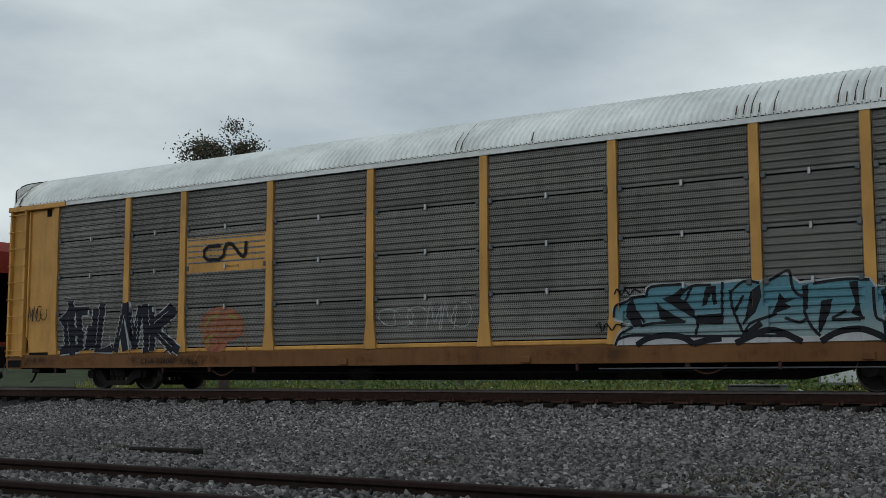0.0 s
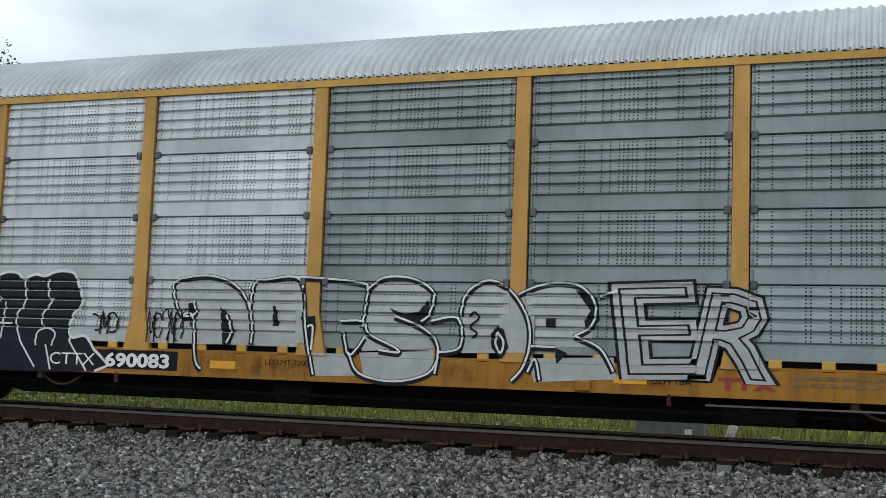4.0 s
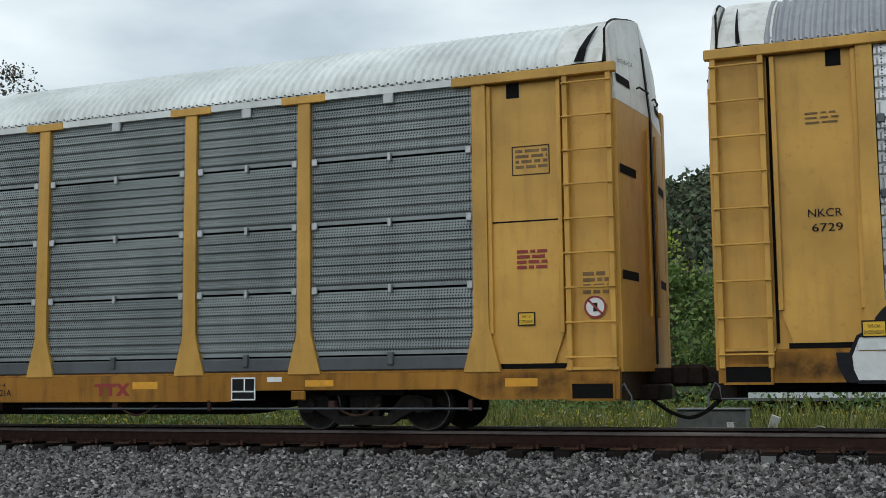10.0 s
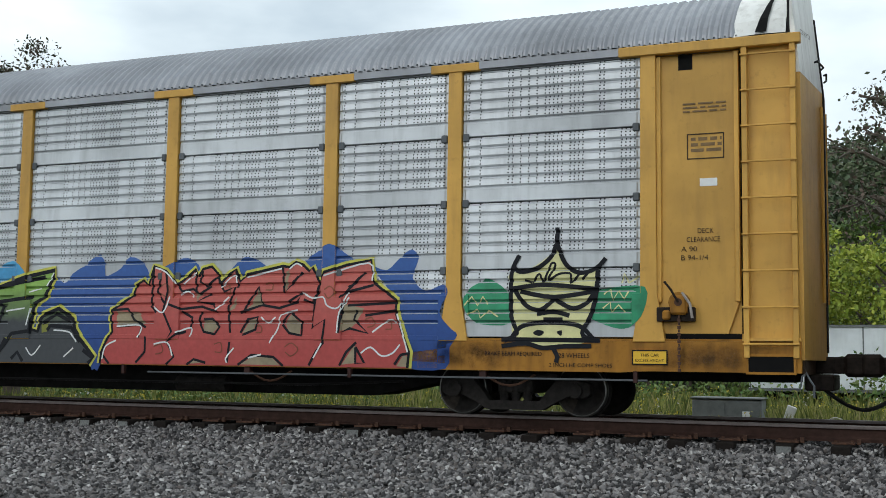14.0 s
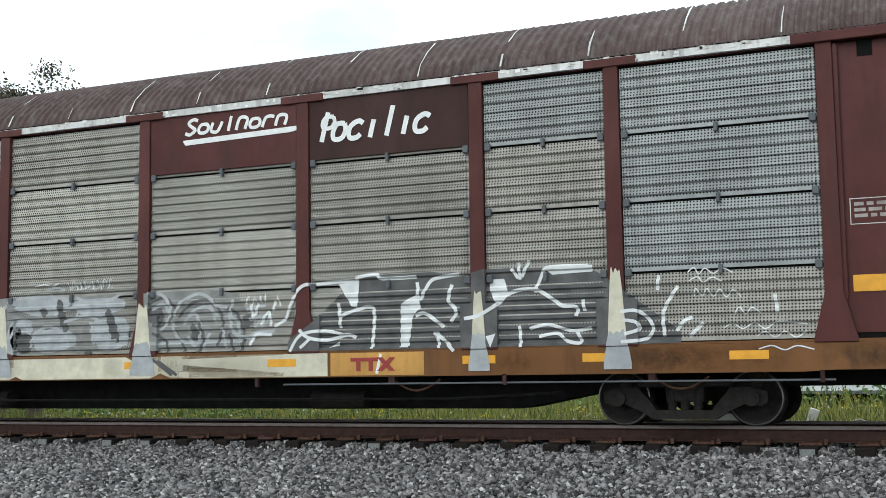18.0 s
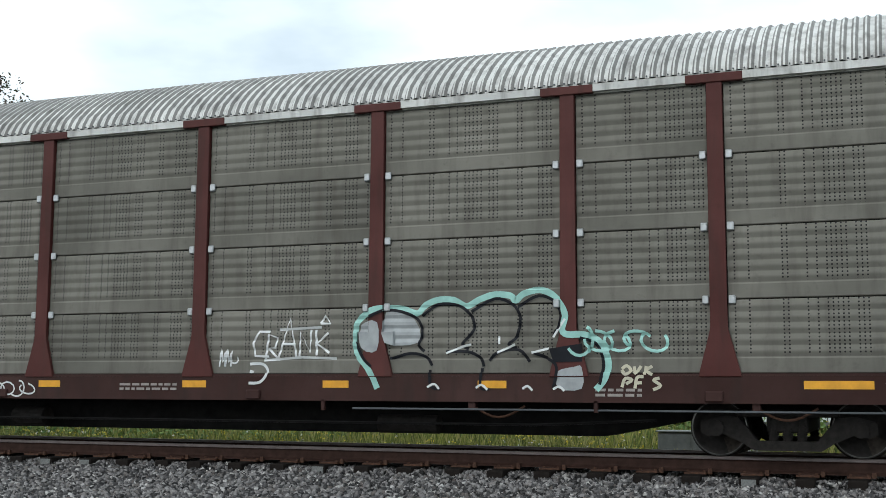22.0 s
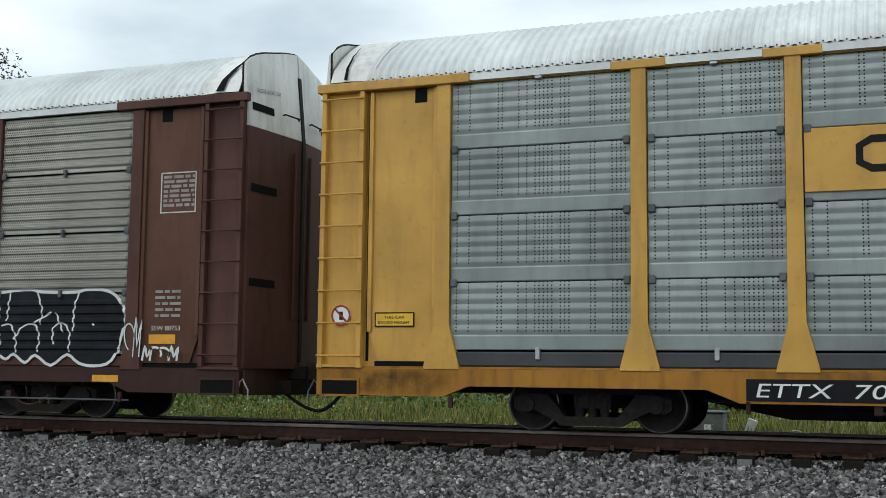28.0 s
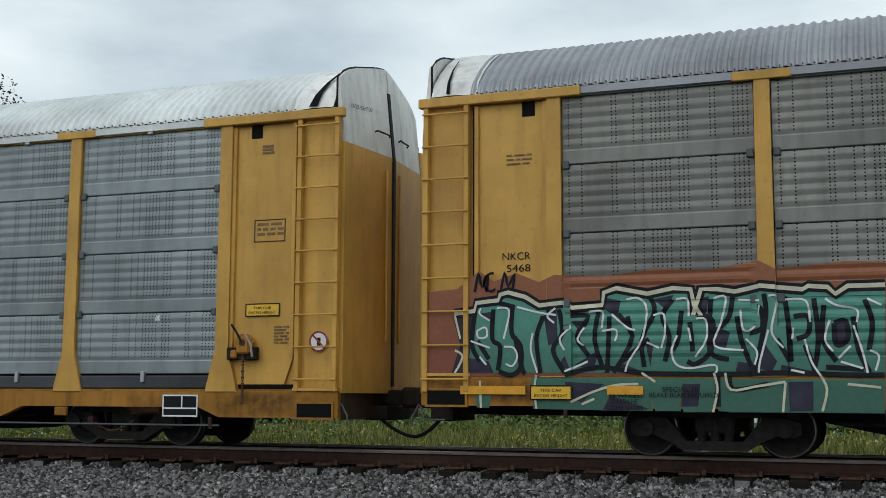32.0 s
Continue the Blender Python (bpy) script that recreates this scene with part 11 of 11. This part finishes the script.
strokes(c9, JADE_BOX, [[(29.8, 7.2), (35.2, 15.6), (40.6, 21.1), (45.9, 22)], [(46.7, 31), (49.8, 23.8)], [(63.1, 30.9), (63.8, 17.6), (62.7, -0)], [(65.6, 30.8), (66.8, 17.6), (72.5, 20.3), (78.6, 23.8)], [(78.6, 22.9), (77.9, 0.4)], [(86, 28.9), (87.3, 17.8), (86.2, 1.5)], [(32.5, 5.5), (35.5, 10.1)], [(21.5, 29.4), (21, 17.3), (21.5, 1.5)], [(7.3, 24.8), (7.6, 2.1)], [(91.6, 22), (98.4, 19.5)], [(0.9, 50.7), (2.9, 44.9), (0.6, 29.6)], [(0.9, 79.7), (2.3, 60.3)]], 0.03, G_CREAM, 7, True)
SILL_BOX = (1.55, 5.89, 0.93, 1.36)
patches(c9, SILL_BOX, [[(-0.1, 100.7), (99.9, 92.8), (99.5, 0.8), (59.7, 0.4), (55.3, 3.2), (53.8, 64.2), (35.7, 63.9), (36.6, 1.6), (0.5, 5.4)]], G_JADE, 1, False)
words(c9, "SPECIAL 10", 3.26, 1.18, 0.06, BLACK_PAINT, -1.524, width=0.45)
words(c9, "BRAKE BEAM REQUIRED", 3.1, 1.11, 0.06, BLACK_PAINT, -1.524, width=0.85)
words(c9, "28 WHEELS", 2.58, 1.1, 0.055, BLACK_PAINT, -1.524, width=0.45)
words(c9, "2 INCH HE", 2.61, 1.03, 0.055, BLACK_PAINT, -1.524, width=0.34)
words(c9, "COMP SHOES", 2.55, 0.95, 0.055, BLACK_PAINT, -1.524, width=0.47)
words(c9, "NKCR", 1.14, 2.92, 0.10, BLACK_PAINT, -1.452, width=0.39)
words(c9, "5468", 1.2, 2.76, 0.10, BLACK_PAINT, -1.452, width=0.33)
scribble(c9, 0.75, 1.3, 2.5, 2.75, G_BLACK, 165, 0.035, 3)
stencil(c9, 1.2, 4.35, 0.35, 3, STENCIL_DARK, 0.02, 0.04, seed=166)
for x0, x1 in ((0.57, 1.47), (2.56, 3.02)):
    flat(c9, x0, x1, 1.14, 1.25, SIGN_ORANGE, "reflector", off=0.03)
warning(c9, 1.54, 2.10, 1.07, 1.26, -1.53)

for car_, seed_, n_, zb_, zs_ in ((c1, 1, 14, 0.88, 1.18), (c2, 2, 12, 0.93, 1.27), (c3, 3, 4, 0.80, 1.16), (c4, 4, 6, 0.98, 1.36), (c5, 5, 12, 1.05, 1.39), (c8, 8, 4, 0.80, 1.16), (c9, 9, 4, 0.98, 1.36)):
    weather(car_, seed_, n_, zb_, zs_)
rnd_s = random.Random(7)
for x0, x1 in ((0.3, 1.79), (4.33, 6.46), (20.46, 22.62), (25.2, 26.72)):
    for k in range(4):
        x = rnd_s.uniform(x0, x1 - 0.5)
        z = rnd_s.uniform(1.3, 3.6)
        stain(c2, x, x + rnd_s.uniform(0.25, 0.6), z, z + rnd_s.uniform(0.6, 1.5), RUST_STAIN, 1)
    stain(c2, x0 + 0.02, x1 - 0.02, 1.29, 1.75, RUST_STAIN, 1)


# ---- locomotive at the head of the train ----
LOCO_RED = painted("faded_loco_red", (0.30, 0.035, 0.022), (0.06, 0.03, 0.025), 0.5, 0, 0.4, 0.25)
LOCO_ORANGE = painted("orange_red_hood_paint", (0.38, 0.06, 0.02), (0.06, 0.03, 0.025), 0.5, 0, 0.4, 0.25)
RAIL_YELLOW = painted("handrail_yellow", (0.60, 0.36, 0.03), RUST, 0.5, 0, 0.25, 0.15)


def locomotive():
    """Hood-unit diesel; its origin is at its right-hand end, the body runs to minus x."""
    lo = new("diesel_locomotive")
    part("frame", blk(-20.5, -0.25, -1.48, 1.48, 1.18, 1.52, 0.03), BLACK_STEEL, lo)
    part("walkway_edge", blk(-20.4, -0.30, -1.53, -1.485, 1.30, 1.50, 0.01), RAIL_YELLOW, lo)
    part("long_hood", blk(-14.5, -1.6, -0.95, 0.95, 1.53, 4.35, 0.08), LOCO_ORANGE, lo, "orange-red long hood")
    part("hood_end", blk(-1.59, -0.95, -0.9, 0.9, 1.53, 3.75, 0.12), LOCO_ORANGE, lo)
    cab = part("cab", prism([(-3.4, 1.53), (-0.95, 1.53), (-0.95, 4.25), (-1.2, 4.55), (-3.15, 4.55), (-3.4, 4.3)], -1.46, 1.46), LOCO_RED, lo, "red cab with a number board")
    part("number_board", blk(-1.75, -1.05, -1.475, -1.46, 3.72, 3.98), BLACK_PAINT, cab)
    words(cab, "5016", -1.70, 3.77, 0.15, WHITE_PAINT, -1.476, width=0.6)
    part("cab_window", blk(-2.9, -2.0, -1.472, -1.44, 3.1, 3.75, 0.02), HOLLOW, cab)
    part("fuel_tank", blk(-13, -8, -1.3, 1.3, 0.5, 1.17, 0.1), BLACK_STEEL, lo)
    st = part("step_well", blk(-0.95, -0.28, -1.50, -1.15, 0.55, 1.17, 0.02), RAIL_YELLOW, lo, "yellow end steps")
    for z in (0.62, 0.90, 1.14):
        part("tread", blk(-0.93, -0.30, -1.58, -1.48, z, z + 0.03), BLACK_STEEL, st)
    for i, x in enumerate((-0.32, -0.9, -2.2, -3.6, -5.2, -6.8, -8.4, -10, -11.6, -13.2)):
        part("stanchion", rod(bmesh.new(), (x, -1.47, 1.5), (x, -1.47, 2.55), 0.022, 6), RAIL_YELLOW, lo)
    for z in (2.05, 2.55):
        part("handrail", rod(bmesh.new(), (-13.2, -1.47, z), (-0.32, -1.47, z), 0.022, 6), RAIL_YELLOW, lo)
    part("end_plate", blk(-0.26, -0.16, -1.4, 1.4, 0.9, 1.5, 0.02), BLACK_STEEL, lo)
    part("coupler", blk(-0.2, 0.55, -0.18, 0.18, 0.95, 1.22, 0.04), RUSTED, lo)
    for cx in (-3.6, -16.5):
        truck(lo, cx, "black locomotive truck")
    tagged(lo, "red diesel locomotive with yellow handrails and steps", "locomotive")
    return lo


loco = locomotive()
loco.location = (-22.75, YC, 0)
CARS.append((loco, -22.75))

# ---- meadow, shrubs, trees and hill behind the line ----
GRASS = island_mat("meadow_grass", [(0.05, 0.075, 0.012), (0.10, 0.13, 0.02), (0.18, 0.20, 0.035), (0.27, 0.27, 0.065), (0.33, 0.29, 0.13)], 0.8)
FLOWER = island_mat("yellow_flower_heads", [(0.55, 0.42, 0.02), (0.62, 0.5, 0.04), (0.5, 0.45, 0.10)], 0.7)
UMBEL = island_mat("white_umbels", [(0.5, 0.5, 0.45), (0.62, 0.62, 0.58)], 0.7)
LEAF_LIME = island_mat("yellow_green_leaves", [(0.16, 0.23, 0.02), (0.25, 0.32, 0.03), (0.34, 0.37, 0.04), (0.19, 0.24, 0.04)], 0.65)
LEAF_GREEN = island_mat("green_leaves", [(0.05, 0.11, 0.02), (0.09, 0.16, 0.03), (0.13, 0.20, 0.04), (0.14, 0.17, 0.05)], 0.65)
LEAF_DARK = island_mat("dark_russet_leaves", [(0.035, 0.05, 0.02), (0.05, 0.065, 0.03), (0.10, 0.06, 0.045), (0.07, 0.06, 0.04)], 0.7)
FOREST = island_mat("hill_forest_leaves", [(0.035, 0.058, 0.03), (0.06, 0.09, 0.04), (0.085, 0.12, 0.05), (0.11, 0.125, 0.07), (0.09, 0.08, 0.06)], 0.8)
BARK = plain("grey_brown_bark", (0.09, 0.07, 0.055), 0.9, 0, 0.4, 10, 0.5)
TURF_HILL = plain("wooded_hill_ground", (0.035, 0.045, 0.02), 0.95, 0, 0.4, 0.5, 0.3)


def leaf_mesh(name, pts, size, mat, rnd, tri=False):
    """Many small leaf blades at the given points, each turned its own way."""
    n = len(pts)
    a = rnd.normal(size=(n, 3))
    a /= np.linalg.norm(a, axis=1)[:, None]
    b = np.cross(a, rnd.normal(size=(n, 3)))
    b /= np.linalg.norm(b, axis=1)[:, None]
    s = size * rnd.uniform(0.6, 1.4, (n, 1))
    v = np.stack([pts - a * s, pts + b * s * 0.55, pts + a * s, pts - b * s * 0.55], 1).reshape(-1, 3)
    f = np.arange(n * 4).reshape(-1, 4)
    me = bpy.data.meshes.new(name)
    me.from_pydata(v.tolist(), [], f.tolist())
    me.materials.append(mat)
    return me


def tree(name, x, y, height, width, mat, seed, label, leaves=5000, leaf=0.07, bare=0.0, limbs=9, base=None):
    """Tapered trunk, forked limbs and a ragged crown of separate leaves."""
    rnd = np.random.RandomState(seed)
    z0 = ground_z(y) - 0.1 if base is None else base
    t = tagged(new(name), label, "tree")
    t.location = (x, y, z0)
    bm = bmesh.new()
    top = Vector((rnd.uniform(-0.2, 0.2), rnd.uniform(-0.2, 0.2), height * 0.86))
    trunk = [Vector((0, 0, 0)), Vector((rnd.uniform(-.1, .1), 0, height * 0.3)), Vector((rnd.uniform(-.15, .15), 0, height * 0.6)), top]
    r0 = 0.022 * height
    for i in range(3):
        d = trunk[i + 1] - trunk[i]
        m = Matrix.Translation((trunk[i] + trunk[i + 1]) / 2) @ d.to_track_quat('Z', 'Y').to_matrix().to_4x4()
        bmesh.ops.create_cone(bm, cap_ends=True, segments=8, radius1=r0 * (1 - i * 0.3), radius2=r0 * (0.7 - i * 0.3) + 0.008, depth=d.length, matrix=m)
    part("trunk", bm, BARK, t)
    cl = []
    for i in range(limbs):
        h = height * (0.25 + 0.6 * (i + 0.5) / limbs)
        an = i * 2.4 + rnd.uniform(-.4, .4)
        reach = width * 0.5 * (1.0 - 0.55 * max(0, (h / height - 0.45) / 0.55)) * rnd.uniform(0.7, 1.1)
        a = Vector((0, 0, h))
        b = a + Vector((math.cos(an) * reach, math.sin(an) * reach, reach * rnd.uniform(0.25, 0.7)))
        bl = bmesh.new()
        mid = (a + b) / 2 + Vector((0, 0, 0.08 * reach))
        rod(bl, a, mid, r0 * 0.32, 6), rod(bl, mid, b, r0 * 0.18, 6)
        for k in range(3):
            e = mid.lerp(b, rnd.uniform(0.1, 1)) + Vector(rnd.uniform(-.3, .3, 3) * reach)
            rod(bl, mid.lerp(b, 0.4), e, r0 * 0.1, 5)
            cl.append((e, reach * 0.36))
        part("limb", bl, BARK, t)
        cl.append((b, reach * 0.42))
        cl.append((mid, reach * 0.36))
    cl.append((top, width * 0.16))
    cl.append((top + Vector((0.1, 0, height * 0.07)), width * 0.10))
    k = rnd.choice(len(cl), leaves)
    c = np.array([list(q[0]) for q in cl])[k]
    r = np.array([q[1] for q in cl])[k][:, None]
    p = rnd.normal(size=(leaves, 3)) * 0.55 * np.array([1, 1, 0.75])
    part("crown", leaf_mesh("crown", c + p * r, leaf, mat, rnd), None, t)
    return t


tree("roadside_tree", -22.3, 24.3, 10.3, 3.8, LEAF_DARK, 4, "tall dark tree with thin russet foliage behind the train", 24000, 0.05, limbs=18)
tree("roadside_tree", -26.0, 27.0, 8.6, 4.5, LEAF_DARK, 6, "tall dark tree with thin russet foliage behind the train", 14000, 0.05)
for i, (x, y, h, w, m_) in enumerate(((-1.6, 38, 5.6, 4.4, LEAF_LIME), (-4.6, 40, 6.4, 4.2, LEAF_LIME), (-7.4, 37, 5.2, 4.0, LEAF_GREEN), (-9.6, 41, 6.6, 4.6, LEAF_LIME), (-12.6, 39, 6.2, 4.6, LEAF_GREEN),
                                      (-15.8, 42, 6.8, 5.0, LEAF_GREEN), (1.6, 40, 6.0, 4.6, LEAF_GREEN), (-19.5, 41, 6.0, 5.0, LEAF_GREEN), (-24, 42, 6.5, 5.4, LEAF_GREEN), (-3.0, 47, 8.0, 4.0, LEAF_GREEN))):
    tree("young_tree", x, y, h, w, m_, 20 + i, ("yellow-green" if m_ is LEAF_LIME else "green") + " young tree at the edge of the meadow", 5200, 0.085)
tree("bare_tree", -1.6, 44, 12.6, 5.2, LEAF_DARK, 41, "sparse tall tree with thin dull leaves", 3400, 0.085, limbs=18)
tree("bare_tree", 3.4, 45, 11.5, 5.0, LEAF_DARK, 43, "sparse tall tree with thin dull leaves", 2600, 0.085, limbs=16)
tree("bare_tree", -13.6, 52, 11.0, 3.2, LEAF_DARK, 42, "sparse tall tree with few brown leaves", 700, 0.08, limbs=14)


def shrub_row(name, n, x0, x1, y0, y1, h, mat, seed, leaf, label):
    rnd = np.random.RandomState(seed)
    P = []
    for i in range(n):
        cx, cy = rnd.uniform(x0, x1), rnd.uniform(y0, y1)
        hh = h * rnd.uniform(0.6, 1.2)
        k = 150
        p = rnd.normal(size=(k, 3)) * np.array([0.42, 0.42, 0.30]) * hh
        p[:, 2] = np.abs(p[:, 2] + hh * 0.45)
        P.append(p + np.array([cx, cy, ground_z(cy)]))
    me = leaf_mesh(name, np.concatenate(P), leaf, mat, rnd)
    return tagged(part(name, me, None), label, "shrubs", kind="stuff")


shrub_row("shrubs", 120, -34, 4, 31, 36, 1.5, LEAF_GREEN, 51, 0.07, "low green shrubs along the meadow")
shrub_row("dark_shrubs", 60, -26, -13, 24, 30, 0.9, LEAF_GREEN, 52, 0.05, "dark leafy weeds under the trees")


def meadow(n, seed):
    rnd = np.random.RandomState(seed)
    y = 19.0 + 17 * rnd.uniform(0, 1, n) ** 1.3
    x = rnd.uniform(-1.25, 0.10, n) * y + 1.5
    g = np.array([ground_z(v) for v in y])
    patch = np.array([noise.noise((a * 0.35, b * 0.35, 3.0)) for a, b in zip(x, y)])
    h = (0.34 + 0.028 * (y - 19)) * rnd.uniform(0.5, 1.25, n) * (1 + 0.5 * patch)
    an = rnd.uniform(0, 6.28, n)
    le = rnd.uniform(0.05, 0.35, n) * h
    w = 0.013 + 0.0008 * (y - 19)
    bx, by = np.cos(an + 1.57) * w, np.sin(an + 1.57) * w
    tx, ty = x + np.cos(an) * le, y + np.sin(an) * le
    v = np.stack([np.stack([x - bx, y - by, g], 1), np.stack([x + bx, y + by, g], 1),
                  np.stack([(x * 0.65 + tx * 0.35) + bx * 0.7, (y * 0.65 + ty * 0.35) + by * 0.7, g + h * 0.6], 1), np.stack([tx, ty, g + h], 1)], 1).reshape(-1, 3)
    me = bpy.data.meshes.new("meadow_grass")
    me.from_pydata(v.tolist(), [], np.arange(n * 4).reshape(-1, 4).tolist())
    me.materials.append(GRASS)
    tagged(part("meadow_grass", me, None), "tall green meadow grass behind the track", "grass", kind="stuff")
    for nm, k, mat, size, lab in (("yellow_flowers", 4200, FLOWER, 0.024, "yellow wild flowers in the meadow"), ("white_flowers", 700, UMBEL, 0.028, "white wild flowers in the meadow")):
        q = rnd.choice(n, k)
        c = np.stack([tx[q], ty[q], g[q] + h[q] * 1.02], 1)
        keep = np.array([noise.noise((a * 0.25 + 9, b * 0.25, 1.0)) for a, b, _ in c]) > -0.1
        c = np.repeat(c[keep], 3, 0) + rnd.normal(size=(keep.sum() * 3, 3)) * 0.02
        tagged(part(nm, leaf_mesh(nm, c, size, mat, rnd), None), lab, "flowers", kind="stuff")


meadow(60000, 61)


def hill():
    """A wooded hill across the valley."""
    rnd = np.random.RandomState(71)

    def hz(x, y):
        r = 0.5 + 0.5 * math.tanh((y - 95) / 22)
        ridge = 18.3 + 1.6 * math.sin(x * 0.06 + 2.2) + 1.6 * noise.noise((x * 0.05, y * 0.03, 7.0))
        ridge *= 1 - 0.2 * max(0.0, min(1.0, (-x - 15) / 40))
        return -0.6 + ridge * r
    xs = [-260 + 8 * i for i in range(56)]
    ys_ = [60 + 6 * i for i in range(24)]
    v = [(x, y, hz(x, y)) for x in xs for y in ys_]
    m = len(ys_)
    f = [(i * m + j, (i + 1) * m + j, (i + 1) * m + j + 1, i * m + j + 1) for i in range(len(xs) - 1) for j in range(m - 1)]
    me = bpy.data.meshes.new("hill")
    me.from_pydata(v, [], f)
    me.materials.append(TURF_HILL)
    tagged(part("hill", me, None), "wooded green hill across the valley", "hill", kind="structure")
    P = []
    for i in range(520):
        y = rnd.uniform(66, 135)
        x = rnd.uniform(-0.52, 0.10) * y
        z = hz(x, y)
        r = rnd.uniform(1.3, 2.6)
        k = 230
        p = rnd.normal(size=(k, 3))
        p /= np.linalg.norm(p, axis=1)[:, None]
        p *= rnd.uniform(0.6, 1.05, (k, 1)) * np.array([r, r, r * 1.15])
        p *= 1 + 0.3 * np.sin(p[:, :1] * 3 + i) * np.cos(p[:, 2:] * 2.6)
        P.append(p + np.array([x, y, z + r * 1.1]))
    me = leaf_mesh("hill_forest", np.concatenate(P), 0.30, FOREST, rnd)
    tagged(part("hill_forest", me, None), "mixed forest covering the hillside", "forest", kind="stuff")


hill()

# ---- things beside the line ----
GALV = plain("weathered_galvanised_sheet", (0.15, 0.16, 0.16), 0.6, 0.2, 0.25, 5)
TRAILER_WHITE = painted("white_trailer_sheet", (0.70, 0.74, 0.76), (0.3, 0.3, 0.3), 0.5, 0, 0.15, 0.1)


def cabinet():
    c = new("equipment_cabinet")
    c.location = (-4.75, 24.0, ground_z(24) - 0.08)
    part("body", blk(0, 1.35, 0, 0.6, 0.08, 0.84, 0.015), GALV, c)
    part("lid", blk(-0.03, 1.38, -0.03, 0.63, 0.845, 0.88, 0.01), GALV, c)
    for x in (0.02, 0.69):
        part("door", blk(x + 0.01, x + 0.62, -0.014, -0.002, 0.12, 0.80, 0.004), GALV, c)
    part("plinth", blk(-0.03, 1.38, -0.03, 0.63, -0.1, 0.075), plain("old_concrete", (0.3, 0.29, 0.27), 0.9), c)
    part("notice", blk(0.98, 1.12, -0.022, -0.015, 0.5, 0.62), WHITE_PAINT, c)
    tagged(c, "low grey galvanised equipment cabinet in the meadow grass", "cabinet")


def trailer():
    t = new("box_trailer")
    t.location = (-5.0, 33.0, ground_z(33))
    g = ground_z(33)
    part("body", blk(0, 5.2, 0, 2.5, 0.40 - g, 2.10 - g, 0.03), TRAILER_WHITE, t)
    part("bottom_rail", blk(-0.02, 5.22, -0.03, 0.03, 0.36 - g, 0.44 - g), GALV, t)
    part("top_rail", blk(-0.02, 5.22, -0.03, 0.03, 2.06 - g, 2.12 - g), GALV, t)
    for x in (0.02, 1.42, 2.9, 4.4):
        part("seam", blk(x, x + 0.03, -0.02, 0.0, 0.44 - g, 2.06 - g), GALV, t)
    part("chassis", blk(0.3, 5.0, 0.5, 2.0, 0.22 - g, 0.395 - g), BLACK_STEEL, t)
    for x in (0.8, 1.9):
        part("wheel", rod(bmesh.new(), (x, 0.25, 0.36), (x, 0.55, 0.36), 0.36, 18), HOSE, t)
        part("axle", rod(bmesh.new(), (x, 0.3, 0.36), (x, 2.2, 0.36), 0.06, 8), BLACK_STEEL, t)
    part("landing_leg", blk(4.6, 4.7, 0.3, 0.4, 0.0, 0.40 - g), GALV, t)
    tagged(t, "white box trailer parked in the meadow", "trailer")


def debris():
    r = new("wire_coil")
    g = ground_z(23)
    r.location = (-1.95, 23.0, g + 0.32)
    pts = [(0.17 * math.cos(a * 0.3), 0.02 * math.sin(a), 0.17 * math.sin(a * 0.3)) for a in range(23)]
    part("coil", tube(pts, 0.012), STENCIL_WHITE, r)
    part("stake", rod(bmesh.new(), (0.0, 0, -0.45), (0.0, 0, -0.16), 0.012, 6), BARK, r)
    tagged(r, "pale wire coil hung on a stake in the grass", "wire coil")
    b = new("leaning_board")
    b.location = (-3.05, 24.0, ground_z(24))
    b.rotation_euler = (0.2, 0.35, 0)
    part("board", blk(-0.09, 0.09, -0.02, 0.02, -0.05, 0.72, 0.01), WHITE_PAINT, b)
    tagged(b, "white board leaning beside the cabinet", "board")
    s = new("timber_scrap")
    s.location = (-5.0, 5.1, ground_z(5.1) + 0.06)
    s.rotation_euler = (0, 0, 0.05)
    part("plank", blk(-0.55, 0.55, -0.08, 0.08, -0.06, 0.03, 0.02), TIE, s)
    tagged(s, "rotten dark timber lying on the ballast", "timber")


cabinet()
trailer()
debris()

# dry weeds at the near siding
rnd_w = np.random.RandomState(81)
pw_ = []
for cx, cy, k, hh in ((3.1, 3.2, 420, 0.4), (2.2, 4.2, 260, 0.25), (-12.5, 5.2, 420, 0.4), (-1.0, 4.8, 260, 0.2), (-6.0, 5.0, 260, 0.18)):
    p = rnd_w.normal(size=(k, 3)) * np.array([0.35, 0.25, hh * 0.35])
    p[:, 2] = np.abs(p[:, 2])
    pw_.append(p + np.array([cx, cy, ground_z(cy)]))
DRY = island_mat("dry_brown_weeds", [(0.045, 0.03, 0.018), (0.075, 0.05, 0.026), (0.04, 0.038, 0.016)], 0.9)
tagged(part("dry_weeds", leaf_mesh("dry_weeds", np.concatenate(pw_), 0.014, DRY, rnd_w), None), "dry brown weeds beside the siding", "weeds", kind="stuff")


# ---- motion ----
def motions():
    secs = [float(i) for i in range(33)]
    for car, x in CARS:
        walk(car, [(t, pose(x - travelled(t), YC, 0)) for t in secs])
    ticks = [2 * i / FPS for i in range(481)]
    turn = [(t, -math.degrees(travelled(t) / WHEEL_R)) for t in ticks]
    for w, x, y, z in WHEELSETS:
        walk(w, [(t, pose(x, y, z, 0, a, 0)) for t, a in turn])


motions()
